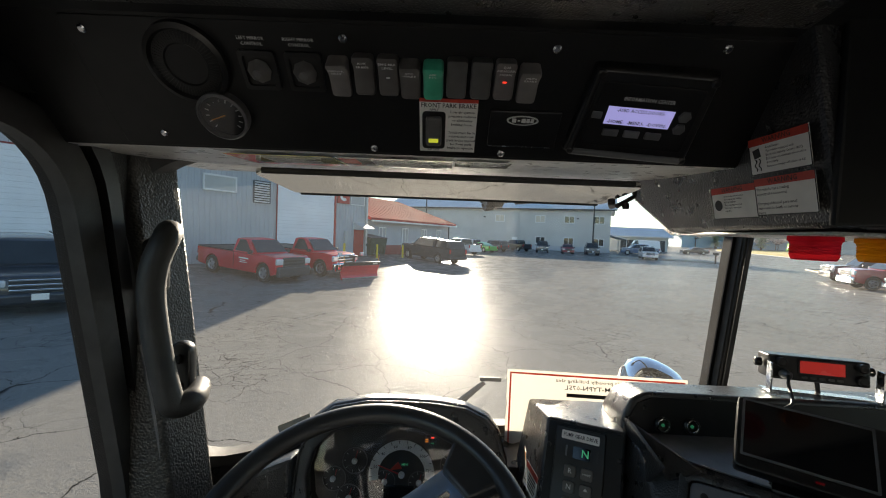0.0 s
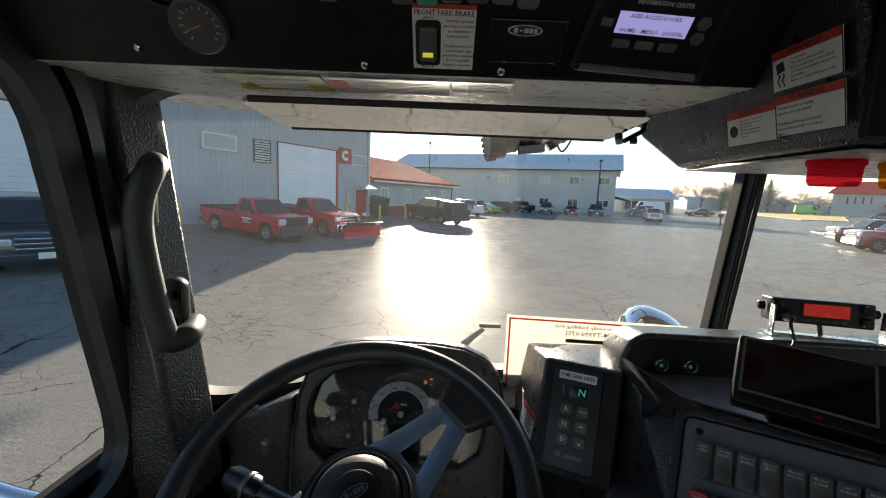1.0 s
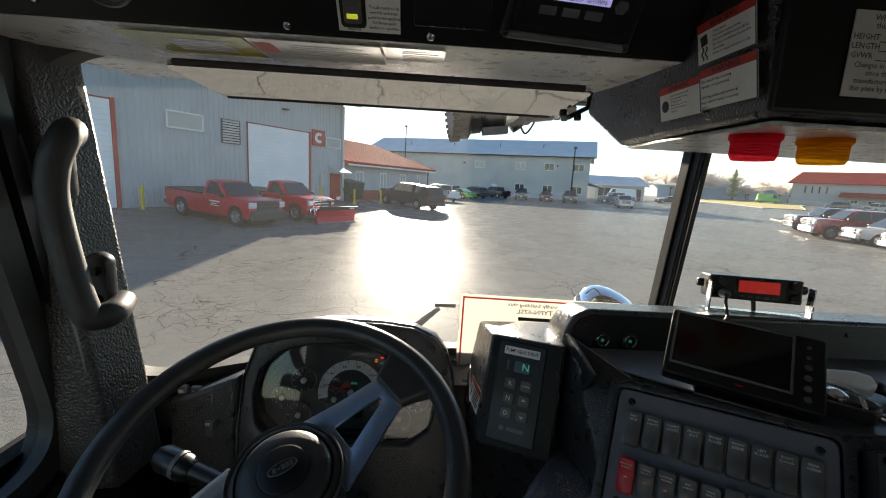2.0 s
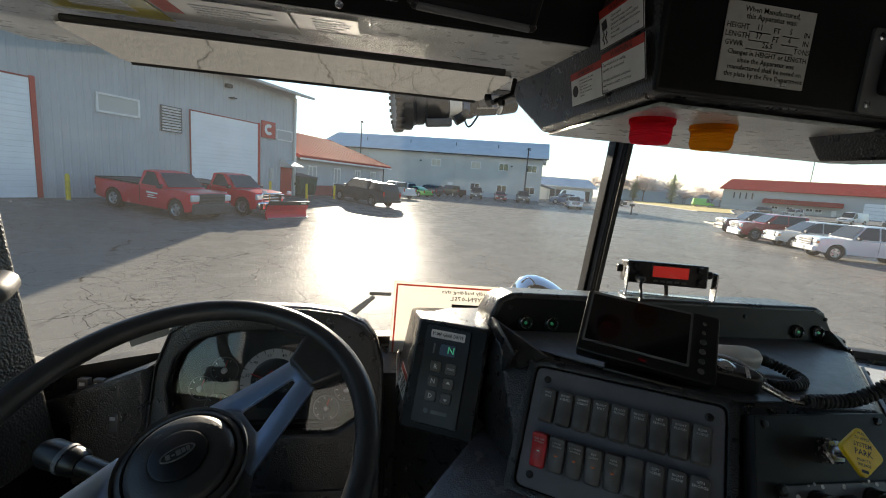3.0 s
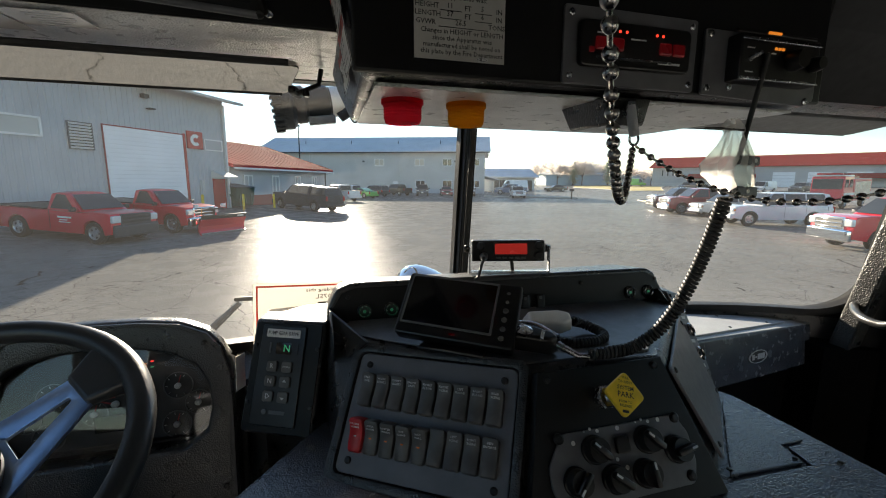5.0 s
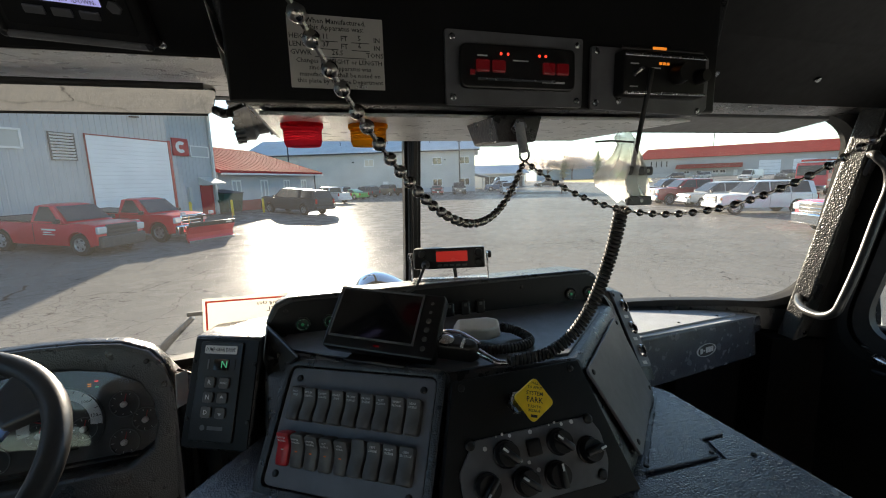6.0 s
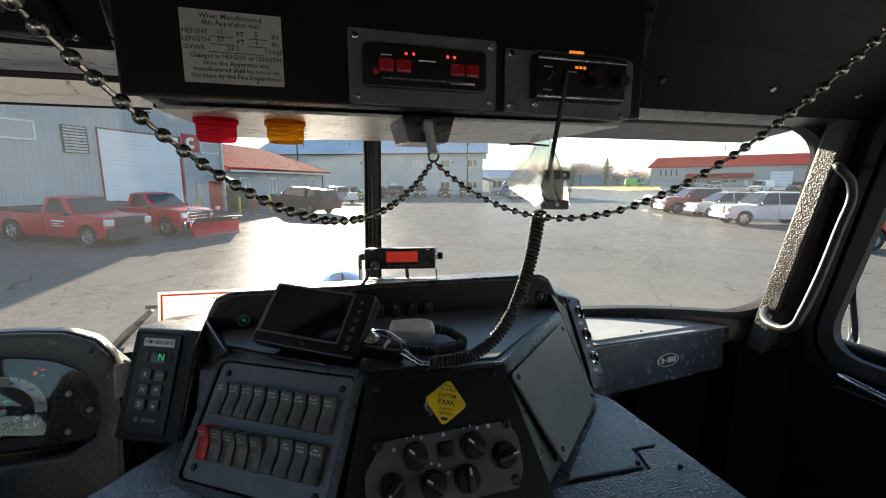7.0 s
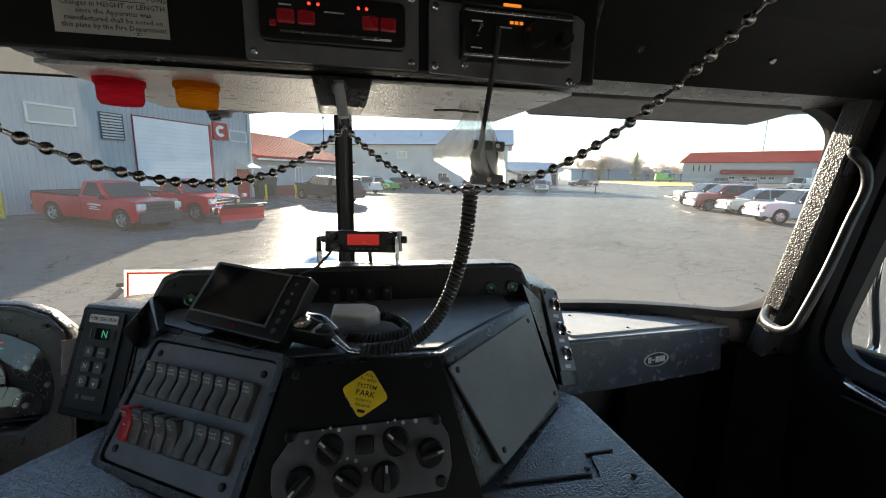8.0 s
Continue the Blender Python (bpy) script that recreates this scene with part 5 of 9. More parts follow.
def knob(parent, m, r=0.017, angle=0):
    k = part("knob", lathe([(r * 1.12, 0), (r * 1.12, 0.003), (r, 0.004), (r * 0.95, 0.014), (r * 0.9, 0.016), (0, 0.016)], 28, m, False), M_PLAST, parent)
    q = m @ Matrix.Rotation(radians(angle), 4, "Z")
    part("grip", box((r * 0.55, r * 1.9, 0.012), q @ T((0, 0, 0.018)), 0.003), M_PLAST, k)
    part("pointer", box((0.0028, r * 0.55, 0.001), q @ T((0, r * 0.65, 0.0245)), 0.0004), M_TRIMW, k, "white pointer")
    return k


def control_panel():
    p = thing("control_panel", "black centre control plate with a climate panel of six knobs", "control panel")
    part("plate", prism([(-0.155, -0.094), (0.138, -0.094), (0.096, 0.093), (-0.100, 0.093)], -0.018, 0.0, CTP, 0.0015), M_BLACK, p)
    for x, y in ((-0.089, 0.083), (0.08, 0.083)):
        screw(p, CTP @ T((x, y, 0.0)), 0.005)
    H = CTP @ T((-0.005, -0.021, 0.0))
    cl = part("climate_panel", prism(round_poly([(-0.097, -0.046), (0.092, -0.046), (0.103, -0.022), (0.103, 0.014), (0.090, 0.038), (-0.082, 0.038), (-0.108, 0.004), (-0.108, -0.022)], 0.006), 0, 0.004, H, 0.001), M_PLASTG, p, "grey climate control plate")
    for x, y, a in ((-0.076, -0.016, 135), (-0.043, 0.015, 45), (-0.024, -0.021, 50), (0.035, 0.015, 45), (0.021, -0.022, 0), (0.076, -0.003, -80)):
        knob(cl, H @ T((x, y, 0.004)), 0.0155, a)
    part("button", box((0.021, 0.021, 0.006), H @ T((-0.002, 0.015, 0.006)), 0.003), M_PLAST, cl)
    for cx, cy in ((-0.043, 0.015), (-0.024, -0.021), (0.035, 0.015)):
        for j, (dx, dy) in enumerate(((-0.008, 0.022), (0.001, 0.0235), (0.011, 0.02))):
            part("dot", lathe([(0.0014 + 0.0005 * j, 0), (0.0014 + 0.0005 * j, 0.0003)], 10, H @ T((cx + dx, cy + dy, 0.0042))), M_DIALW, cl, smooth=False)
    for cx, cy in ((-0.069, 0.026), (-0.002, -0.012), (0.062, 0.035), (-0.002, 0.034)):
        part("fan_mark", merge(*[box((0.002, 0.0055, 0.0003), H @ T((cx, cy, 0.0042)) @ Matrix.Rotation(j * math.pi / 4, 4, "Z")) for j in range(4)]), M_DIALW, cl, smooth=False)
    for x, y in ((-0.088, 0.034), (0.088, 0.034), (0.088, -0.036), (-0.092, -0.036)):
        screw(cl, H @ T((x, y, 0.004)), 0.007)
    # park valve: brass-grey nut, stem and yellow square knob
    K2 = CTP @ T((-0.014, 0.052, 0.0))
    v = thing("park_brake_valve", "yellow square push-pull park valve knob on a hex nut", "valve knob")
    part("hex_nut", lathe([(0.016, 0), (0.016, 0.012), (0.013, 0.015)], 6, K2), M_STEEL, v, smooth=False)
    part("stem", tube([K2 @ Vector((0, 0, 0.01)), K2 @ Vector((0.002, 0, 0.022)), K2 @ Vector((0.006, 0, 0.034))], 0.007, 12), M_STEEL, v)
    Y = K2 @ T((0.009, 0.0, 0.031)) @ Matrix.Rotation(radians(-62), 4, "Z") @ Matrix.Scale(0.82, 4)
    part("knob", prism(rrect(0.05, 0.05, 0.008, 5), 0, 0.007, Y, 0.0018), M_YELTAG, v)
    W2 = Y @ Matrix.Rotation(radians(45), 4, "Z") @ T((0, 0, 0.0073))
    part("letters", merge(words("PULL", 0.0055, W2 @ T((0, 0.025, 0))), words("TO APPLY", 0.0055, W2 @ T((0, 0.0185, 0))), words("SYSTEM", 0.0085, W2 @ T((0, 0.0095, 0))), words("PARK", 0.0115, W2 @ T((0, -0.0005, 0))),
                          words("PUSH TO", 0.0055, W2 @ T((0, -0.0105, 0))), words("RELEASE", 0.0055, W2 @ T((0, -0.0165, 0))), bars(1, 0.011, 0.004, 0.01, W2 @ T((0, -0.0245, 0)))), M_INK, v, smooth=False)


def side_plate():
    S = face_pose(2, (0.91, 0.478, 2.091), 0.004)
    p = thing("blank_plate", "plain dark grey cover plate on the console's flank", "cover plate")
    part("plate", prism(round_poly([(-0.108, -0.078), (0.112, -0.078), (0.136, 0.074), (-0.132, 0.074)], 0.008), -0.002, 0.003, S, 0.001), M_FLANK, p)
    for x, y in ((-0.118, 0.064), (0.122, 0.064), (-0.095, -0.062), (0.098, -0.066)):
        screw(p, S @ T((x, y, 0.003)), 0.0045)


def socket(name, m, parent):
    s = part(name, lathe([(0.0135, 0), (0.0135, 0.004), (0.011, 0.006), (0.010, 0.002), (0.0, 0.001)], 24, m, False), M_PLAST, parent)
    part("ring", add_lathe(bmesh.new(), [(0.0105, 0.006), (0.0095, 0.0075), (0.0085, 0.006)], 24, m, False), M_STEEL, s)
    return s


def dash_pod():
    """Long low pod behind the console: sockets and four rockers."""
    d = thing("dash_pod", "long black dash pod with power sockets and four rockers", "dash pod")
    face = [(0.318, 2.150), (1.03, 2.140), (1.035, 2.18), (1.014, 2.224), (0.995, 2.234), (0.366, 2.237), (0.340, 2.226), (0.324, 2.196)]
    bm = loft([Vector((x, 0.70 + (z - 2.16) * 0.2 - (x - 0.34) * 0.03, z)) for x, z in face], [Vector((x, 0.80, z - 0.012)) for x, z in face])
    part("housing", soften(bm, 0.006, 3), M_TEX, d)
    rim = [(0.675 + (x - 0.675) * 0.975, 2.188 + (z - 2.188) * 0.82) for x, z in face]
    bm = loft([Vector((x, 0.697 + (z - 2.16) * 0.2 - (x - 0.34) * 0.03, z)) for x, z in rim], [Vector((x, 0.71 + (z - 2.16) * 0.2 - (x - 0.34) * 0.03, z)) for x, z in rim])
    part("face_plate", bm, M_BLACK, d, smooth=False)

    def on(x, z):
        return axes((x, 0.6965 + (z - 2.16) * 0.2 - (x - 0.34) * 0.03, z), (1, -0.03, 0), (0, 0.2, 1))
    for x, led in ((0.388, M_LEDDIM), (0.437, M_LEDDIM), (0.945, M_LEDDIM), (0.99, M_LEDDIM)):
        s = socket("power_socket", on(x, 2.186), d)
        part("lamp", lathe([(0.003, 0), (0.0025, 0.0025)], 12, on(x, 2.186) @ T((0, 0, 0.003))), led, s)
        part("legend", words("USB BATT" if x in (0.388, 0.99) else "12V BATT", 0.0075, on(x, 2.159) @ T((0, 0, 0.001))), M_PRINT, d, smooth=False)
    for i in range(4):
        m = on(0.635 + i * 0.033, 2.181)
        k = part("rocker", box((0.0185, 0.030, 0.008), m @ T((0, 0, 0.003)), 0.003), M_PLAST, d)
        part("pictogram", box((0.006, 0.006, 0.0006), m @ T((0, 0.008, 0.0073))), M_PLASTG, k, smooth=False)
    for x in (0.36, 0.56, 0.83, 1.01):
        screw(d, on(x, 2.212), 0.004)


def outlet_panel():
    m = axes((1.092, 0.664, 2.0915), (0.90, 0.30, -0.22), (0.10, 0.62, 0.77))
    o = thing("outlet_panel", "upright black outlet panel with three chrome-ringed sockets", "outlet panel")
    part("housing", soften(loft([m @ Vector(p) for p in ((-0.026, -0.115, 0), (0.024, -0.115, 0), (0.024, 0.094, 0), (-0.026, 0.094, 0))],
                                [Vector((1.05, 0.78, 1.95)), Vector((1.13, 0.80, 1.95)), Vector((1.125, 0.86, 2.165)), Vector((1.05, 0.84, 2.175))]), 0.005), M_TEX, o)
    part("face_plate", prism(rrect(0.046, 0.175, 0.004), 0, 0.003, m @ T((-0.001, 0.003, 0)), 0.001), M_PLATE, o)
    for i in range(3):
        q = m @ T((0.003, 0.055 - i * 0.053, 0.003))
        s = socket("outlet", q, o)
        part("chrome_ring", add_lathe(bmesh.new(), [(0.0145, 0), (0.0148, 0.004), (0.012, 0.0065), (0.0105, 0.005)], 26, q, False), M_CHROME, s)
        part("tag", box((0.016, 0.007, 0.0006), q @ T((-0.004, -0.025, 0.0003))), M_PRINT, o, smooth=False)
    for x in (-0.018, 0.016):
        screw(o, m @ T((x, 0.082, 0.003)), 0.004)


def passenger_dash():
    d = thing("passenger_dash_box", "black dash box with a pale screwed lid on top", "dash box")
    f0 = [(1.10, 0.660, 1.93), (1.675, 0.768, 1.895), (1.675, 0.782, 2.012), (1.10, 0.672, 2.060)]
    f1 = [(1.10, 0.93, 1.93), (1.675, 0.80, 1.895), (1.675, 0.80, 2.012), (1.10, 0.955, 2.045)]
    part("housing", soften(loft([Vector(p) for p in f0], [Vector(p) for p in f1]), 0.007, 3), M_COVER, d)
    tp = [Vector(p) for p in ((1.104, 0.677, 2.0605), (1.671, 0.785, 2.0135), (1.671, 0.799, 2.0135), (1.56, 0.86, 2.0215), (1.104, 0.95, 2.0465))]
    part("top_panel", loft([p + Vector((0, 0, -0.004)) for p in tp], tp), M_LID, d, "pale textured top")
    m = axes((1.345, 0.800, 2.0368), (1, 0.19, -0.083), (0.0, 1, -0.053))
    part("lid", prism(round_poly([(-0.215, -0.062), (0.245, -0.050), (0.2, 0.0), (0.12, 0.045), (-0.05, 0.10), (-0.215, 0.115)], 0.012), -0.004, 0.0045, m, 0.001), M_LID, d, "pale textured lid")
    for x, y in ((-0.205, -0.04), (-0.02, -0.04), (0.16, -0.04), (-0.1, 0.08), (0.08, 0.05)):
        screw(d, m @ T((x, y, 0.0045)), 0.004)
    oval_badge("badge", axes((1.392, 0.7195, 1.973), (1, 0.188, -0.04), (0, 0.11, 1)), 0.085, 0.034, d)


def engine_tunnel():
    t = thing("engine_cover", "black textured engine cover between the seats with a seamed plate", "engine cover")
    top = [(0.19, -0.75), (1.09, -0.75), (1.075, 0.53), (1.04, 0.60), (0.31, 0.66), (0.19, 0.50)]
    bm = loft([Vector((0.64 + (x - 0.64) * 0.97, y, FLOOR_Z)) for x, y in top], [Vector((x, y, 2.014)) for x, y in top])
    part("body", soften(bm, 0.012, 3), M_COVER, t, smooth=False)
    part("seam_plate", prism([(0.85, 0.352), (0.978, 0.345), (0.990, 0.384), (1.036, 0.384), (1.052, 0.50), (1.02, 0.51)], 0, 0.005, T((0, 0, 2.014)), 0.002), M_COVER, t)
    part("front_plate", prism([(0.22, -0.1), (1.072, -0.1), (1.06, 0.36), (1.04, 0.378), (0.996, 0.378), (0.985, 0.338), (0.845, 0.344), (0.50, 0.345), (0.24, 0.49)], 0, 0.004, T((0, 0, 2.014)), 0.002), M_COVER, t)
    for x, y in ((0.975, 0.354), (0.860, 0.362), (1.03, 0.33)):
        screw(t, T((x, y, 2.019)), 0.004)


def footwell():
    """Plain panels that close the lower cab, its shade put into their near-black colour."""
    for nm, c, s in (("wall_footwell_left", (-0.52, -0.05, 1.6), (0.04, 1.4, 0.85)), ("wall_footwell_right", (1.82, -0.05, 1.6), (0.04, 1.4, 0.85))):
        solid(nm, box(s, T(c)), M_VOID, "lower side of the cab, coloured near-black for shade", "wall", kind="structure")
    solid("wall_front_right", box((0.5, 0.05, 0.7), T((1.64, 0.83, 1.57))), M_VOID, "panel under the passenger dash, coloured near-black for shade", "wall", kind="structure")
    solid("wall_front_left", box((0.3, 0.05, 0.7), T((-0.42, 0.86, 1.57))), M_VOID, "panel under the driver's dash, coloured near-black for shade", "wall", kind="structure")


dashboard()
cluster()
steering_wheel()
steering_column()
gear_box()
console()
switch_panel()
control_panel()
side_plate()
dash_pod()
outlet_panel()
passenger_dash()
engine_tunnel()
footwell()


# ---- overhead panel of the driver ----
def overhead_panel():
    P = PANEL
    p = thing("overhead_switch_panel", "black sloped overhead switch panel", "switch panel")
    part("plate", prism(rrect(0.74, 0.142, 0.006), -0.004, 0.002, P @ T((0.02, 0.0, 0)), 0.001), M_BLACK, p)
    for x, y in ((-0.33, 0.058), (-0.075, 0.058), (0.135, 0.056), (0.30, 0.062), (-0.055, -0.064), (0.095, -0.065), (0.305, -0.06), (-0.30, -0.055)):
        screw(p, P @ T((x, y, 0.002)), 0.0045, M_STEEL)
    # round speaker grille and air gauge
    S = P @ T((-0.238, 0.028, 0.002))
    g = thing("overhead_speaker", "round black speaker disc with fine radial slots", "speaker")
    part("bezel", add_lathe(bmesh.new(), [(0.042, 0), (0.041, 0.006), (0.036, 0.008), (0.033, 0.003)], 36, S, False), M_PLAST, g)
    part("grille_disc", lathe([(0.034, 0.001), (0.034, 0.004), (0.022, 0.0055), (0.0205, 0.004), (0.0, 0.004)], 40, S, False), M_BLACK, g)
    part("slots", merge(*[box((0.010, 0.0006, 0.0006), S @ Matrix.Rotation(radians(6 * k), 4, "Z") @ T((0.0282, 0, 0.0052))) for k in range(60)]), M_INK, g, smooth=False)
    G = P @ T((-0.219, -0.027, 0.002))
    g = thing("air_gauge", "round dark gauge with a faint white scale", "gauge")
    part("bezel", add_lathe(bmesh.new(), [(0.0275, 0), (0.0275, 0.010), (0.025, 0.012), (0.0235, 0.009)], 36, G, False), M_PLASTG, g)
    part("dial", lathe([(0.024, 0.004), (0.024, 0.005)], 32, G), M_DIAL, g)
    bm = bmesh.new()
    for i in range(13):
        t = radians(225 - i * 22.5)
        add_box(bm, (0.004, 0.0011, 0.0004), G @ T((0.018 * math.cos(t), 0.018 * math.sin(t), 0.0053)) @ Matrix.Rotation(t, 4, "Z"))
    part("scale", bm, M_PRINT, g, smooth=False)
    part("needle", box((0.018, 0.0013, 0.0006), G @ Matrix.Rotation(radians(200), 4, "Z") @ T((0.007, 0, 0.006))), M_ORLBL, g, smooth=False)
    bm = bmesh.new()
    bm.faces.new([bm.verts.new(G @ Vector((0.0238 * math.cos(t * math.pi / 16), 0.0238 * math.sin(t * math.pi / 16), 0.0095))) for t in range(32)])
    part("lens", bm, M_CLUSTER, g, smooth=False).visible_shadow = False
    # mirror joysticks
    for x, s in ((-0.165, "LEFT MIRROR"), (-0.118, "RIGHT MIRROR")):
        m = P @ T((x, 0.024, 0.002))
        k = thing("mirror_control", "black mirror joystick in a square bezel", "switch", group="mirror controls")
        part("bezel", add_ring(bmesh.new(), rrect(0.037, 0.040, 0.004), rrect(0.029, 0.031, 0.004), lambda a, b, t, mm=m: mm @ Vector((a, b, t)), 0, 0.004), M_PLAST, k)
        part("well", box((0.03, 0.032, 0.001), m @ T((0, 0, 0.0005))), M_INK, k, smooth=False)
        part("lever", lathe([(0.011, 0.001), (0.0125, 0.004), (0.009, 0.009), (0.0045, 0.012)], 8, m), M_ROCK, k)
        part("pointer", prism([(-0.003, -0.003), (0.004, 0.0), (-0.001, 0.0045)], 0.0121, 0.0125, m), M_PLASTG, k, smooth=False)
        part("legend", text_lines([s, "CONTROL"], 0.0045, P @ T((x - 0.002, 0.055, 0.0026)), 0.0052), M_PRINT, p, smooth=False)
    rows = ((-0.083, ["MIRROR", "HEAT"], M_ROCKO, None, 9), (-0.057, ["AUX", "BRAKE"], M_ROCKO, None, -4), (-0.032, ["ENG BRK", "LEVEL"], M_ROCKO, M_PRINT, -4), (-0.010, ["ATC", "OVRDE"], M_ROCKO, None, 9),
            (0.014, ["AER", "PTO"], M_ROCKG, None, 9), (0.038, [], M_ROCK, None, -4), (0.063, [], M_ROCK, None, -4), (0.087, ["Q2B", "AIRHORN", "HORN"], M_ROCKO, M_LEDR, -4), (0.112, ["SIREN", "BRAKE"], M_ROCKO, None, 9))
    for x, lg, mm, led, tilt in rows:
        rocker("overhead_rocker", P @ T((x, 0.0245 if tilt < 0 else 0.021, 0.001)), lg, mm, "green rocker switch for the pump drive" if mm is M_ROCKG else "grey-black overhead rocker switch" + (" with a red lamp" if led else ""), led, tilt, "overhead rocker switches", (0.0210, 0.041))
    # park brake label with its own switch
    L = P @ T((0.031, -0.033, 0.002))
    b = thing("park_brake_label", "white park brake instruction plate with a small rocker", "label")
    part("plate", box((0.064, 0.064, 0.001), L), M_WHITE, b, smooth=False)
    part("band", box((0.064, 0.004, 0.0006), L @ T((0, 0.0315, 0.0006))), M_REDLBL, b, smooth=False)
    part("letters", merge(words("FRONT PARK BRAKE", 0.0075, L @ T((0, 0.0255, 0.0008)), width=0.06), words("APPLY", 0.0036, L @ T((-0.016, 0.0205, 0.0008))), words("RELEASE", 0.0036, L @ T((-0.016, -0.0295, 0.0008))),
                          text_lines(["Low air system", "pressure reduces", "or eliminates", "braking force.", "", "Truck must be in", "neutral and rear", "park brake applied", "for front park", "brake to operate."], 0.0044, L @ T((0.0155, 0.0185, 0.0008)), 0.005)), M_INK, b, smooth=False)
    part("switch_well", prism(rrect(0.026, 0.046, 0.005), 0.0005, 0.002, L @ T((-0.016, -0.0045, 0))), M_INK, b)
    sw = part("rocker", box((0.018, 0.036, 0.008), L @ T((-0.016, -0.004, 0.004)), 0.003), M_ROCK, b)
    part("lamp", box((0.011, 0.0048, 0.001), L @ T((-0.016, -0.0135, 0.0083)), 0.0004), M_LEDY, sw)
    # seat-belt alarm module and information display
    C = P @ T((0.116, -0.031, 0.002))
    c = thing("seat_alarm_module", "flat black module with an oval outline mark", "module")
    part("case", box((0.078, 0.044, 0.004), C @ T((0, 0, 0.002)), 0.0015), M_PLAST, c)
    oval_badge("badge", C @ T((-0.003, 0.012, 0.0042)), 0.035, 0.0105, c)
    part("edge", box((0.076, 0.0008, 0.0006), C @ T((0, -0.0215, 0.0042))), M_STEEL, c, smooth=False)
    I = P @ T((0.236, -0.006, 0.002)) @ Matrix.Rotation(radians(-1.5), 4, "Z") @ Matrix.Rotation(radians(-4), 4, "Y")
    i = thing("information_display", "black information display with a lit blue-white screen", "display")
    part("case", soften(loft([I @ Vector((x, y, 0.0)) for x, y in ((-0.072, -0.052), (0.072, -0.052), (0.066, 0.052), (-0.062, 0.052))],
                             [I @ Vector((x, y, 0.014)) for x, y in ((-0.068, -0.048), (0.068, -0.048), (0.061, 0.048), (-0.058, 0.048))]), 0.003), M_PLAST, i)
    part("inner_bezel", prism(round_poly([(-0.055, -0.036), (0.058, -0.036), (0.054, 0.036), (-0.048, 0.036)], 0.004), 0.0135, 0.0155, I, 0.001), M_BLACK, i)
    part("lower_rail", tube([I @ Vector((-0.060, -0.047, 0.013)), I @ Vector((0.062, -0.047, 0.013))], 0.0045, 10), M_PLASTG, i, "grey rounded lower rail")
    part("left_rail", tube([I @ Vector((-0.062, -0.046, 0.013)), I @ Vector((-0.055, 0.046, 0.013))], 0.0035, 10), M_PLAST, i)
    for x, y in ((-0.062, -0.046), (0.064, -0.046), (-0.054, 0.043), (0.058, 0.043)):
        screw(i, I @ T((x, y, 0.0145)), 0.0045)
    part("title", words("INFORMATION CENTER", 0.0058, I @ T((0.002, 0.020, 0.0158)), width=0.052), M_PRINT, i, smooth=False)
    scr = part("screen", box((0.069, 0.020, 0.0008), I @ T((-0.002, 0.001, 0.0157))), M_LCD, i, "lit pale blue screen", smooth=False)
    part("letters", merge(words("-ASBD ACCESS DOORS-", 0.0052, I @ T((-0.002, 0.0075, 0.0163)), width=0.05), words("-HOME-  -MENU-  -DOWN-", 0.0056, I @ T((-0.002, -0.0058, 0.0163)), width=0.063)), M_INK, scr, smooth=False)
    for x in (-0.026, -0.003, 0.02):
        part("key", box((0.017, 0.008, 0.003), I @ T((x, -0.0185, 0.0165)), 0.001), M_PLASTG, i)
    part("escape_key", box((0.011, 0.008, 0.002), I @ T((-0.046, 0.0, 0.016)), 0.001), M_PLASTG, i)
    for yy in (0.006, -0.008):
        part("arrow_key", lathe([(0.007, 0), (0.006, 0.002)], 6, I @ T((0.044, yy, 0.0155))), M_PLASTG, i, smooth=False)
    # liner stickers behind the panel's foot
    for xa, xb, dp, mm, nm in ((-0.278, -0.142, 0.098, M_STICKY, "yellow"), (-0.139, 0.009, 0.085, M_STICKW, "white and red"), (0.012, 0.083, 0.056, M_STICKW, "white")):
        t = thing("liner_sticker", nm + " instruction sticker on the textured headliner", "sticker", group="headliner stickers")
        m = axes(((xa + xb) / 2, 0.519 + dp / 2, 2.5925), (1, 0, 0), (0, 1, 0.04)) @ pose(0, 0, 0, 180) @ T((0, 0, 0.0018))
        part("sheet", box((xb - xa, dp, 0.0006), m), mm, t, smooth=False)
        part("print", bars(6, (xb - xa) * 0.62, 0.0022, 0.009, m @ T(((xb - xa) * 0.1, dp * 0.3, 0.0005)), 0.5, int(xa * 1000) + 999), M_LID, t, smooth=False, kind="stuff")
        if nm == "white and red":
            part("red_block", box((0.022, dp * 0.5, 0.0003), m @ T((-(xb - xa) * 0.41, dp * 0.1, 0.0005))), M_REDLBL, t, smooth=False)
        if nm == "yellow":
            part("white_field", box(((xb - xa) * 0.5, dp * 0.5, 0.0003), m @ T((0.005, 0.0, 0.0003))), M_STICKW, t, smooth=False)


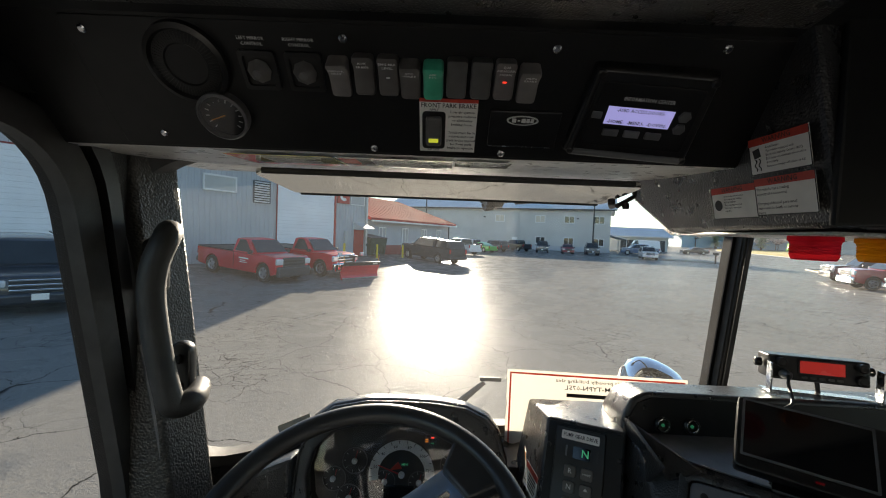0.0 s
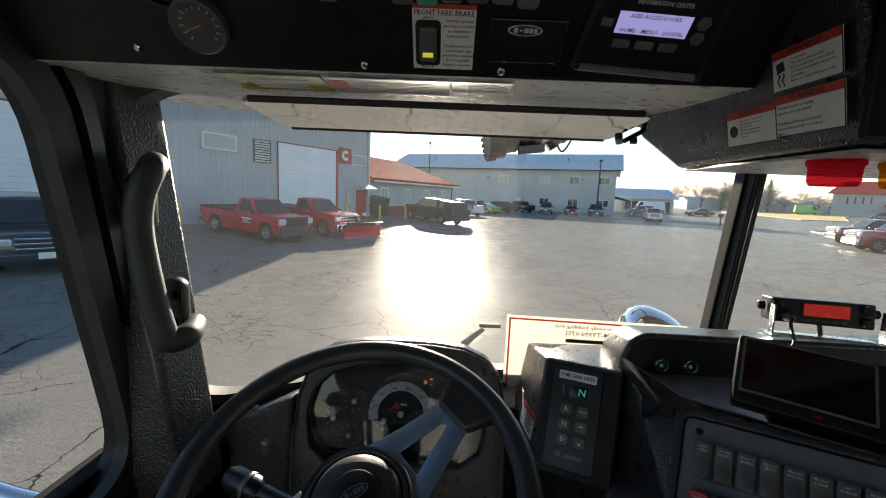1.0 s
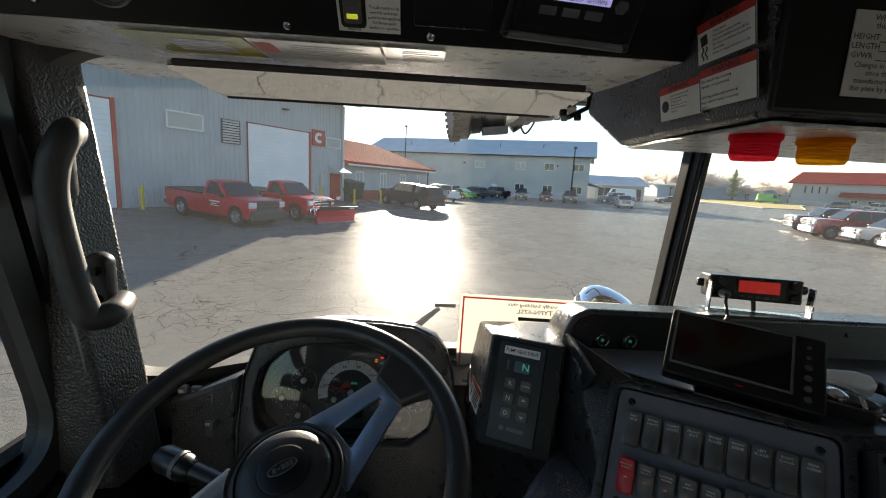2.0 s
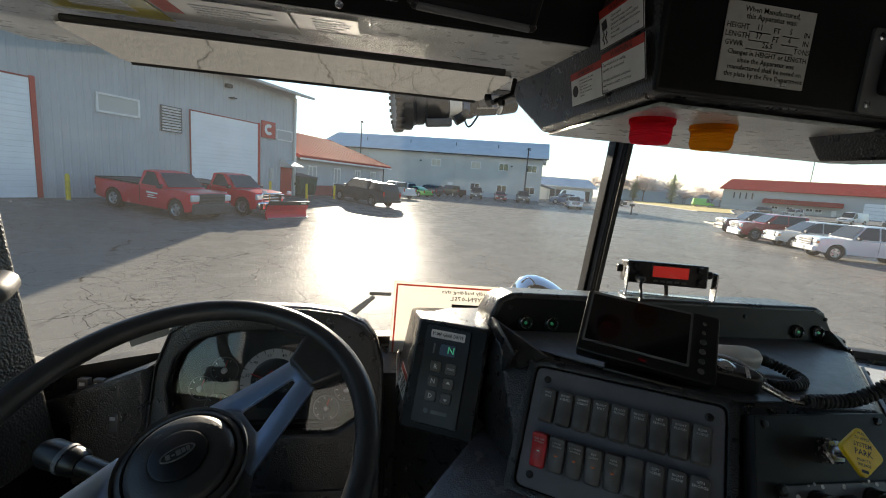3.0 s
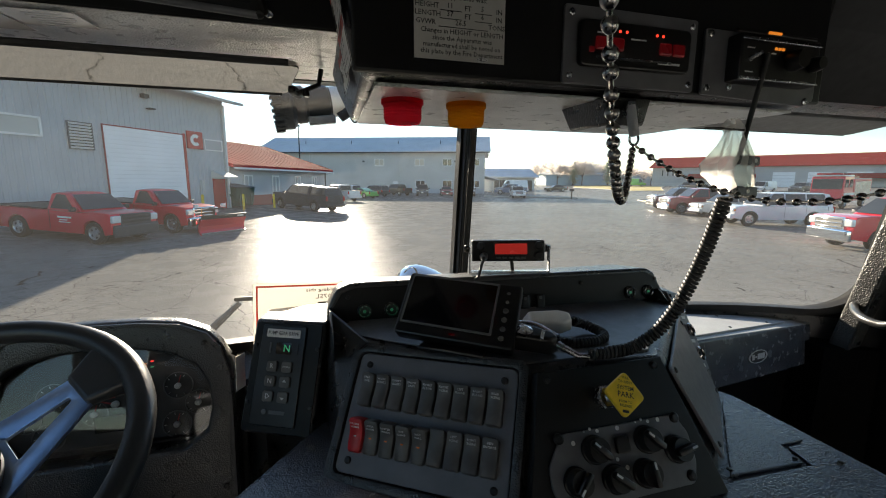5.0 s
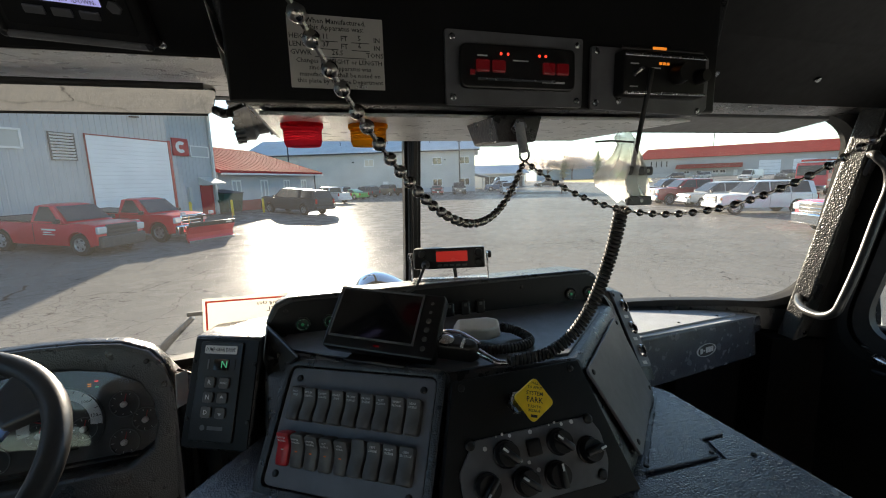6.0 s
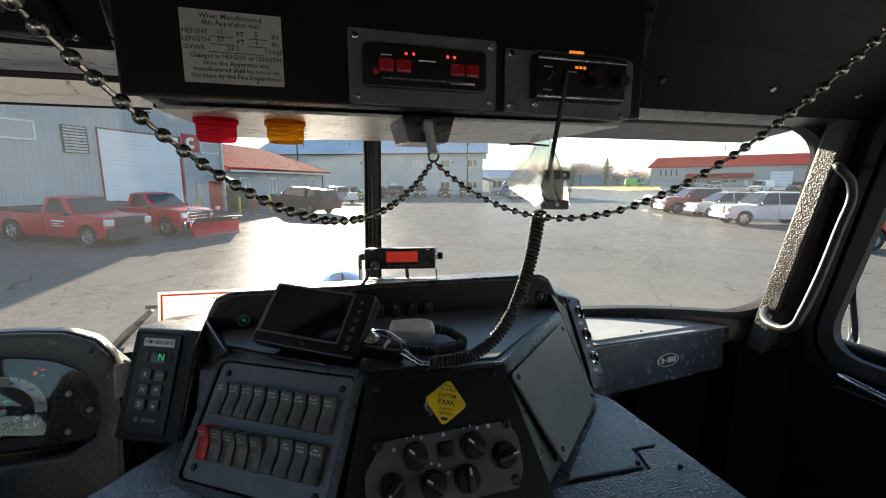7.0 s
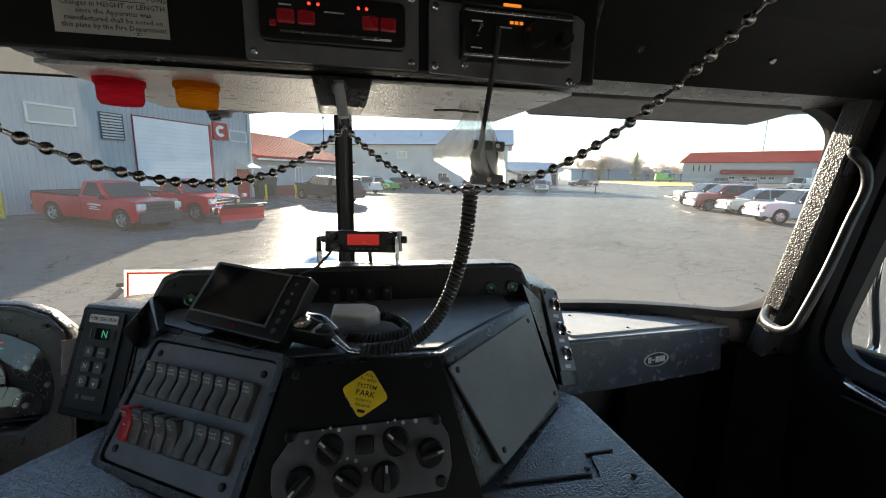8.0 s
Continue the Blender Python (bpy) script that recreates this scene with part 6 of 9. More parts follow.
# ---- centre overhead: warnings, plate, radios, lamps ----
def warning(o, w, h, head, body, pict):
    m = axes(o, (0, -1, 0), (-0.19, 0, 1)) @ T((0, 0, 0.009))
    s = thing("warning_sticker", "white warning sticker with a red header", "sticker", group="overhead warning stickers")
    part("sheet", box((w, h, 0.0006), m), M_WHITE, s, smooth=False)
    part("border", add_ring(bmesh.new(), rrect(w, h, 0.001), rrect(w - 0.002, h - 0.002, 0.001), lambda a, b, t, mm=m: mm @ Vector((a, b, t)), 0.0003, 0.0006), M_INK, s, smooth=False)
    hd = part("header", box((w - 0.001, h * 0.2, 0.0004), m @ T((0, h * 0.395, 0.0005))), M_REDLBL, s, smooth=False)
    part("heading", words("WARNING", h * 0.19, m @ T((0, h * 0.395, 0.0009))), M_INK, hd, smooth=False)
    x0 = -w * 0.47 + (w * 0.27 if pict else 0.0)
    part("text", text_lines(body, h * head, m @ T((x0, h * 0.2, 0.0006)), h * head * 1.2, "LEFT"), M_INK, s, smooth=False)
    if pict == "skid":
        part("picture", merge(box((w * 0.12, h * 0.24, 0.0004), m @ T((-w * 0.36, h * 0.08, 0.0006)) @ Matrix.Rotation(0.2, 4, "Z")),
                              *[tube([m @ Vector((-w * 0.39 + k * w * 0.07 + 0.0015 * math.sin(i * 1.3), -h * 0.08 - i * h * 0.045, 0.0006)) for i in range(8)], 0.0006, 5) for k in range(2)]), M_INK, s, smooth=False)
    elif pict:
        part("picture", lathe([(h * 0.17, 0), (h * 0.17, 0.0004)], 20, m @ T((-w * 0.34, -h * 0.06, 0.0005))), M_INK, s, smooth=False)


def overhead_stuff():
    warning((0.3525, 0.434, 2.599), 0.078, 0.040, 0.085, ["Crash hazard.", "This vehicle equipped with", "Electronic Stability Control (ESC).", "ESC does not eliminate the need to", "drive safely.", "Failure to comply will injure or kill."], "skid")
    warning((0.3605, 0.432, 2.555), 0.077, 0.041, 0.105, ["This vehicle has a seating", "capacity of 6 personnel.", "", "Carrying additional personnel", "may result in death or serious", "injury."], "")
    warning((0.3635, 0.511, 2.553), 0.079, 0.040, 0.075, ["Siren produces loud sounds", "that may damage hearing.", "Roll up windows.", "Wear hearing protection.", "Use only for emergency", "response."], "ear")
    # height plate
    m = axes((0.4585, 0.3755, 2.569), (1, 0, 0), (0, 0, 1))
    p = thing("height_plate", "pale plate with the truck's height, length and weight", "plate")
    part("sheet", box((0.092, 0.068, 0.001), m), M_TINPLATE, p, smooth=False)
    ln = [("When Manufactured,", 0, 0.0285, 0.0068), ("this Apparatus was:", 0, 0.0225, 0.0068), ("HEIGHT", -0.0335, 0.0135, 0.0066), ("11", -0.011, 0.0145, 0.0066), ("FT", 0.007, 0.0135, 0.0066), ("5", 0.022, 0.0145, 0.0066), ("IN", 0.0395, 0.0135, 0.0066),
          ("LENGTH", -0.0328, 0.0062, 0.0066), ("37", -0.011, 0.0072, 0.0066), ("FT", 0.007, 0.0062, 0.0066), ("6", 0.022, 0.0072, 0.0066), ("IN", 0.0395, 0.0062, 0.0066), ("GVWR", -0.035, -0.0012, 0.0066), ("26.5", 0.0, -0.0002, 0.0066), ("TONS", 0.037, -0.0012, 0.0066),
          ("Changes in HEIGHT or LENGTH", 0.002, -0.0085, 0.0062), ("since the Apparatus was", 0.002, -0.0148, 0.0062), ("manufactured shall be noted on", 0.002, -0.0211, 0.0062), ("this plate by the Fire Department", 0.002, -0.0272, 0.0062)]
    part("letters", merge(*[words(s, z, m @ T((x, y, 0.0009))) for s, x, y, z in ln]), M_INK, p, smooth=False)
    part("rules", merge(*[box((w, 0.0006, 0.0004), m @ T((x, y, 0.0007))) for w, x, y in ((0.022, -0.01, 0.0103), (0.018, 0.023, 0.0103), (0.022, -0.01, 0.003), (0.018, 0.023, 0.003), (0.05, 0.003, -0.0044))]), M_INK, p, smooth=False)
    oval_badge("badge", m @ T((0.022, -0.0318, 0.0006)), 0.012, 0.0035, p)
    # arrow-light controller
    a = thing("light_controller", "arrow light controller with red buttons in a steel bezel", "controller")
    A = axes((0.6565, 0.376, 2.561), (1, 0, 0), (0, 0, 1))
    part("bezel", prism(rrect(0.172, 0.078, 0.004), -0.002, 0.002, A, 0.0008), M_PLASTG, a)
    part("case", prism(rrect(0.142, 0.046, 0.008), 0.002, 0.010, A @ T((0, 0.001, 0)), 0.002), M_PLAST, a)
    for x in (-0.046, -0.027, 0.035, 0.053):
        part("button", box((0.016, 0.013, 0.003), A @ T((x, 0.001, 0.0112)), 0.002), M_REDBTN, a, "dim red button")
    part("button", box((0.006, 0.006, 0.002), A @ T((-0.058, -0.006, 0.011)), 0.001), M_REDBTN, a)
    for x in (-0.024, -0.0155, 0.0235, 0.0315):
        part("lamp", lathe([(0.0016, 0), (0.001, 0.0012)], 10, A @ T((x, 0.0145, 0.010))), M_LEDR, a)
    part("chrome_line", box((0.096, 0.0022, 0.0008), A @ T((-0.004, -0.0125, 0.0104))), M_STEEL, a, smooth=False)
    for wd, hh, bx, by in ((0.03, 0.0022, 0.042, -0.0135), (0.012, 0.0015, -0.046, 0.0115), (0.02, 0.0014, 0.0, 0.008)):
        part("bar", bars(1, wd, hh, 0.01, A @ T((bx, by, 0.0105))), M_PRINT, a, smooth=False)
    for x in (-0.078, 0.078):
        for y in (-0.031, 0.031):
            screw(a, A @ T((x, y, 0.002)), 0.0038, M_STEEL)
    # siren head in its bracket
    s = thing("siren_control", "black siren control head with knobs in a metal bracket", "siren control")
    B = axes((0.843, 0.374, 2.557), (1, 0, 0), (0, 0, 1))
    part("bracket", prism(round_poly([(-0.09, -0.036), (0.075, -0.042), (0.092, -0.034), (0.092, 0.03), (0.082, 0.036), (-0.09, 0.036)], 0.004), -0.002, 0.002, B, 0.0008), M_PLASTG, s)
    part("case", box((0.126, 0.052, 0.022), B @ T((0.006, 0.004, 0.008)), 0.003), M_PLAST, s)
    for y in (0.024, -0.019):
        part("rail", box((0.124, 0.003, 0.002), B @ T((0.006, y, 0.0195)), 0.0006), M_STEEL, s)
    part("dial", lathe([(0.012, 0.019), (0.0125, 0.024), (0.010, 0.034), (0.0, 0.034)], 20, B @ T((0.022, 0.004, 0)), False), M_PLAST, s)
    part("dial", lathe([(0.009, 0.019), (0.009, 0.024), (0.007, 0.032), (0.0, 0.032)], 20, B @ T((0.056, 0.002, 0)), False), M_PLAST, s)
    part("toggle", tube([B @ Vector((-0.042, 0.002, 0.019)), B @ Vector((-0.041, 0.006, 0.032))], [0.003, 0.0022], 8), M_STEEL, s)
    for x in (-0.004, 0.0015, 0.007):
        part("lamp", box((0.0036, 0.0028, 0.001), B @ T((x, 0.0155, 0.0195))), M_LEDO, s, smooth=False)
    part("print", merge(bars(1, 0.012, 0.0014, 0.01, B @ T((-0.042, 0.014, 0.0194))), bars(1, 0.012, 0.0014, 0.01, B @ T((-0.042, -0.012, 0.0194))), bars(1, 0.014, 0.0014, 0.01, B @ T((-0.01, 0.01, 0.0194)))), M_PRINT, s, smooth=False)
    part("top_bar", box((0.126, 0.004, 0.004), B @ T((0.006, 0.0335, 0.012)), 0.001), M_PLAST, s)
    part("top_lamp", box((0.02, 0.003, 0.002), B @ T((-0.002, 0.034, 0.0145)), 0.0006), M_LEDO, s)
    for x, y in ((-0.083, 0.03), (-0.083, -0.029), (0.076, -0.036), (-0.05, -0.026)):
        screw(s, B @ T((x, y, 0.002)), 0.0042, M_STEEL)
    # lamps under the console
    for x, mm, nm in ((0.418, M_LENSR, "red"), (0.4965, M_LENSA, "amber")):
        l = thing("warning_lamp", nm + " ribbed warning lamp under the overhead console", "warning lamp", T((x, 0.467, 2.512)), "overhead warning lamps")
        part("base", lathe([(0.0245, 0.0), (0.0245, -0.005), (0.0228, -0.006)], 36), mm, l)
        prof = [(0.0228, -0.006)]
        for k in range(5):
            prof += [(0.0224, -0.008 - k * 0.003), (0.0216, -0.0095 - k * 0.003)]
        prof += [(0.0212, -0.0235), (0.0195, -0.0265), (0.0185, -0.0255), (0.0, -0.0255)]
        part("lens", lathe(prof, 40, caps=False), mm, l, nm + " plastic lens")
        part("bulb_holder", lathe([(0.005, -0.003), (0.005, -0.011), (0.003, -0.014)], 14), M_STEEL, l)
    # chain bracket
    b = thing("chain_bracket", "black angled bracket with a bolt and spring sleeve", "bracket")
    part("bracket_body", soften(loft([Vector((x, y, 2.514)) for x, y in ((0.630, 0.383), (0.695, 0.383), (0.69, 0.47), (0.628, 0.47))], [Vector((x, y, 2.483)) for x, y in ((0.638, 0.383), (0.686, 0.383), (0.682, 0.455), (0.634, 0.455))]), 0.003), M_TEX, b)
    part("hex_head", lathe([(0.009, 0), (0.009, 0.008)], 6, axes((0.659, 0.378, 2.500), (1, 0, 0), (0, 0, 1)) @ T((0, 0, -0.002))), M_STEEL, b, smooth=False)
    part("sleeve", tube([(0.6585, 0.374, 2.503), (0.6625, 0.369, 2.470)], 0.0056, 14), M_LID, b)
    part("ring", tube([(0.664 + 0.006 * math.cos(t * math.pi / 8), 0.371, 2.467 + 0.007 * math.sin(t * math.pi / 8)) for t in range(16)], 0.0014, 6, True), M_STEEL, b)


def bead_chain(end, sag, label):
    a, b = Vector((0.6635, 0.371, 2.461)), Vector(end)
    pts = [a.lerp(b, k / 240) - Vector((0, 0, 4 * sag * (k / 240) * (1 - k / 240))) for k in range(241)]
    c = thing("bead_chain", label, "chain", group="bead chains")
    part("wire", tube(pts[::3], 0.0013, 6), M_BEAD, c)
    me = mesh_of("bead", lathe([(0.0008, -0.0039), (0.0023, -0.0031), (0.0034, -0.0016), (0.0038, 0), (0.0034, 0.0016), (0.0023, 0.0031), (0.0008, 0.0039)], 14), M_BEAD, True)
    gone, nxt = 0.0, 0.010
    for p, q in zip(pts, pts[1:]):
        gone += (q - p).length
        if gone >= nxt:
            nxt += 0.0118
            ob = new("bead", me)
            ob.parent = c
            ob.matrix_basis = Matrix.Translation(q) @ (q - p).to_track_quat("Z", "Y").to_matrix().to_4x4()


def coil(pts, r, wire, pitch, per=10):
    """A coiled cord along a smooth path."""
    P = smooth_path(pts, 30)
    out, ang = [], 0.0
    up = Vector((0.2, 0.5, 0.8))
    for p, q in zip(P, P[1:]):
        d = (q - p)
        ln = d.length
        d.normalize()
        s = d.cross(up).normalized()
        w = s.cross(d)
        n = max(1, int(ln / pitch * per + 0.5))
        for k in range(n):
            ang += 2 * math.pi * (ln / pitch) / n
            out.append(p.lerp(q, k / n) + (s * math.cos(ang) + w * math.sin(ang)) * r)
    return tube(out, wire, 6)


def cords_and_mics():
    m = thing("hand_microphone", "black hand microphone lying on the console with a coiled cord", "microphone")
    B = axes((0.612, 0.490, 2.190), (0.80, -0.55, -0.1), (0.5, 0.75, 0.25))
    part("body", soften(loft([B @ Vector((x, y, -0.014)) for x, y in ((-0.032, -0.020), (0.030, -0.013), (0.040, 0.0), (0.030, 0.013), (-0.032, 0.022), (-0.042, 0.0))],
                             [B @ Vector((x, y, 0.014)) for x, y in ((-0.028, -0.017), (0.028, -0.010), (0.036, 0.0), (0.028, 0.011), (-0.028, 0.019), (-0.037, 0.0))]), 0.005, 3), M_PLAST, m)
    part("talk_bar", tube(smooth_path([B @ Vector((-0.03, 0.024, 0.004)), B @ Vector((0.0, 0.023, 0.008)), B @ Vector((0.035, 0.008, 0.006))]), 0.0055, 10), M_STEEL, m, "bright worn talk bar")
    part("dial", lathe([(0.012, 0), (0.012, 0.004), (0.007, 0.006)], 20, B @ T((-0.012, -0.006, 0.014))), M_STEEL, m)
    part("clip", box((0.005, 0.02, 0.003), B @ T((0.014, -0.006, 0.0155))), M_STEEL, m)
    part("strain_relief", tube([B @ Vector((0.036, 0.0, 0.0)), (0.662, 0.447, 2.176), (0.676, 0.44, 2.176)], [0.006, 0.0042, 0.0035], 10), M_STEEL, m)
    part("coiled_cord", coil([(0.676, 0.438, 2.180), (0.70, 0.434, 2.182), (0.735, 0.425, 2.190), (0.768, 0.412, 2.221), (0.790, 0.40, 2.27), (0.802, 0.385, 2.335), (0.803, 0.368, 2.40)], 0.0068, 0.0027, 0.0058), M_RUB, m, "black coiled cord")
    g = thing("hand_microphone", "pale grey hand microphone lying on the console deck", "microphone")
    C = axes((0.668, 0.548, 2.192), (0.95, -0.2, 0.0), (0.1, 0.8, 0.5))
    part("body", soften(loft([C @ Vector((x, y, -0.012)) for x, y in ((-0.038, -0.016), (0.024, -0.018), (0.044, -0.01), (0.044, 0.01), (0.024, 0.018), (-0.036, 0.016))],
                             [C @ Vector((x, y, 0.014)) for x, y in ((-0.030, -0.012), (0.020, -0.015), (0.038, -0.008), (0.038, 0.008), (0.020, 0.014), (-0.030, 0.012))]), 0.004, 3), M_WHITE, g, "pale grey case")
    part("coiled_cord", coil([C @ Vector((0.045, 0, 0)), (0.735, 0.54, 2.184), (0.748, 0.51, 2.178), (0.73, 0.49, 2.176), (0.69, 0.487, 2.176), (0.655, 0.50, 2.176)], 0.0062, 0.0024, 0.0056), M_RUB, g)
    h = thing("hanging_microphone_clip", "steel microphone clip in a clear plastic bag on a black cord", "microphone clip")
    part("cord", tube(smooth_path([(0.824, 0.352, 2.566), (0.823, 0.354, 2.548), (0.819, 0.358, 2.51), (0.814, 0.361, 2.47), (0.811, 0.364, 2.44)]), 0.0029, 10), M_RUB, h)
    K3 = axes((0.815, 0.360, 2.4265), (1, 0.05, -0.03), (0, 0.05, 1))
    part("clip_plate", box((0.033, 0.042, 0.004), K3, 0.002), M_STEEL, h)
    part("upper_lug", box((0.038, 0.011, 0.007), K3 @ T((0.003, 0.0185, 0.003)), 0.002), M_PLASTG, h)
    part("lower_lug", box((0.038, 0.012, 0.007), K3 @ T((0.003, -0.0185, 0.003)), 0.002), M_PLASTG, h)
    for x, y in ((-0.005, 0.0185), (0.013, 0.0185), (0.004, -0.0185)):
        part("hole", lathe([(0.0025, 0), (0.0025, 0.0006)], 12, K3 @ T((x, y, 0.0066))), M_WHITE, h, smooth=False)
    bm = bmesh.new()
    rnd = random.Random(5)
    rings = []
    for j, (z, rx, ry, cx) in enumerate(((2.489, 0.010, 0.006, 0.800), (2.482, 0.0135, 0.009, 0.801), (2.475, 0.0115, 0.007, 0.804), (2.463, 0.0185, 0.010, 0.8045), (2.446, 0.026, 0.013, 0.8035), (2.430, 0.037, 0.014, 0.797), (2.417, 0.0375, 0.013, 0.801), (2.404, 0.026, 0.010, 0.815))):
        rings.append([bm.verts.new((cx + rx * math.cos(i * math.pi / 12) * (1 + 0.10 * math.sin(i * 2.1 + j * 0.4) + 0.08 * rnd.random()), 0.366 + ry * math.sin(i * math.pi / 12) * (1 + 0.4 * math.sin(i * 3.3 + j * 0.3)), z + 0.005 * rnd.random() + 0.008 * (math.cos(i * math.pi / 12) < -0.6) * (j > 3))) for i in range(24)])
    for p, q in zip(rings, rings[1:]):
        for i in range(24):
            bm.faces.new((p[i], p[(i + 1) % 24], q[(i + 1) % 24], q[i]))
    bmesh.ops.recalc_face_normals(bm, faces=bm.faces)
    part("bag", bm, M_BAG, h, "crumpled clear plastic bag").visible_shadow = False
    part("bag_tie", tube([(0.758, 0.366, 2.4815), (0.78, 0.366, 2.4825), (0.806, 0.356, 2.480)], 0.0012, 6), M_RUB, h)


def monitor():
    m = thing("monitor", "black backup monitor tilted on a stand, screen off", "monitor")
    S = axes((0.5145, 0.5455, 2.228), (0.149, -0.098, -0.009), (0.043, 0.053, 0.075))
    part("case", prism(rrect(0.182, 0.104, 0.006), -0.026, 0.0, S, 0.003), M_PLAST, m)
    part("screen", box((0.136, 0.078, 0.001), S @ T((-0.014, 0.007, 0.0006))), M_SCREEN, m, "dark glossy screen", smooth=False)
    part("screen_frame", add_ring(bmesh.new(), rrect(0.142, 0.084, 0.002, cx=-0.014, cy=0.007), rrect(0.136, 0.078, 0.001, cx=-0.014, cy=0.007), lambda a, b, t: S @ Vector((a, b, t)), 0, 0.0018), M_PLASTG, m)
    for i in range(6):
        part("button", lathe([(0.0042 if i > 1 else 0.0025, 0), (0.0036 if i > 1 else 0.002, 0.0022)], 14, S @ T((0.072, 0.036 - i * 0.0145, 0))), M_ROCK, m)
    part("logo_bar", box((0.009, 0.003, 0.0006), S @ T((0.0, -0.0425, 0.0004))), M_REDBTN, m, "small red mark", smooth=False)
    part("stand", soften(loft([Vector((x, y, 2.171)) for x, y in ((0.46, 0.56), (0.55, 0.50), (0.58, 0.55), (0.50, 0.61))], [S @ Vector((x, y, -0.022)) for x, y in ((-0.02, -0.03), (0.02, -0.03), (0.02, 0.01), (-0.02, 0.01))]), 0.003), M_PLAST, m)
    part("stand_foot", box((0.10, 0.05, 0.005), axes((0.505, 0.53, 2.1745), (0.8, -0.6, 0), (0.6, 0.8, 0)), 0.002), M_PLAST, m)


def mobile_radio():
    r = thing("mobile_radio", "black two-way radio head on a bracket, red display lit", "two-way radio")
    R = axes((0.687, 0.742, 2.2775), (0.94, -0.33, 0.02), (0, 0.12, 1))
    part("case", prism(rrect(0.150, 0.044, 0.004), -0.05, 0.0, R, 0.003), M_PLAST, r)
    part("display", box((0.066, 0.022, 0.001), R @ T((0.006, 0.004, 0.0006))), M_REDSCR, r, "lit red display", smooth=False)
    part("display_frame", add_ring(bmesh.new(), rrect(0.072, 0.028, 0.002, cx=0.006, cy=0.004), rrect(0.066, 0.022, 0.001, cx=0.006, cy=0.004), lambda a, b, t: R @ Vector((a, b, t)), 0, 0.002), M_INK, r)
    for x, y in ((-0.056, 0.010), (0.062, 0.011), (0.062, -0.010)):
        part("knob", lathe([(0.0085, 0), (0.008, 0.008), (0.006, 0.010), (0, 0.010)], 18, R @ T((x, y, 0)), False), M_PLAST, r)
    part("microphone_plug", lathe([(0.009, 0), (0.008, 0.014), (0.005, 0.02)], 16, R @ T((-0.05, -0.012, 0))), M_PLASTG, r)
    for i in range(5):
        part("button", box((0.009, 0.004, 0.002), R @ T((-0.02 + i * 0.013, -0.0145, 0.001)), 0.0008), M_ROCK, r)
    part("cable", tube(smooth_path([R @ Vector((-0.05, -0.012, 0.02)), R @ Vector((-0.055, -0.025, 0.03)), (0.60, 0.69, 2.236), (0.575, 0.68, 2.226), (0.55, 0.66, 2.20)]), 0.0028, 8), M_RUB, r, "black cable")
    part("rear_cable", tube(smooth_path([R @ Vector((0.01, -0.02, -0.03)), R @ Vector((0.012, -0.045, -0.03)), R @ Vector((0.01, -0.07, -0.03))]), 0.004, 8), M_RUB, r)
    for sx in (-1, 1):
        x = sx * 0.079
        part("bracket_leg", prism(round_poly([(-0.03, 0.01), (-0.012, 0.012), (-0.004, -0.03), (-0.008, -0.045), (-0.022, -0.045), (-0.028, -0.02)], 0.002), x - 0.0012, x + 0.0012, R @ axes((0, 0, 0), (0, 0, 1), (0, 1, 0)) @ pose(0, 0, 0, 0, 180)), M_STEEL, r, "bare metal bracket leg")
        part("thumb_screw", lathe([(0.008, 0), (0.008, 0.009), (0.006, 0.011)], 14, R @ T((x, 0.004, -0.022)) @ pose(0, 0, 0, 0, 90 * sx)), M_PLAST, r)
    part("bracket_base", box((0.16, 0.002, 0.03), R @ T((0, -0.0435, -0.015))), M_STEEL, r, smooth=False)


def windshield_sign():
    s = thing("paper_sign", "cream paper sign with a red border leaning on the windshield", "paper sign")
    m = axes((0.372, 0.942, 2.05), (1, 0.0, -0.028), (0, 0.16, 1))
    w, h = 0.424, 0.268
    part("sheet", box((w, h, 0.0006), m), M_CREAM, s, smooth=False)
    part("border", add_ring(bmesh.new(), rrect(w - 0.012, h - 0.012, 0.001), rrect(w - 0.020, h - 0.020, 0.001), lambda a, b, t: m @ Vector((a, b, t)), 0.0003, 0.0008), M_REDPAPER, s, smooth=False)
    part("letters", merge(words("is proudly building this", 0.0115, m @ T((-0.024, 0.115, 0.0008)), width=0.148, mirror=True), words("AERM-TYPN-075L", 0.0145, m @ T((-0.007, 0.099, 0.0008)), width=0.14, mirror=True)), M_INK, s, smooth=False)
    part("print", merge(bars(1, 0.036, 0.007, 0.02, m @ T((0.073, 0.115, 0.0008)), 0), bars(1, 0.13, 0.0085, 0.02, m @ T((-0.007, 0.0825, 0.0008)), 0)), M_INK, s, smooth=False)
    part("orange_mark", box((0.02, 0.06, 0.0004), m @ T((-0.155, -0.0, 0.0006))), M_ORLBL, s, smooth=False)
    d = thing("dash_card", "small pale card tucked at the foot of the windshield", "card")
    part("sheet", box((0.06, 0.026, 0.001), axes((-0.272, 0.79, 2.117), (0.8, 0.52, 0.2), (-0.1, -0.1, 0.9))), M_CONC, d, smooth=False)


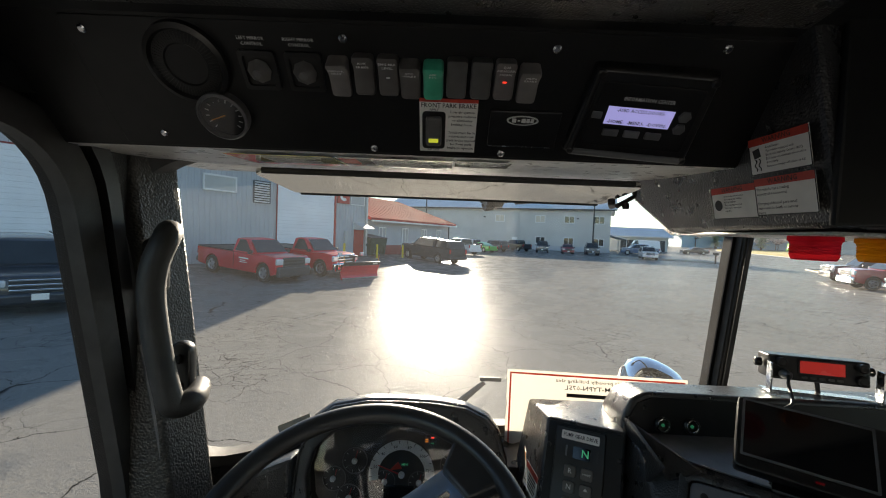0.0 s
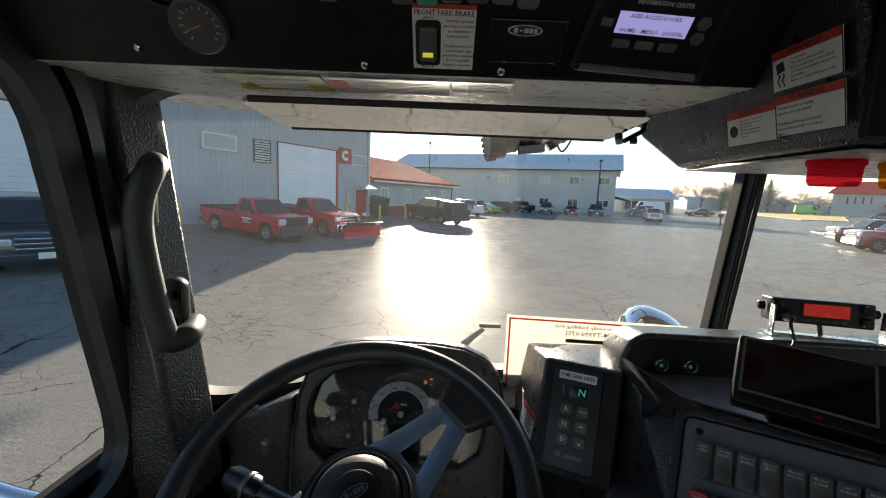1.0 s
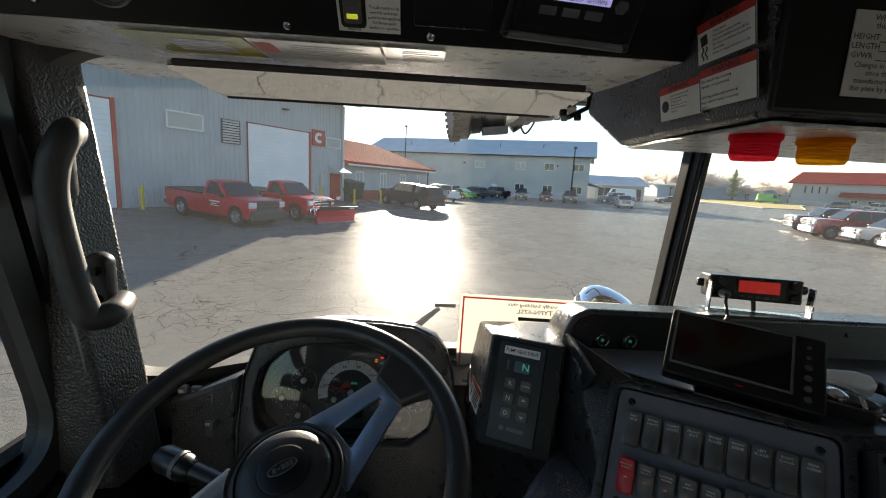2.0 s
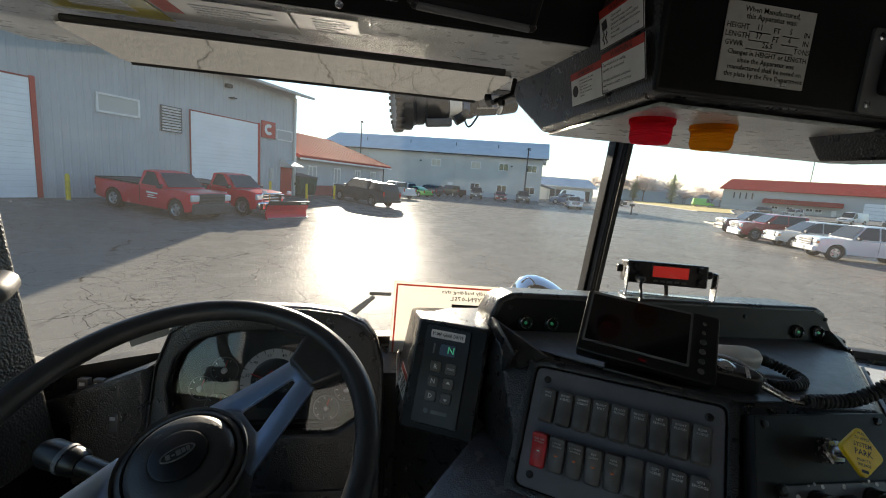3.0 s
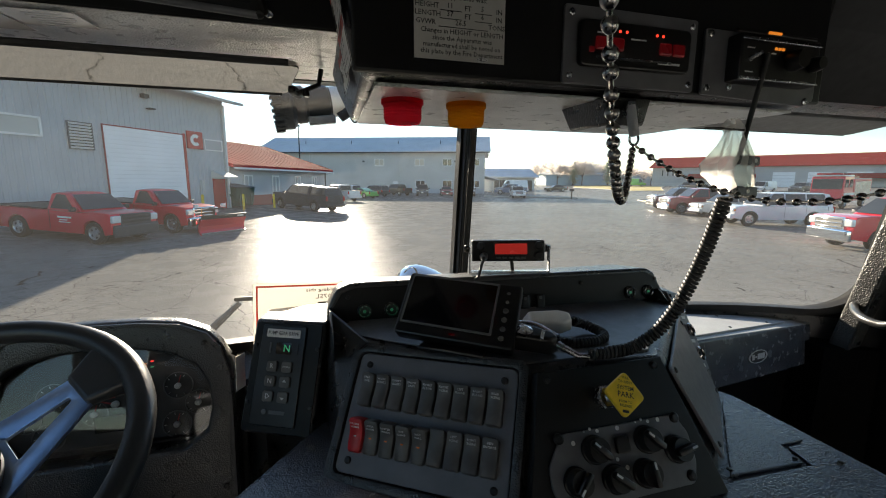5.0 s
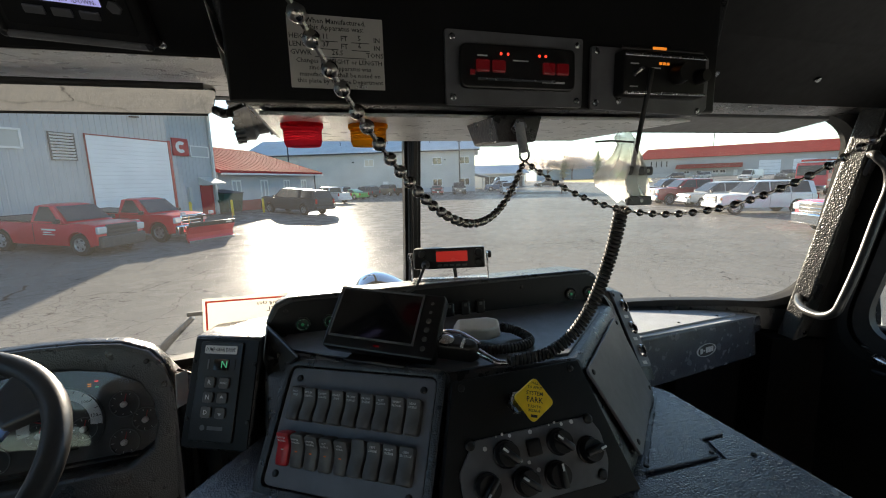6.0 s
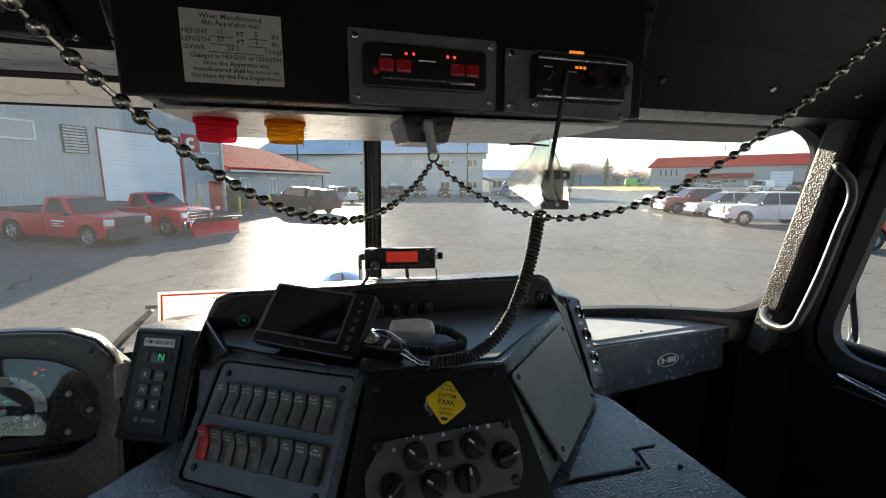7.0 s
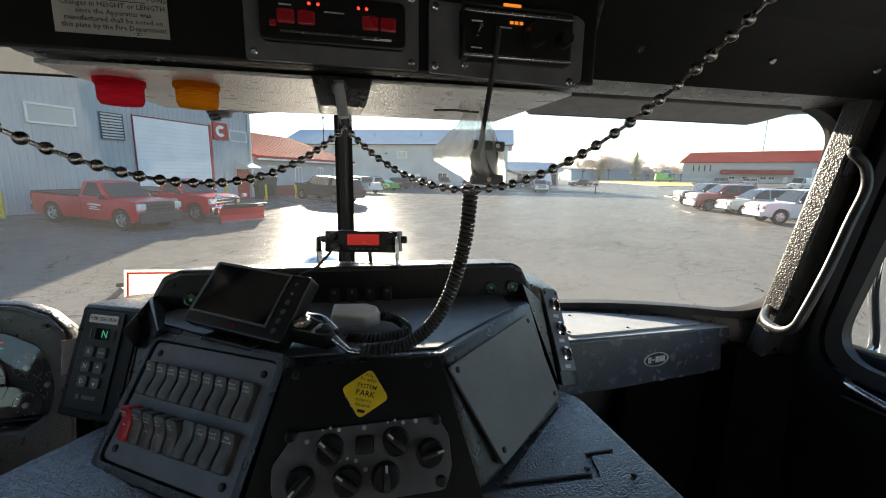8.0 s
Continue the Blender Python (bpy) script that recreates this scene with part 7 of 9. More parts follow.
def grab_handle(pts, mounts, r=0.018, material=None):
    h = thing("grab_handle", "black rubber-coated grab handle bolted to the pillar", "grab handle", group="pillar grab handles")
    part("grip", tube(smooth_path(pts, 8), r, 14), material or M_RUB, h)
    for p, d in mounts:
        m = axes(p, (1, 0, 0), d)
        if r < 0.012:
            m = m @ Matrix.Scale(0.6, 4)
        part("mount", prism(round_poly([(-0.017, -0.045), (0.017, -0.045), (0.017, 0.03), (0.0, 0.04), (-0.017, 0.03)], 0.012), -0.012, 0.006, m, 0.003), M_PLAST, h)
        for k in (-0.028, 0.012):
            screw(h, m @ T((0, k, 0.006)), 0.007)


def mirrors_and_nozzle():
    # outside: wiper, chrome dome, roof nozzle with its small lamp, mirror tubes
    w = thing("wiper", "black windshield wiper arm parked low on the glass", "wiper")
    part("arm", tube([(0.0, 1.055, 2.005), (0.06, 1.05, 2.07), (0.12, 1.045, 2.125)], [0.011, 0.010, 0.006], 8), M_PLASTG, w)
    part("blade", box((0.055, 0.012, 0.010), T((0.135, 1.042, 2.134)), 0.003), M_RUB, w)
    part("arm_plate", box((0.26, 0.014, 0.018), T((0.15, 1.06, 1.90)), 0.003), M_TRIMB, w)
    w2 = thing("wiper", "black windshield wiper lying along the foot of the glass", "wiper")
    part("arm", tube([(0.72, 1.05, 2.095), (0.98, 1.04, 2.10), (1.16, 1.01, 2.09)], [0.006, 0.008, 0.01], 8), M_RUB, w2)
    part("spring", tube([(0.88, 1.05, 2.10), (0.96, 1.048, 2.105)], 0.014, 10), M_PLASTG, w2)
    d = thing("chrome_dome", "polished chrome dome mirror outside the windshield", "chrome dome")
    A = Matrix.Translation((0.535, 1.16, 2.105)) @ Vector((1.0, -0.1, -0.22)).to_track_quat("Z", "Y").to_matrix().to_4x4()
    part("dome", lathe([(0.0, -0.02), (0.03, -0.017), (0.055, -0.006), (0.07, 0.012), (0.077, 0.035), (0.077, 0.06), (0.072, 0.09), (0.062, 0.12), (0.046, 0.147), (0.026, 0.166), (0.01, 0.173), (0, 0.174)], 48, A, False), M_CHROME, d)
    part("stem", tube([(0.58, 1.14, 2.08), (0.60, 1.12, 1.95)], 0.02, 10), M_CHROME, d)
    n = thing("roof_nozzle", "black fire monitor nozzle with a toothed rim and blue-white bands", "nozzle", T((0.0, 0.0, 0.03)))
    N = Matrix.Translation((0.17, 1.70, 2.66)) @ Vector((1.0, 0.1, 0.16)).to_track_quat("Z", "Y").to_matrix().to_4x4() @ Matrix.Scale(1.12, 4)
    part("barrel", lathe([(0.05, 0.05), (0.062, 0.06), (0.062, 0.09), (0.052, 0.1), (0.056, 0.13), (0.056, 0.17), (0.05, 0.175), (0.05, 0.27), (0.042, 0.28), (0.042, 0.36)], 28, N), M_NOZZLE, n)
    part("rim", lathe([(0.07, -0.01), (0.076, 0.0), (0.078, 0.045), (0.06, 0.06)], 28, N), M_NOZZLE, n)
    for i in range(22):
        t = i * 2 * math.pi / 22
        part("tooth", box((0.013, 0.012, 0.03), N @ T((0.077 * math.cos(t), 0.077 * math.sin(t), 0.0)) @ Matrix.Rotation(t, 4, "Z"), 0.003), M_NOZZLE, n)
    part("white_band", add_lathe(bmesh.new(), [(0.051, 0.178), (0.0512, 0.222)], 28, N, False), M_WHITE, n)
    part("blue_band", add_lathe(bmesh.new(), [(0.051, 0.226), (0.0512, 0.25)], 28, N, False), P_BLUE, n)
    part("actuator", box((0.10, 0.04, 0.03), T((0.335, 1.68, 2.617)) @ pose(0, 0, 0, 0, -7), 0.004), M_PLASTG, n)
    part("elbow", tube(smooth_path([(0.40, 1.69, 2.63), (0.43, 1.69, 2.655), (0.44, 1.70, 2.70)]), 0.02, 10), M_PLAST, n)
    part("cable", tube(smooth_path([(0.43, 1.70, 2.66), (0.455, 1.69, 2.615), (0.48, 1.69, 2.64), (0.50, 1.70, 2.69), (0.47, 1.70, 2.72)]), 0.004, 8), M_RUB, n)
    part("rod", tube([(0.45, 1.69, 2.685), (0.60, 1.69, 2.705)], 0.006, 8), M_STEEL, n)
    part("mount", tube(smooth_path([(0.48, 1.72, 2.72), (0.62, 1.72, 2.78), (0.66, 1.5, 2.88), (0.66, 1.08, 2.90)]), 0.045, 12), M_PLASTG, n)
    part("lamp_head", tube([(0.575, 1.70, 2.71), (0.64, 1.72, 2.725)], [0.038, 0.036], 18), M_PLAST, n)
    part("lamp_lens", tube([(0.571, 1.699, 2.709), (0.576, 1.70, 2.71)], [0.032, 0.034], 18), M_WHITE, n)
    for x, nm in ((-0.97, "left"), (2.25, "right")):
        b = thing("door_mirror_bracket", "chrome tube bracket outside the cab door", "mirror bracket", group="door mirror brackets")
        part("tube", tube(smooth_path([(x * 1.0, 0.80, 2.42), (x, 0.815, 2.47), (x, 0.82, 2.40), (x, 0.82, 2.1), (x, 0.80, 1.85), (-0.6 if x < 0 else 1.9, 0.8, 1.75)]), 0.02, 12), M_CHROME, b)


def cab_outside():
    """Roof brow and nose, so that the cab is closed from outside."""
    solid("roof_brow", box((2.5, 0.62, 0.22), T((XC, 0.80, 2.94 - 0.05)), 0.03), M_BLACK, "black roof front over the windshield", "roof", kind="structure")
    # unseen filler body, blackened like the shade below the floor
    solid("wall_chassis", box((2.34, 1.86, 1.1), T((XC, 0.11, 0.6)), 0.03), M_VOID, "plain unseen lower body under the cab floor, coloured near-black for shade", "wall", kind="structure")
    solid("wall_nose", box((2.4, 0.04, 0.64), T((XC, 1.075, 1.54)), 0.01), M_BLACK, "dark cab nose below the glass", "wall", kind="structure")


def gear_box_label():
    """Warning label on the flank of the gear selector box."""
    m = axes((0.1815, 0.758, 2.046), (0.04, -1, 0.12), (0.16, 0.1, 1)) @ T((0, 0, 0.0012))
    b = thing("warning_label", "white warning label with a red header on the gear box flank", "label")
    part("sheet", box((0.085, 0.044, 0.0008), m), M_WHITE, b, smooth=False)
    part("header", box((0.085, 0.010, 0.0006), m @ T((0, 0.0168, 0.0006))), M_REDLBL, b, smooth=False)
    part("print", bars(5, 0.05, 0.0026, 0.0055, m @ T((0.012, 0.007, 0.0007)), 0.3, 7), M_INK, b, smooth=False)
    part("picture", tube([m @ Vector((-0.030, -0.012, 0.0006)), m @ Vector((-0.026, 0.0, 0.0006)), m @ Vector((-0.032, 0.008, 0.0006))], 0.0012, 5), M_INK, b, smooth=False)


gear_box_label()
overhead_panel()
overhead_stuff()
bead_chain((0.258, -0.077, 2.903), 0.223, "dark metal bead chain hung in a loop from the ceiling")
bead_chain((1.052, -0.047, 2.905), 0.229, "dark metal bead chain hung in a loop towards the passenger door")
cords_and_mics()
monitor()
mobile_radio()
windshield_sign()
grab_handle([(-0.425, 0.64, 2.482), (-0.402, 0.612, 2.486), (-0.394, 0.590, 2.474), (-0.400, 0.578, 2.44), (-0.403, 0.576, 2.395), (-0.392, 0.576, 2.318), (-0.379, 0.576, 2.262), (-0.372, 0.580, 2.242), (-0.358, 0.600, 2.242), (-0.372, 0.64, 2.246)],
            (((-0.428, 0.618, 2.44), (-0.1, 0, 1)), ((-0.386, 0.618, 2.285), (-0.1, 0, 1))), 0.0178)
grab_handle([(1.70, 0.705, 2.092), (1.640, 0.668, 2.090), (1.592, 0.622, 2.088), (1.572, 0.575, 2.090), (1.566, 0.546, 2.108), (1.574, 0.538, 2.140), (1.610, 0.534, 2.230), (1.647, 0.534, 2.330), (1.672, 0.534, 2.395), (1.670, 0.540, 2.438), (1.655, 0.556, 2.466), (1.690, 0.575, 2.470), (1.722, 0.605, 2.472)],
            (((1.716, 0.592, 2.445), (0.1, -0.3, 1)), ((1.700, 0.662, 2.115), (0.1, -0.3, 1))), 0.0095, M_LEATHER)
mirrors_and_nozzle()
cab_outside()


# ---- vehicles ----
def wheel_parts(parent, x, y, r, w, side):
    """One wheel on the y side given: tyre with tread shoulders, rim with spokes."""
    m = Matrix.Translation((x, y, r)) @ pose(0, 0, 0, -90 * side)
    t = part("wheel", lathe([(r * 0.62, -w / 2), (r * 0.93, -w / 2), (r, -w * 0.34), (r, w * 0.34), (r * 0.93, w / 2), (r * 0.62, w / 2), (r * 0.6, w * 0.3)], 28, m, False), M_TYRE, parent)
    rim = part("rim", lathe([(r * 0.63, w * 0.42), (r * 0.60, w * 0.45), (r * 0.55, w * 0.28), (r * 0.2, w * 0.30), (r * 0.16, w * 0.42), (0, w * 0.42)], 28, m, False), M_RIM, t)
    for k in range(5):
        part("gap", box((r * 0.16, r * 0.2, 0.02), m @ Matrix.Rotation(k * 2 * math.pi / 5, 4, "Z") @ T((r * 0.40, 0, w * 0.295)), 0.01), M_TRIMB, t)
    return t


def side_body(profile, half, tumble, pull=0.1, crown=0.03):
    """A body from a side outline of (x, z) points: its ends and top round off towards the sides."""
    bm = bmesh.new()
    xs, zs = [x for x, _ in profile], [z for _, z in profile]
    xm, xr = (max(xs) + min(xs)) / 2, (max(xs) - min(xs)) / 2
    zm, zt = (max(zs) + min(zs)) / 2, max(zs)
    rows = []
    for f in (-1.0, -0.985, -0.93, -0.75, -0.4, 0.0, 0.4, 0.75, 0.93, 0.985, 1.0):
        k = 0.988 if abs(f) == 1.0 else 1.0
        ring = []
        for x, z in profile:
            e = (x - xm) / xr
            px = xm + (x - xm) * k - math.copysign(abs(e) ** 8 * pull * abs(f) ** 4, e)
            pz = z - crown * f ** 4 * max(0.0, (z - zm) / (zt - zm))
            pz = zm + (pz - zm) * (k if z > zm else 1.0)
            ring.append(bm.verts.new((px, f * (half - tumble(z)), pz)))
        rows.append(ring)
    n = len(profile)
    for a, b in zip(rows, rows[1:]):
        for i in range(n):
            bm.faces.new((a[i], a[(i + 1) % n], b[(i + 1) % n], b[i]))
    bm.faces.new(rows[0][::-1]), bm.faces.new(rows[-1])
    bmesh.ops.recalc_face_normals(bm, faces=bm.faces)
    bmesh.ops.triangulate(bm, faces=[f for f in bm.faces if len(f.verts) > 4])
    return bm


def arch(cx, r, z0, zc, n=8):
    """Points of a wheel arch from front to rear along the sill, x falling."""
    return [(cx + r, z0)] + [(cx + r * math.cos(math.pi * k / n), zc + r * math.sin(math.pi * k / n)) for k in range(n + 1)] + [(cx - r, z0)]


def vehicle(name, label, category, m, kind="suv", L=4.9, W=1.9, H=1.8, wb=2.95, paint_m=None, wr=0.38, extra=None, group="parked vehicles"):
    """A parked vehicle that faces +x in its own pose m; the outline depends on kind."""
    v = thing(name, label, category, m, group)
    front, rear = L / 2, -L / 2
    oh = (L - wb) * (0.44 if kind == "pickup" else 0.47)
    xf = front - oh
    xr = xf - wb
    belt = {"suv": 0.60, "pickup": 0.64, "sedan": 0.64, "van": 0.52, "minivan": 0.58}[kind] * H
    hood = {"suv": 0.60, "pickup": 0.66, "sedan": 0.62, "van": 0.45, "minivan": 0.56}[kind] * H
    sill = 0.19 * H if kind != "sedan" else 0.17 * H
    ar = wr * 1.16
    cowl = {"suv": xf - 0.55, "pickup": xf - 0.45, "sedan": xf - 0.45, "van": xf + 0.1, "minivan": xf - 0.2}[kind]
    prof = [(front - 0.02, sill + 0.08), (front, hood * 0.55), (front - 0.03, hood * 0.90), (front - 0.09, hood * 0.965), (front - 0.25, hood * 0.99), (front - 0.75, hood * 1.02), (cowl, belt * 1.0 if kind != "van" else belt)]
    if kind == "pickup":
        cab_r = cowl - 1.55 if (extra or {}).get("cab", "regular") == "regular" else cowl - 2.75
        prof += [(cab_r, belt), (cab_r - 0.03, belt * 1.0), (rear + 0.02, belt * 1.0)]
    else:
        cab_r = rear + 0.05
        prof += [(rear + 0.12, belt * 1.02)]
    prof += [(rear, belt * 0.9), (rear, sill + 0.12), (rear + 0.06, sill + 0.04)]
    a_r = [(x, z) for x, z in arch(xr, ar, sill, wr)][::-1]
    a_f = [(x, z) for x, z in arch(xf, ar, sill, wr)][::-1]
    prof += a_r + a_f
    half = W / 2

    def tum(z):
        t = max(0.0, (z - belt * 0.75) / (H - belt * 0.75))
        low = max(0.0, (sill + 0.15 - z)) * 0.25
        return 0.03 * t + low
    bd = side_body(prof, half, tum)
    part("body", bd, paint_m, v)
    # greenhouse
    roof_f = cowl - {"suv": 0.62, "pickup": 0.70, "sedan": 0.75, "van": 0.75, "minivan": 0.95}[kind]
    if kind == "pickup":
        g = [(cowl - 0.02, belt - 0.01), (roof_f, H - 0.04), (roof_f - 0.25, H), (cab_r + 0.22, H - 0.01), (cab_r + 0.06, H - 0.06), (cab_r + 0.01, belt - 0.01)]
    elif kind == "sedan":
        g = [(cowl - 0.02, belt - 0.01), (roof_f, H - 0.04), (roof_f - 0.4, H), (roof_f - 1.0, H - 0.02), (rear + 0.75, belt + 0.03), (rear + 0.7, belt - 0.01)]
    else:
        g = [(cowl - 0.02, belt - 0.01), (roof_f, H - 0.05), (roof_f - 0.3, H), (rear + 0.45, H - 0.03), (rear + 0.22, H - 0.08), (rear + 0.08, belt - 0.01)]
    inset = 0.20 if kind not in ("van",) else 0.10

    def tum2(z):
        return 0.035 + inset * (max(0, z - belt) / (H - belt))
    part("cabin", side_body(g, half, tum2, 0.04, 0.05), paint_m, v)
    # glass: windshield, rear, two or three side panes each side
    def glass_quad(nm, pts, off):
        bm = bmesh.new()
        vs = [bm.verts.new(Vector(p) + Vector(off)) for p in pts]
        bm.faces.new(vs)
        bmesh.ops.recalc_face_normals(bm, faces=bm.faces)
        return part(nm, bm, M_CARGLASS, v, smooth=False)
    zt, zb = H - 0.09, belt + 0.05

    def yy(z):
        return half - tum2(z)
    xw = lambda z: cowl - 0.02 + (roof_f - cowl + 0.02) * (z - belt) / (H - 0.04 - belt)
    glass_quad("windshield", [(xw(zb), yy(zb) * 0.93, zb), (xw(zt), yy(zt) * 0.93, zt), (xw(zt), -yy(zt) * 0.93, zt), (xw(zb), -yy(zb) * 0.93, zb)], (0.02, 0, 0.02))
    xb = g[-1][0], g[-2][0]
    zr = g[-2][1]
    xbz = lambda z: xb[0] + (xb[1] - xb[0]) * (z - belt) / max(zr - belt, 0.05)
    if kind != "van":
        zt2 = min(zt, zr - 0.02)
        glass_quad("rear_glass", [(xbz(zb), yy(zb) * 0.88, zb), (xbz(zt2), yy(zt2) * 0.88, zt2), (xbz(zt2), -yy(zt2) * 0.88, zt2), (xbz(zb), -yy(zb) * 0.88, zb)], (-0.02, 0, 0.01))
    ends = {"pickup": cab_r + 0.12, "sedan": rear + 0.95, "van": cowl - 1.35, "suv": rear + 0.35, "minivan": rear + 0.35}[kind]
    start = cowl - (0.34 if kind == "pickup" else 0.16)
    n = 1 if (kind == "van" or (kind == "pickup" and (extra or {}).get("cab", "regular") == "regular")) else (2 if kind in ("pickup", "sedan") else 3)
    for sd in (-1, 1):
        for i in range(n):
            xa, xe = start + (ends - start) * i / n, start + (ends - start) * (i + 1) / n + 0.07
            lean_a = xw(zt) - xw(zb) if i == 0 else 0.0
            lean_e = (0.12 if kind != "sedan" else 0.45) if i == n - 1 else 0.0
            glass_quad("side_window", [(xa, sd * yy(zb), zb), (xe, sd * yy(zb), zb), (xe + lean_e, sd * yy(zt), zt), (xa + lean_a * 0.92, sd * yy(zt), zt)], (0, sd * 0.012, 0))
        for i in range(1, n + 1):
            xe = start + (ends - start) * i / n + 0.03
            part("door_seam", box((0.012, 0.01, belt - sill - 0.14), T((xe, sd * (half - 0.004), (belt + sill + 0.1) / 2))), M_TRIMB, v, smooth=False)
            part("door_handle", box((0.17, 0.03, 0.03), T((xe + 0.18, sd * (half + 0.005), belt - 0.14)), 0.008), paint_m, v)
        part("mirror", box((0.12, 0.2, 0.15), T((cowl - 0.25, sd * (half + 0.1), belt + 0.08)), 0.03), M_TRIMB, v)
        part("headlight", box((0.13, 0.36, 0.26 if kind == "pickup" else 0.18), T((front - 0.07, sd * (half - (0.18 if kind == "pickup" else 0.21)), hood * 0.80)), 0.04), M_HEADL, v)
        if kind != "pickup":
            part("turn_lamp", box((0.1, 0.06, 0.12), T((front - 0.09, sd * (half - 0.035), hood * 0.78)), 0.015), M_ORLBL, v)
        part("tail_light", box((0.06, 0.16, 0.34), T((rear + 0.02, sd * (half - 0.12), belt * 0.84)), 0.02), M_TAIL, v)
        for xx in (xf, xr):
            wheel_parts(v, xx, sd * (half - 0.13), wr, 0.25, sd)
    if kind == "pickup":
        part("grille_surround", box((0.08, W * 0.66, hood * 0.38), T((front - 0.032, 0, hood * 0.77)), 0.03), (extra or {}).get("bumper", M_BUMPER), v)
    part("underbody", box((L * 0.93, W * 0.86, 0.25), T((0, 0, sill + 0.16))), M_TRIMB, v, smooth=False)
    gr = part("grille", box((0.06, W * (0.62 if kind == "pickup" else 0.56), hood * 0.34), T((front - 0.015, 0, hood * 0.77)), 0.02), M_TRIMB, v)
    for i in range(3):
        part("grille_bar", box((0.03, W * (0.62 if kind == "pickup" else 0.56), 0.05), T((front + 0.015, 0, hood * (0.65 + i * 0.115))), 0.012), (M_TRIMB if kind == "sedan" else (extra or {}).get("bar", M_CHROME)), gr)
    part("front_bumper", box((0.22, W * 0.95, 0.44 if kind == "pickup" else 0.27), T((front - 0.02, 0, sill + (0.18 if kind == "pickup" else 0.15))), 0.07, 3), (extra or {}).get("bumper", paint_m), v)
    part("rear_bumper", box((0.18, W * 0.95, 0.22), T((rear - 0.02, 0, sill + 0.2)), 0.05), (extra or {}).get("bumper", paint_m), v)
    if kind != "pickup":
        part("plate", box((0.01, 0.32, 0.16), T((front + 0.115, 0, sill + 0.2))), M_WHITE, v, smooth=False)
    if kind == "pickup":
        bl = cab_r - rear - 0.15
        part("bed_well", box((bl, W * 0.82, 0.02), T((rear + bl / 2 + 0.07, 0, belt + 0.004))), M_TRIMB, v, "dark open load bed", smooth=False)
        for sd in (-1, 1):
            part("bed_rail", box((bl + 0.1, 0.09, 0.04), T((rear + bl / 2 + 0.06, sd * (half - 0.08), belt + 0.02)), 0.012), (extra or {}).get("rail", M_TRIMB), v)
        part("tailgate_cap", box((0.08, W * 0.84, 0.04), T((rear + 0.05, 0, belt + 0.02)), 0.01), M_TRIMB, v)
    if kind in ("suv", "minivan") or (extra or {}).get("rack"):
        for sd in (-1, 1):
            part("roof_rail", box(((roof_f - rear) * 0.62, 0.04, 0.04), T(((roof_f + rear) / 2 - 0.1, sd * (half - inset - 0.1), H + 0.025)), 0.012), M_TRIMB, v)
    if (extra or {}).get("decal"):
        for sd in (-1, 1):
            part("door_bars", merge(*[box((wd, 0.004, hh), T((cowl - 0.75 - ox, sd * (half + 0.002), belt - oz))) for wd, hh, ox, oz in ((0.6, 0.06, 0, 0.24), (0.34, 0.035, 0.05, 0.34), (0.5, 0.03, 0, 0.42))]), M_WHITE, v, "white door lettering as plain bars", smooth=False)
    if (extra or {}).get("cap"):
        c = [(cab_r + 0.02, belt), (cab_r - 0.02, H - 0.06), (rear + 0.3, H - 0.1), (rear + 0.05, belt)]
        part("bed_cap", side_body(c, half - 0.02, tum2), paint_m, v)
        for sd in (-1, 1):
            glass_quad("cap_window", [(cab_r - 0.2, sd * yy(zb), zb), (rear + 0.4, sd * yy(zb), zb), (rear + 0.5, sd * yy(zt - 0.04), zt - 0.06), (cab_r - 0.2, sd * yy(zt - 0.04), zt - 0.06)], (0, sd * 0.012, 0))
    return v


def parked(x, y, heading):
    """A pose on the ground at x, y with the nose towards heading (degrees from +x), lying on the slope."""
    a = radians(heading)
    d = Vector((math.cos(a), math.sin(a)))
    z0, z1 = ground_z(x - d.x, y - d.y), ground_z(x + d.x, y + d.y)
    s = Vector((-d.y, d.x))
    l0, l1 = ground_z(x - s.x, y - s.y), ground_z(x + s.x, y + s.y)
    u = Vector((d.x, d.y, (z1 - z0) / 2)).normalized()
    v = Vector((s.x, s.y, (l1 - l0) / 2))
    return axes((x, y, (z0 + z1) / 2), u, v)


NOSE = math.degrees(math.atan2(WN.y, WN.x))
# two red work pickups beside the shop, noses out
c1 = Vector((-8.88, 19.41))
vehicle("pickup_truck", "red single-cab pickup truck with dark bumpers and a long bed", "pickup truck", parked(c1.x, c1.y, NOSE + 4), "pickup", 5.2, 1.95, 1.8, 3.3, P_RED, 0.41, {"decal": True, "bumper": M_BUMPER, "bar": M_BUMPER})
c2 = Vector((-7.3, 22.35))
vehicle("plow_truck", "red single-cab pickup truck with a snow plow on its nose", "pickup truck", parked(c2.x, c2.y, NOSE + 4), "pickup", 5.2, 1.95, 1.84, 3.3, P_RED, 0.42, {"decal": True, "bumper": M_CHROME})


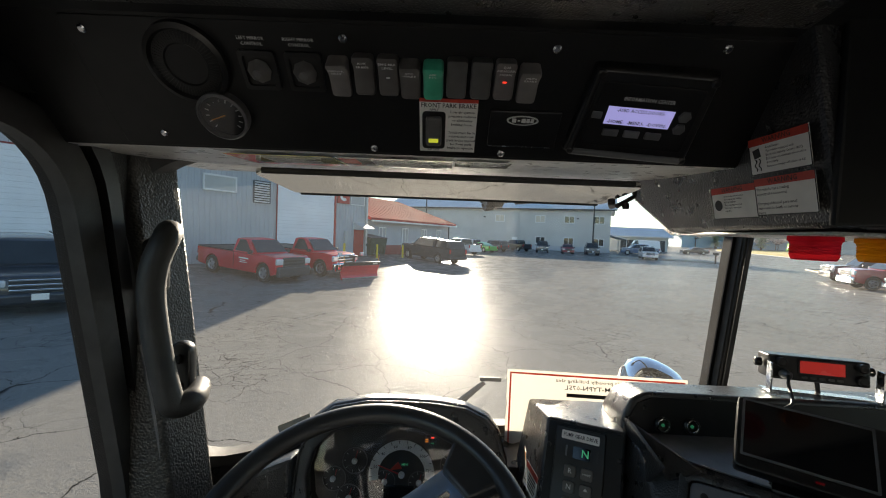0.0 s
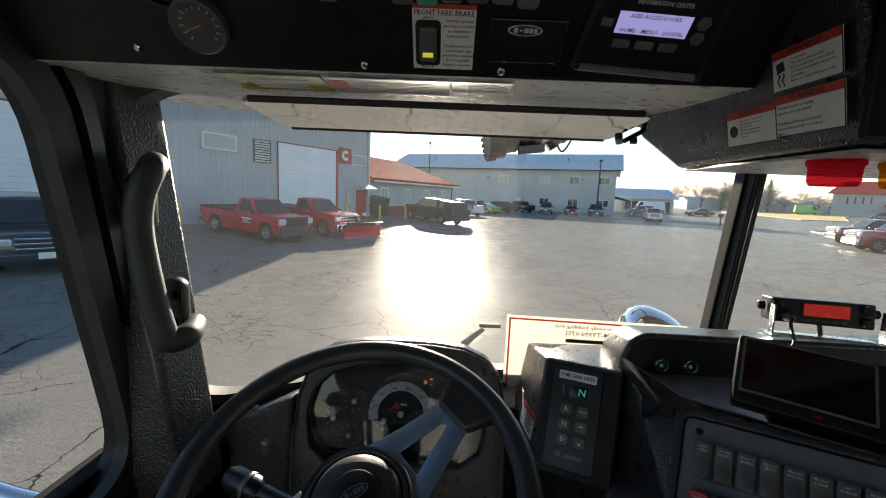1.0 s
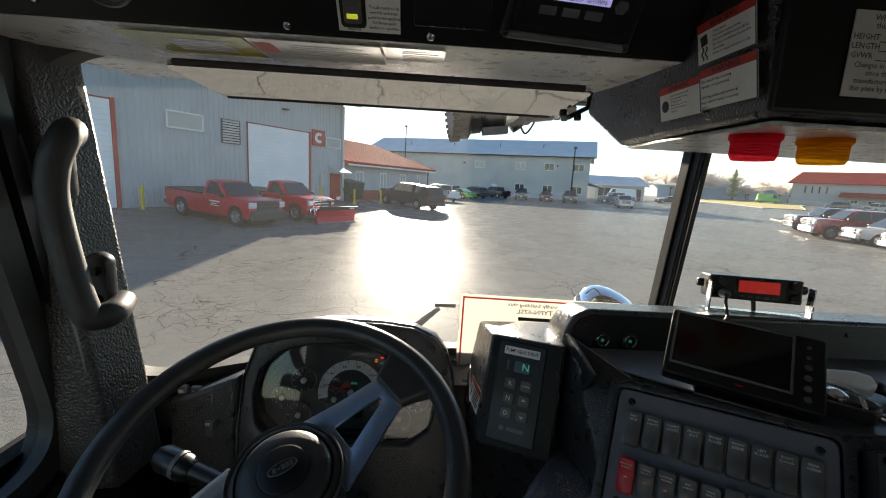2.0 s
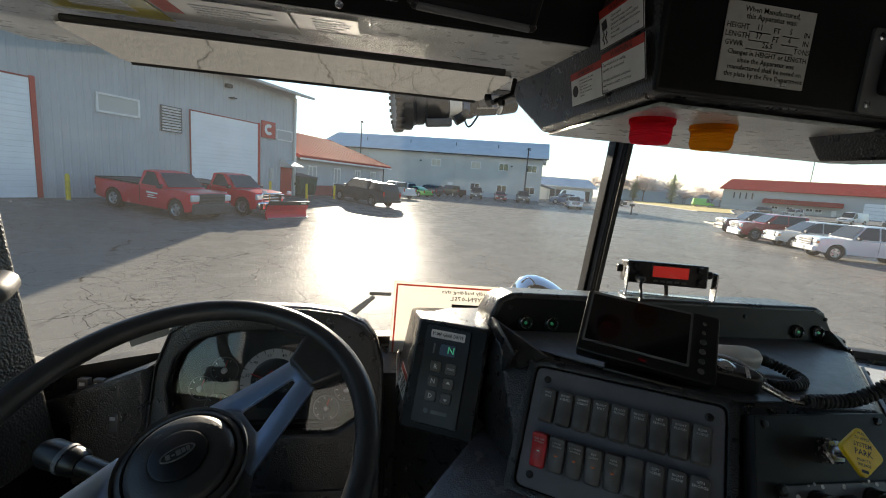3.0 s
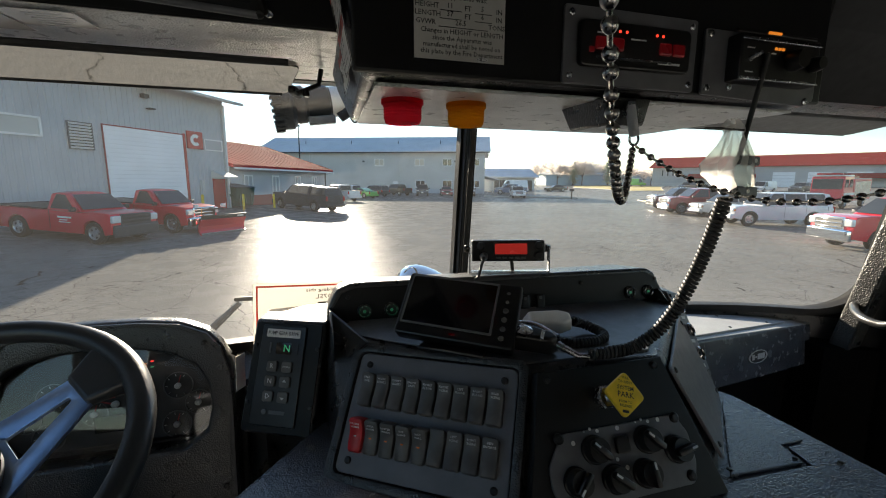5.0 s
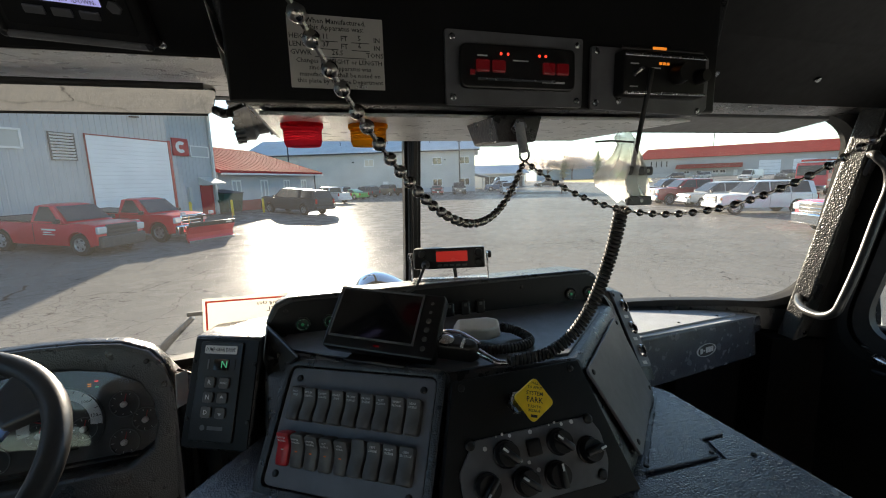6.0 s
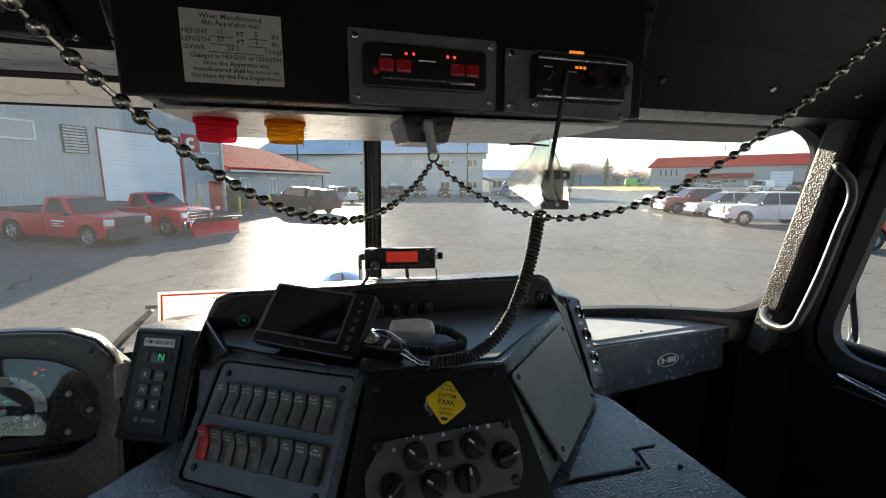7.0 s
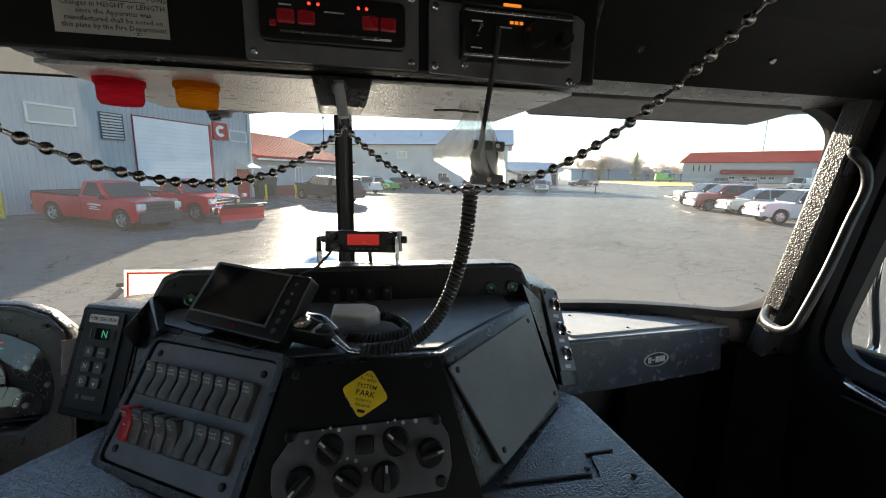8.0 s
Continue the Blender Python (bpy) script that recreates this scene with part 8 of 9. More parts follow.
def snow_plow():
    base = parked(c2.x, c2.y, NOSE + 4)
    p = thing("snow_plow", "red snow plow blade with a worn black upper edge", "snow plow", base @ T((3.35, 0.15, 0.0)) @ pose(0, 0, 0, 0, 0, -12))
    prof = [(0.0, 0.03), (0.12, 0.05), (0.2, 0.2), (0.2, 0.4), (0.1, 0.62), (0.02, 0.72), (-0.03, 0.7), (0.04, 0.58), (0.13, 0.4), (0.13, 0.22), (0.06, 0.1)]
    bm = bmesh.new()
    a = [bm.verts.new((0.2 - x, -1.2, z)) for x, z in prof]
    b = [bm.verts.new((0.2 - x, 1.2, z)) for x, z in prof]
    n = len(prof)
    for i in range(n):
        bm.faces.new((a[i], a[(i + 1) % n], b[(i + 1) % n], b[i]))
    bm.faces.new(a[::-1]), bm.faces.new(b)
    bmesh.ops.recalc_face_normals(bm, faces=bm.faces)
    part("blade", bm, P_RED, p)
    part("deflector", box((0.05, 2.4, 0.22), T((0.2, 0, 0.8)) @ pose(0, 0, 0, 0, 25), 0.01), M_TRIMB, p)
    part("maker_bars", box((0.004, 0.35, 0.08), T((0.235, 0.85, 0.8)) @ pose(0, 0, 0, 0, 25)), M_WHITE, p, smooth=False)
    part("cutting_edge", box((0.03, 2.4, 0.12), T((0.19, 0, 0.07)), 0.005), M_STEEL, p)
    for y in (-0.8, -0.27, 0.27, 0.8):
        part("rib", box((0.16, 0.03, 0.5), T((-0.06, y, 0.4)), 0.005), M_TRIMB, p)
    part("a_frame", merge(tube([(-0.1, -0.5, 0.3), (-1.15, 0.7, 0.35)], 0.05, 8), tube([(-0.1, 0.5, 0.3), (-1.15, 0.7, 0.35)], 0.05, 8)), M_TRIMB, p)
    part("lamp_bar", tube([(-0.75, -0.75, 1.05), (-0.75, 0.75, 1.05)], 0.04, 8), M_TRIMB, p)
    for y in (-0.72, 0.72):
        part("plow_lamp", box((0.14, 0.2, 0.16), T((-0.7, y, 1.2)), 0.03), M_HEADL, p)
        part("guide", tube([(0.15, y * 1.55, 0.6), (0.17, y * 1.6, 1.2)], 0.015, 6), M_ORLBL, p)
    part("tower", merge(tube([(-0.8, -0.3, 0.3), (-0.78, -0.3, 1.05)], 0.04, 8), tube([(-0.8, 0.3, 0.3), (-0.78, 0.3, 1.05)], 0.04, 8)), M_TRIMB, p)


snow_plow()
vehicle("pickup_truck", "dark grey crew-cab pickup truck with a matching bed cap", "pickup truck", parked(-0.85, 34.2, 134), "pickup", 5.9, 2.0, 1.93, 3.7, P_CHAR, 0.40, {"cab": "crew", "cap": True, "bumper": P_CHAR})
vehicle("pickup_truck", "white pickup truck seen from behind", "pickup truck", parked(2.2, 51.0, 125), "pickup", 5.8, 2.0, 1.93, 3.6, P_WHITE, 0.40, {"cab": "crew"})
vehicle("sports_car", "bright green low sports car", "car", parked(5.6, 60.0, 130), "sedan", 4.8, 1.9, 1.42, 2.9, P_GREEN, 0.36)
vehicle("suv", "dark blue sport utility vehicle by the far hall", "car", parked(7.9, 64.5, 130), "suv", 4.8, 1.9, 1.72, 2.9, P_DARK, 0.36)
vehicle("pickup_truck", "dark grey pickup truck by the far hall", "pickup truck", parked(12.4, 70.0, 120), "pickup", 5.6, 1.95, 1.85, 3.5, P_DARK, 0.39, {"cab": "crew"})
vehicle("suv", "silver sport utility vehicle by the far hall", "car", parked(4.0, 66.0, 125), "suv", 4.8, 1.9, 1.75, 2.85, P_SILVER, 0.37)
vehicle("off_roader", "black boxy off-roader facing the yard", "car", parked(16.0, 66.5, -104), "suv", 4.4, 1.9, 1.86, 2.7, P_DARK, 0.41)
vehicle("hatchback", "dark red small car facing the yard", "car", parked(19.8, 65.8, -102), "sedan", 4.4, 1.8, 1.5, 2.65, P_DKRED, 0.33)
vehicle("off_roader", "black boxy off-roader beside the light pole", "car", parked(23.0, 64.0, -104), "suv", 4.4, 1.9, 1.86, 2.7, P_DARK, 0.41)
vehicle("suv", "white sport utility vehicle driving lane edge", "car", parked(28.0, 56.5, -108), "suv", 4.7, 1.9, 1.72, 2.85, P_WHITE, 0.37)
vehicle("pickup_truck", "grey-blue crew-cab pickup truck on the far lot", "pickup truck", parked(33.5, 70.5, 160), "pickup", 5.8, 2.0, 1.9, 3.6, P_BLUE, 0.40, {"cab": "crew"})
vehicle("cargo_van", "white high-roof cargo van on the far lot", "van", parked(37.0, 77.0, 165), "van", 6.0, 2.05, 2.6, 3.7, P_WHITE, 0.36)
vehicle("sedan", "dark sedan on the far lot", "car", parked(51.0, 84.0, 170), "sedan", 4.8, 1.85, 1.5, 2.8, P_DARK, 0.34)
# row of parked cars to the right, noses to the yard's middle
ROW = 158
vehicle("pickup_truck", "dark pickup truck with a bright grille", "pickup truck", parked(31.4, 29.9, ROW), "pickup", 5.8, 2.0, 1.9, 3.6, P_DARK, 0.41, {"cab": "crew", "bumper": P_DARK})
vehicle("pickup_truck", "dark red crew-cab pickup truck", "pickup truck", parked(28.5, 25.4, ROW), "pickup", 5.8, 2.0, 1.93, 3.6, P_DKRED, 0.41, {"cab": "crew", "bumper": M_CHROME})
vehicle("minivan", "silver minivan with worn paint", "car", parked(27.7, 22.3, ROW), "minivan", 5.0, 1.95, 1.73, 3.0, P_SILVER, 0.34)
vehicle("suv", "white long sport utility vehicle with a roof rack", "car", parked(24.95, 17.6, ROW), "suv", 5.2, 1.9, 1.86, 3.28, P_WHITE, 0.39)
vehicle("pickup_truck", "red pickup truck with a chrome bumper", "pickup truck", parked(20.95, 9.7, ROW), "pickup", 5.7, 2.0, 1.9, 3.4, P_RED, 0.40, {"bumper": M_CHROME})
vehicle("suv", "black sport utility vehicle facing the yard beside the shop wall", "car", parked(-11.95, 11.95, NOSE - 11), "suv", 5.1, 1.95, 1.8, 3.0, P_DARK, 0.39)
vehicle("cargo_van", "lime green high-roof cargo van", "van", parked(103.0, 119.5, -28), "van", 6.0, 2.05, 2.75, 3.7, P_VAN, 0.36)


# ---- annex, hall and the far side ----
def flat_box(name, a, b, z0, z1, out, material, parent, depth=0.1, label=""):
    """A box on the vertical plane through a and b (plan points), standing out by depth."""
    a, b = Vector(a), Vector(b)
    d = (b - a).normalized()
    n = Vector((d.y, -d.x))
    c = (a + b) / 2 + n * (out + depth / 2)
    m = axes((c.x, c.y, (z0 + z1) / 2), (d.x, d.y, 0), (0, 0, 1))
    return part(name, box(((b - a).length, z1 - z0, depth), m), material, parent, label, smooth=False)


def sash_window(parent, c, d, z0, z1, w, pane=None):
    """A white-framed window at plan point c on a wall that runs along d."""
    c, d = Vector(c), Vector(d).normalized()
    wd = part("window", bmesh.new(), M_TRIMW, parent)
    f = 0.12
    flat_box("pane", c - d * (w / 2 - f), c + d * (w / 2 - f), z0 + f, z1 - f, 0.0, pane or M_WINDOW, wd, 0.03)
    for p, q, za, zb in ((-w / 2, w / 2, z0, z0 + f), (-w / 2, w / 2, z1 - f, z1), (-w / 2, -w / 2 + f, z0 + f, z1 - f), (w / 2 - f, w / 2, z0 + f, z1 - f), (-0.05, 0.05, z0 + f, z1 - f)):
        flat_box("frame", c + d * p, c + d * q, za, zb, 0.0, M_TRIMW, wd, 0.08)


def gable_roof(name, a, b, ze, run, rise, over, material, parent, ends=0.8):
    """A roof over the wall a-b: eave towards the viewer, ridge at run behind, then down again."""
    a, b = Vector(a), Vector(b)
    d = (b - a).normalized()
    n = Vector((d.y, -d.x))
    s = rise / run
    prof = [(over, ze - over * s), (over, ze - over * s + 0.25), (-run, ze + rise + 0.25), (-2 * run - over, ze - over * s + 0.25), (-2 * run - over, ze - over * s), (-run, ze + rise)]
    bm = bmesh.new()
    e0 = [bm.verts.new((*(a - d * ends + n * u), z)) for u, z in prof]
    e1 = [bm.verts.new((*(b + d * ends + n * u), z)) for u, z in prof]
    for i in range(6):
        bm.faces.new((e0[i], e0[(i + 1) % 6], e1[(i + 1) % 6], e1[i]))
    bm.faces.new(e0[::-1]), bm.faces.new(e1)
    bmesh.ops.recalc_face_normals(bm, faces=bm.faces)
    r = part(name, bm, material, parent, smooth=False)
    # standing seams
    n_seam = int(((b - a).length + 2 * ends) / 0.9)
    bm = bmesh.new()
    for i in range(n_seam + 1):
        p = a - d * ends + d * (i * ((b - a).length + 2 * ends) / n_seam)
        p0, p1 = p + n * over, p - n * run
        add_tube(bm, [(p0.x, p0.y, ze - over * s + 0.262), (p1.x, p1.y, ze + rise + 0.262)], 0.022, 4)
    sm = part("seams", bm, material, r, smooth=False, kind="stuff")
    return r


def hall_body(parent, a, b, z0, ze, run, rise, material):
    """Walls with gable ends under such a roof."""
    a, b = Vector(a), Vector(b)
    d = (b - a).normalized()
    n = Vector((d.y, -d.x))
    prof = [(0, z0), (0, ze), (-run, ze + rise - 0.05), (-2 * run, ze), (-2 * run, z0)]
    bm = bmesh.new()
    e0 = [bm.verts.new((*(a + n * u), z)) for u, z in prof]
    e1 = [bm.verts.new((*(b + n * u), z)) for u, z in prof]
    for i in range(5):
        bm.faces.new((e0[i], e0[(i + 1) % 5], e1[(i + 1) % 5], e1[i]))
    bm.faces.new(e0[::-1]), bm.faces.new(e1)
    bmesh.ops.recalc_face_normals(bm, faces=bm.faces)
    return part("walls", bm, material, parent, smooth=False)


def annex():
    b = thing("office_annex", "low grey office annex with a red steel roof and red wainscot", "building")
    a, e = Vector((-6.55, 36.3)), Vector((0.75, 52.2))
    d = (e - a).normalized()
    z = 3.35
    hall_body(b, a, e, -0.1, z + 0.25, 8, 2.6, M_SIDING)
    gable_roof("roof", a, e, z + 0.25, 8, 2.6, 0.7, M_ROOFR, b, 0.6)
    flat_box("wainscot", a, e, 0.0, 1.15, 0.0, M_WAINS, b, 0.04)
    flat_box("gutter", a - d * 0.5, e + d * 0.6, z - 0.08, z + 0.06, 0.68, M_TRIMW, b, 0.12)
    for s in (2.2, 6.4, 10.6, 14.4):
        c = a + d * s
        sash_window(b, c, d, 1.25, 2.85, 1.25, M_SIDINGW)
    flat_box("downspout", e - d * 0.25, e - d * 0.13, 0.0, z, 0.0, M_TRIMB, b, 0.1)


def far_hall():
    b = thing("storage_hall", "long two-storey beige-grey steel hall with a pale roof", "building")
    a, e = Vector((-11.5, 91.4)), Vector((30.3, 75.36))
    d = (e - a).normalized()
    ze = 8.0
    hall_body(b, a, e, -0.3, ze, 9, 3.3, M_SIDING2)
    gable_roof("roof", a, e, ze, 9, 3.3, 0.8, M_ROOFG, b, 1.0)
    flat_box("gutter", a - d, e + d, ze - 0.35, ze - 0.15, 0.75, M_TRIMB, b, 0.12)
    flat_box("base_band", a, e, 0.0, 0.9, 0.0, M_SIDING, b, 0.03)

    def at_x(x):
        return a + d * ((x - a.x) / d.x)
    for x, mm in ((11.2, M_CURTAIN), (18.56, M_CURTAIN), (23.58, None), (28.5, None)):
        sash_window(b, at_x(x), d, 5.2, 6.6, 1.9, mm)
    for x in (18.7, 23.56, 28.5):
        sash_window(b, at_x(x), d, 1.15, 2.55, 1.9)
    dr = part("door", bmesh.new(), M_TRIMW, b, "white service door")
    c = at_x(14.1)
    flat_box("leaf", c - d * 0.5, c + d * 0.5, 0.15, 2.3, 0.0, M_TRIMW, dr, 0.06)
    flat_box("handle", c + d * 0.33, c + d * 0.4, 1.1, 1.2, 0.06, M_STEEL, dr, 0.06)
    for x in (-2.0, 14.7):
        flat_box("downspout", at_x(x), at_x(x + 0.15), 0.2, ze - 0.2, 0.0, M_SIDING2, b, 0.12)
    for x in (15.8, 16.5):
        flat_box("meter", at_x(x), at_x(x + 0.35), 0.3, 1.6, 0.0, M_SIDING, b, 0.3)
    for x in (8.1, 24.8):
        flat_box("vent", at_x(x), at_x(x + 0.35), 6.0, 6.25, 0.0, M_TRIMB, b, 0.1)
    for x in (-4.0, 5.0, 14.0, 22.0):
        c = at_x(x) - Vector((d.y, -d.x)) * 4
        part("roof_pipe", tube([(c.x, c.y, ze + 0.9), (c.x, c.y, ze + 2.4)], 0.07, 8), M_TRIMB, b)
    # lean-to at the corner
    c = e + Vector((0.2, -0.3))
    part("porch", soften(loft([Vector((c.x, c.y, 3.2)), Vector((c.x + 3, c.y + 0.3, 2.5)), Vector((c.x + 3, c.y + 4, 2.5)), Vector((c.x, c.y + 4, 3.2))],
                              [Vector((c.x, c.y, 3.4)), Vector((c.x + 3, c.y + 0.3, 2.7)), Vector((c.x + 3, c.y + 4, 2.7)), Vector((c.x, c.y + 4, 3.4))]), 0.02), M_ROOFG, b)
    part("porch_post", tube([(c.x + 2.9, c.y + 0.4, 0), (c.x + 2.9, c.y + 0.4, 2.6)], 0.08, 8), M_SIDING2, b)
    part("porch_post", tube([(c.x + 2.9, c.y + 3.8, 0), (c.x + 2.9, c.y + 3.8, 2.6)], 0.08, 8), M_SIDING2, b)
    # smaller shed behind, to the right
    s = thing("far_shed", "low shed with a grey metal roof behind the hall", "building")
    a, e = Vector((38.5, 98.0)), Vector((52.0, 96.0))
    hall_body(s, a, e, 0, 3.6, 6, 1.8, M_SIDING2)
    gable_roof("roof", a, e, 3.6, 6, 1.8, 1.2, M_ROOFG, s)
    flat_box("open_front", a + Vector((0.6, 0)), e - Vector((0.6, 0)), 0.1, 2.6, 0.0, M_TRIMB, s, 0.05)


def red_roof_hall():
    b = thing("fire_equipment_hall", "long pale hall with a red steel roof and wide doors", "building")
    a, e = Vector((111.0, 121.0)), Vector((150.0, 66.0))
    d = (e - a).normalized()
    z0 = 0.5
    ze = 7.2
    hall_body(b, a, e, z0, ze, 14, 3.6, M_SIDINGW)
    gable_roof("roof", a, e, ze, 14, 3.6, 0.8, M_ROOFR, b, 1.0)
    flat_box("base_band", a, e, z0, z0 + 1.6, 0.0, M_SIDING2, b, 0.04)
    for i in range(4):
        c = a + d * (3.0 + i * 1.6)
        flat_box("slit_window", c, c + d * 0.35, 4.3, 6.2, 0.0, M_WINDOW, b, 0.05)
    for s in (33.0, 41.0, 49.0, 57.0):
        g = part("overhead_door", bmesh.new(), M_ODOOR, b)
        for r in range(5):
            flat_box("door_section", a + d * s, a + d * (s + 5.2), z0 + 0.1 + r * 0.95, z0 + r * 0.95 + 0.98, 0.0, M_ODOOR, g, 0.06)
    # red porch with windows and a door
    for s0, s1 in ((11.0, 29.0), (47.5, 60.0)):
        p0, p1 = a + d * s0, a + d * s1
        n = Vector((d.y, -d.x))
        bm = loft([Vector((*(p0), 4.9)), Vector((*(p0 + n * 2.6), 3.7)), Vector((*(p0 + n * 2.6), 3.5)), Vector((*(p0), 3.6))],
                  [Vector((*(p1), 4.9)), Vector((*(p1 + n * 2.6), 3.7)), Vector((*(p1 + n * 2.6), 3.5)), Vector((*(p1), 3.6))])
        part("porch_roof", bm, M_ROOFR, b, smooth=False)
    for s in (14.0, 17.5, 22.0, 24.0):
        sash_window(b, a + d * s, d, z0 + 1.1, z0 + 2.3, 1.6)
    c = a + d * 26.8
    flat_box("door", c, c + d * 1.0, z0 + 0.05, z0 + 2.2, 0.0, M_TRIMW, b, 0.08)


def low_blue_building():
    b = thing("low_building", "low pale blue industrial building behind the lime van", "building")
    a, e = Vector((92.0, 160.0)), Vector((140.0, 150.0))
    hall_body(b, a, e, 0.6, 5.0, 10, 1.0, mat("pale_blue_siding", (0.3, 0.42, 0.5), 0.6, vary=0.06, scale=0.2))
    gable_roof("roof", a, e, 5.0, 10, 1.0, 0.5, M_SIDINGW, b)


def pole_light(x, y, h, heads=1):
    p = thing("light_pole", "tall thin parking-lot light pole", "light pole", T((x, y, ground_z(x, y))), "light poles")
    part("pole", tube([(0, 0, 0), (0, 0, h)], [0.16, 0.1], 8), M_TRIMB, p)
    part("base", lathe([(0.25, 0), (0.25, 0.6), (0.12, 0.62)], 12), M_CONC, p)
    part("arm", box((1.4 if heads > 1 else 0.8, 0.1, 0.1), T((0, 0, h))), M_TRIMB, p, smooth=False)
    for i in range(heads):
        part("lamp_head", box((0.5, 0.3, 0.25), T(((i - (heads - 1) / 2) * 0.9, -0.1, h + 0.2)), 0.05), M_TRIMB, p)


def bollard(x, y):
    b = thing("bollard", "yellow painted steel bollard post", "bollard", T((x, y, ground_z(x, y))), "yellow bollards")
    part("post", lathe([(0.085, -0.05), (0.085, 1.0), (0.07, 1.07), (0.03, 1.1)], 16), M_BOLL, b)
    part("foot", lathe([(0.13, -0.02), (0.13, 0.02)], 16), M_CONC, b)


def dumpster(x, y, ang):
    d = thing("dumpster", "dark green steel dumpster with a flat lid", "dumpster", T((x, y, ground_z(x, y))) @ pose(0, 0, 0, 0, 0, ang))
    part("bin", soften(loft([Vector(p) for p in ((-0.95, -0.75, 0.1), (0.95, -0.75, 0.1), (0.95, 0.6, 0.1), (-0.95, 0.6, 0.1))], [Vector(p) for p in ((-1.0, -0.95, 1.4), (1.0, -0.95, 1.4), (1.0, 0.7, 1.65), (-1.0, 0.7, 1.65))]), 0.03), M_DUMP, d)
    part("lid", box((2.05, 1.75, 0.06), T((0, -0.12, 1.56)) @ pose(0, 0, 0, 8), 0.02), M_TRIMB, d)
    for x2 in (-0.6, 0, 0.6):
        part("rib", box((0.08, 0.06, 1.2), T((x2, -0.9, 0.75)) @ pose(0, 0, 0, -8)), M_DUMP, d, smooth=False)
    for sx in (-1, 1):
        part("fork_pocket", box((0.12, 1.1, 0.18), T((sx * 1.04, -0.1, 0.9)), 0.01), M_DUMP, d)


def bare_tree(x, y, h, seed, group="bare trees along the road"):
    rnd = random.Random(seed)
    t = thing("tree", "leafless tree with fine grey-brown twigs", "tree", T((x, y, ground_z(x, y))), group)
    bm = bmesh.new()
    tips = []

    def grow(p, d, ln, r, lvl):
        q = p + d * ln
        mid = p.lerp(q, 0.5) + Vector((rnd.uniform(-1, 1), rnd.uniform(-1, 1), 0)) * ln * 0.08
        add_tube(bm, [p, mid, q], [r, r * 0.8, r * 0.6], 5)
        tips.append((mid, d))
        tips.append((q, d))
        if lvl == 0:
            return
        for _ in range(3 if lvl < 3 else 5):
            nd = (d * 0.8 + Vector((rnd.uniform(-1, 1), rnd.uniform(-1, 1), rnd.uniform(-0.25, 0.6)))).normalized()
            grow(q, nd, ln * rnd.uniform(0.65, 1.0), r * 0.5, lvl - 1)
    grow(Vector((0, 0, 0)), Vector((0, 0, 1)), h * 0.21, h * 0.016, 3)
    part("trunk", bm, M_BARK, t)
    verts, faces = [], []
    for q, d in tips[2:]:
        for _ in range(18):
            dd = (d * 0.6 + Vector((rnd.uniform(-1, 1), rnd.uniform(-1, 1), rnd.uniform(-0.5, 0.9)))).normalized()
            e = q + dd * h * rnd.uniform(0.06, 0.15)
            if e.z < 0.6:
                continue
            s = dd.cross(Vector((rnd.random(), rnd.random(), rnd.random()))).normalized() * h * 0.004
            k = len(verts)
            verts += [q + s, q - s, e]
            faces.append((k, k + 1, k + 2))
    me = bpy.data.meshes.new("crown")
    me.from_pydata(verts, [], faces)
    me.materials.append(M_TWIG)
    c = new("crown", me)
    c.parent = t
    c["label"] = "crown of fine bare twigs"
    return t


def pine(x, y, h, seed):
    rnd = random.Random(seed)
    t = thing("pine_tree", "dark green conifer with uneven boughs", "tree", T((x, y, ground_z(x, y))), "conifers along the road")
    part("trunk", tube([(0, 0, 0), (0, 0, h)], [h * 0.025, h * 0.004], 7), M_BARK, t)
    verts, faces = [], []
    for i in range(520):
        z = h * (0.1 + 0.88 * (i / 520) ** 0.9)
        r = min((h - z) * 0.6, h * 0.2) * rnd.uniform(0.2, 1.15) + 0.08
        a = rnd.uniform(0, 2 * math.pi)
        p = Vector((r * math.cos(a), r * math.sin(a), z - r * 0.25))
        o = Vector((0, 0, z + 0.05 * h * 0.2))
        side = Vector((-math.sin(a), math.cos(a), 0)) * h * 0.02
        for k2 in range(2):
            f = 0.55 + 0.45 * k2
            c = o.lerp(p, f)
            j = len(verts)
            verts += [o.lerp(p, f - 0.5) , c + side * (1.3 - k2 * 0.5) + Vector((0, 0, -h * 0.008)), p.lerp(c, 0.3 * (1 - k2)), c - side * (1.3 - k2 * 0.5) + Vector((0, 0, -h * 0.008))]
            faces.append((j, j + 1, j + 2, j + 3))
    me = bpy.data.meshes.new("crown")
    me.from_pydata(verts, [], faces)
    me.materials.append(M_PINE)
    c = new("crown", me)
    c.parent = t
    return t


def lawn(name, pts, label, z=0.06):
    poly = [Vector(p) for p in pts]
    bm = bmesh.new()
    vs = [bm.verts.new((p.x, p.y, ground_z(p.x, p.y) + z)) for p in poly]
    f = bm.faces.new(vs)
    bmesh.ops.triangulate(bm, faces=[f])
    ob = solid(name, bm, M_GRASS, label, "grass", kind="structure", smooth=False)
    # kerb round it
    bm = bmesh.new()
    loop = [(p.x, p.y, ground_z(p.x, p.y) + 0.05) for p in poly]
    add_tube(bm, loop, 0.11, 6, True)
    part("kerb", bm, M_CONC, ob, "pale concrete kerb")


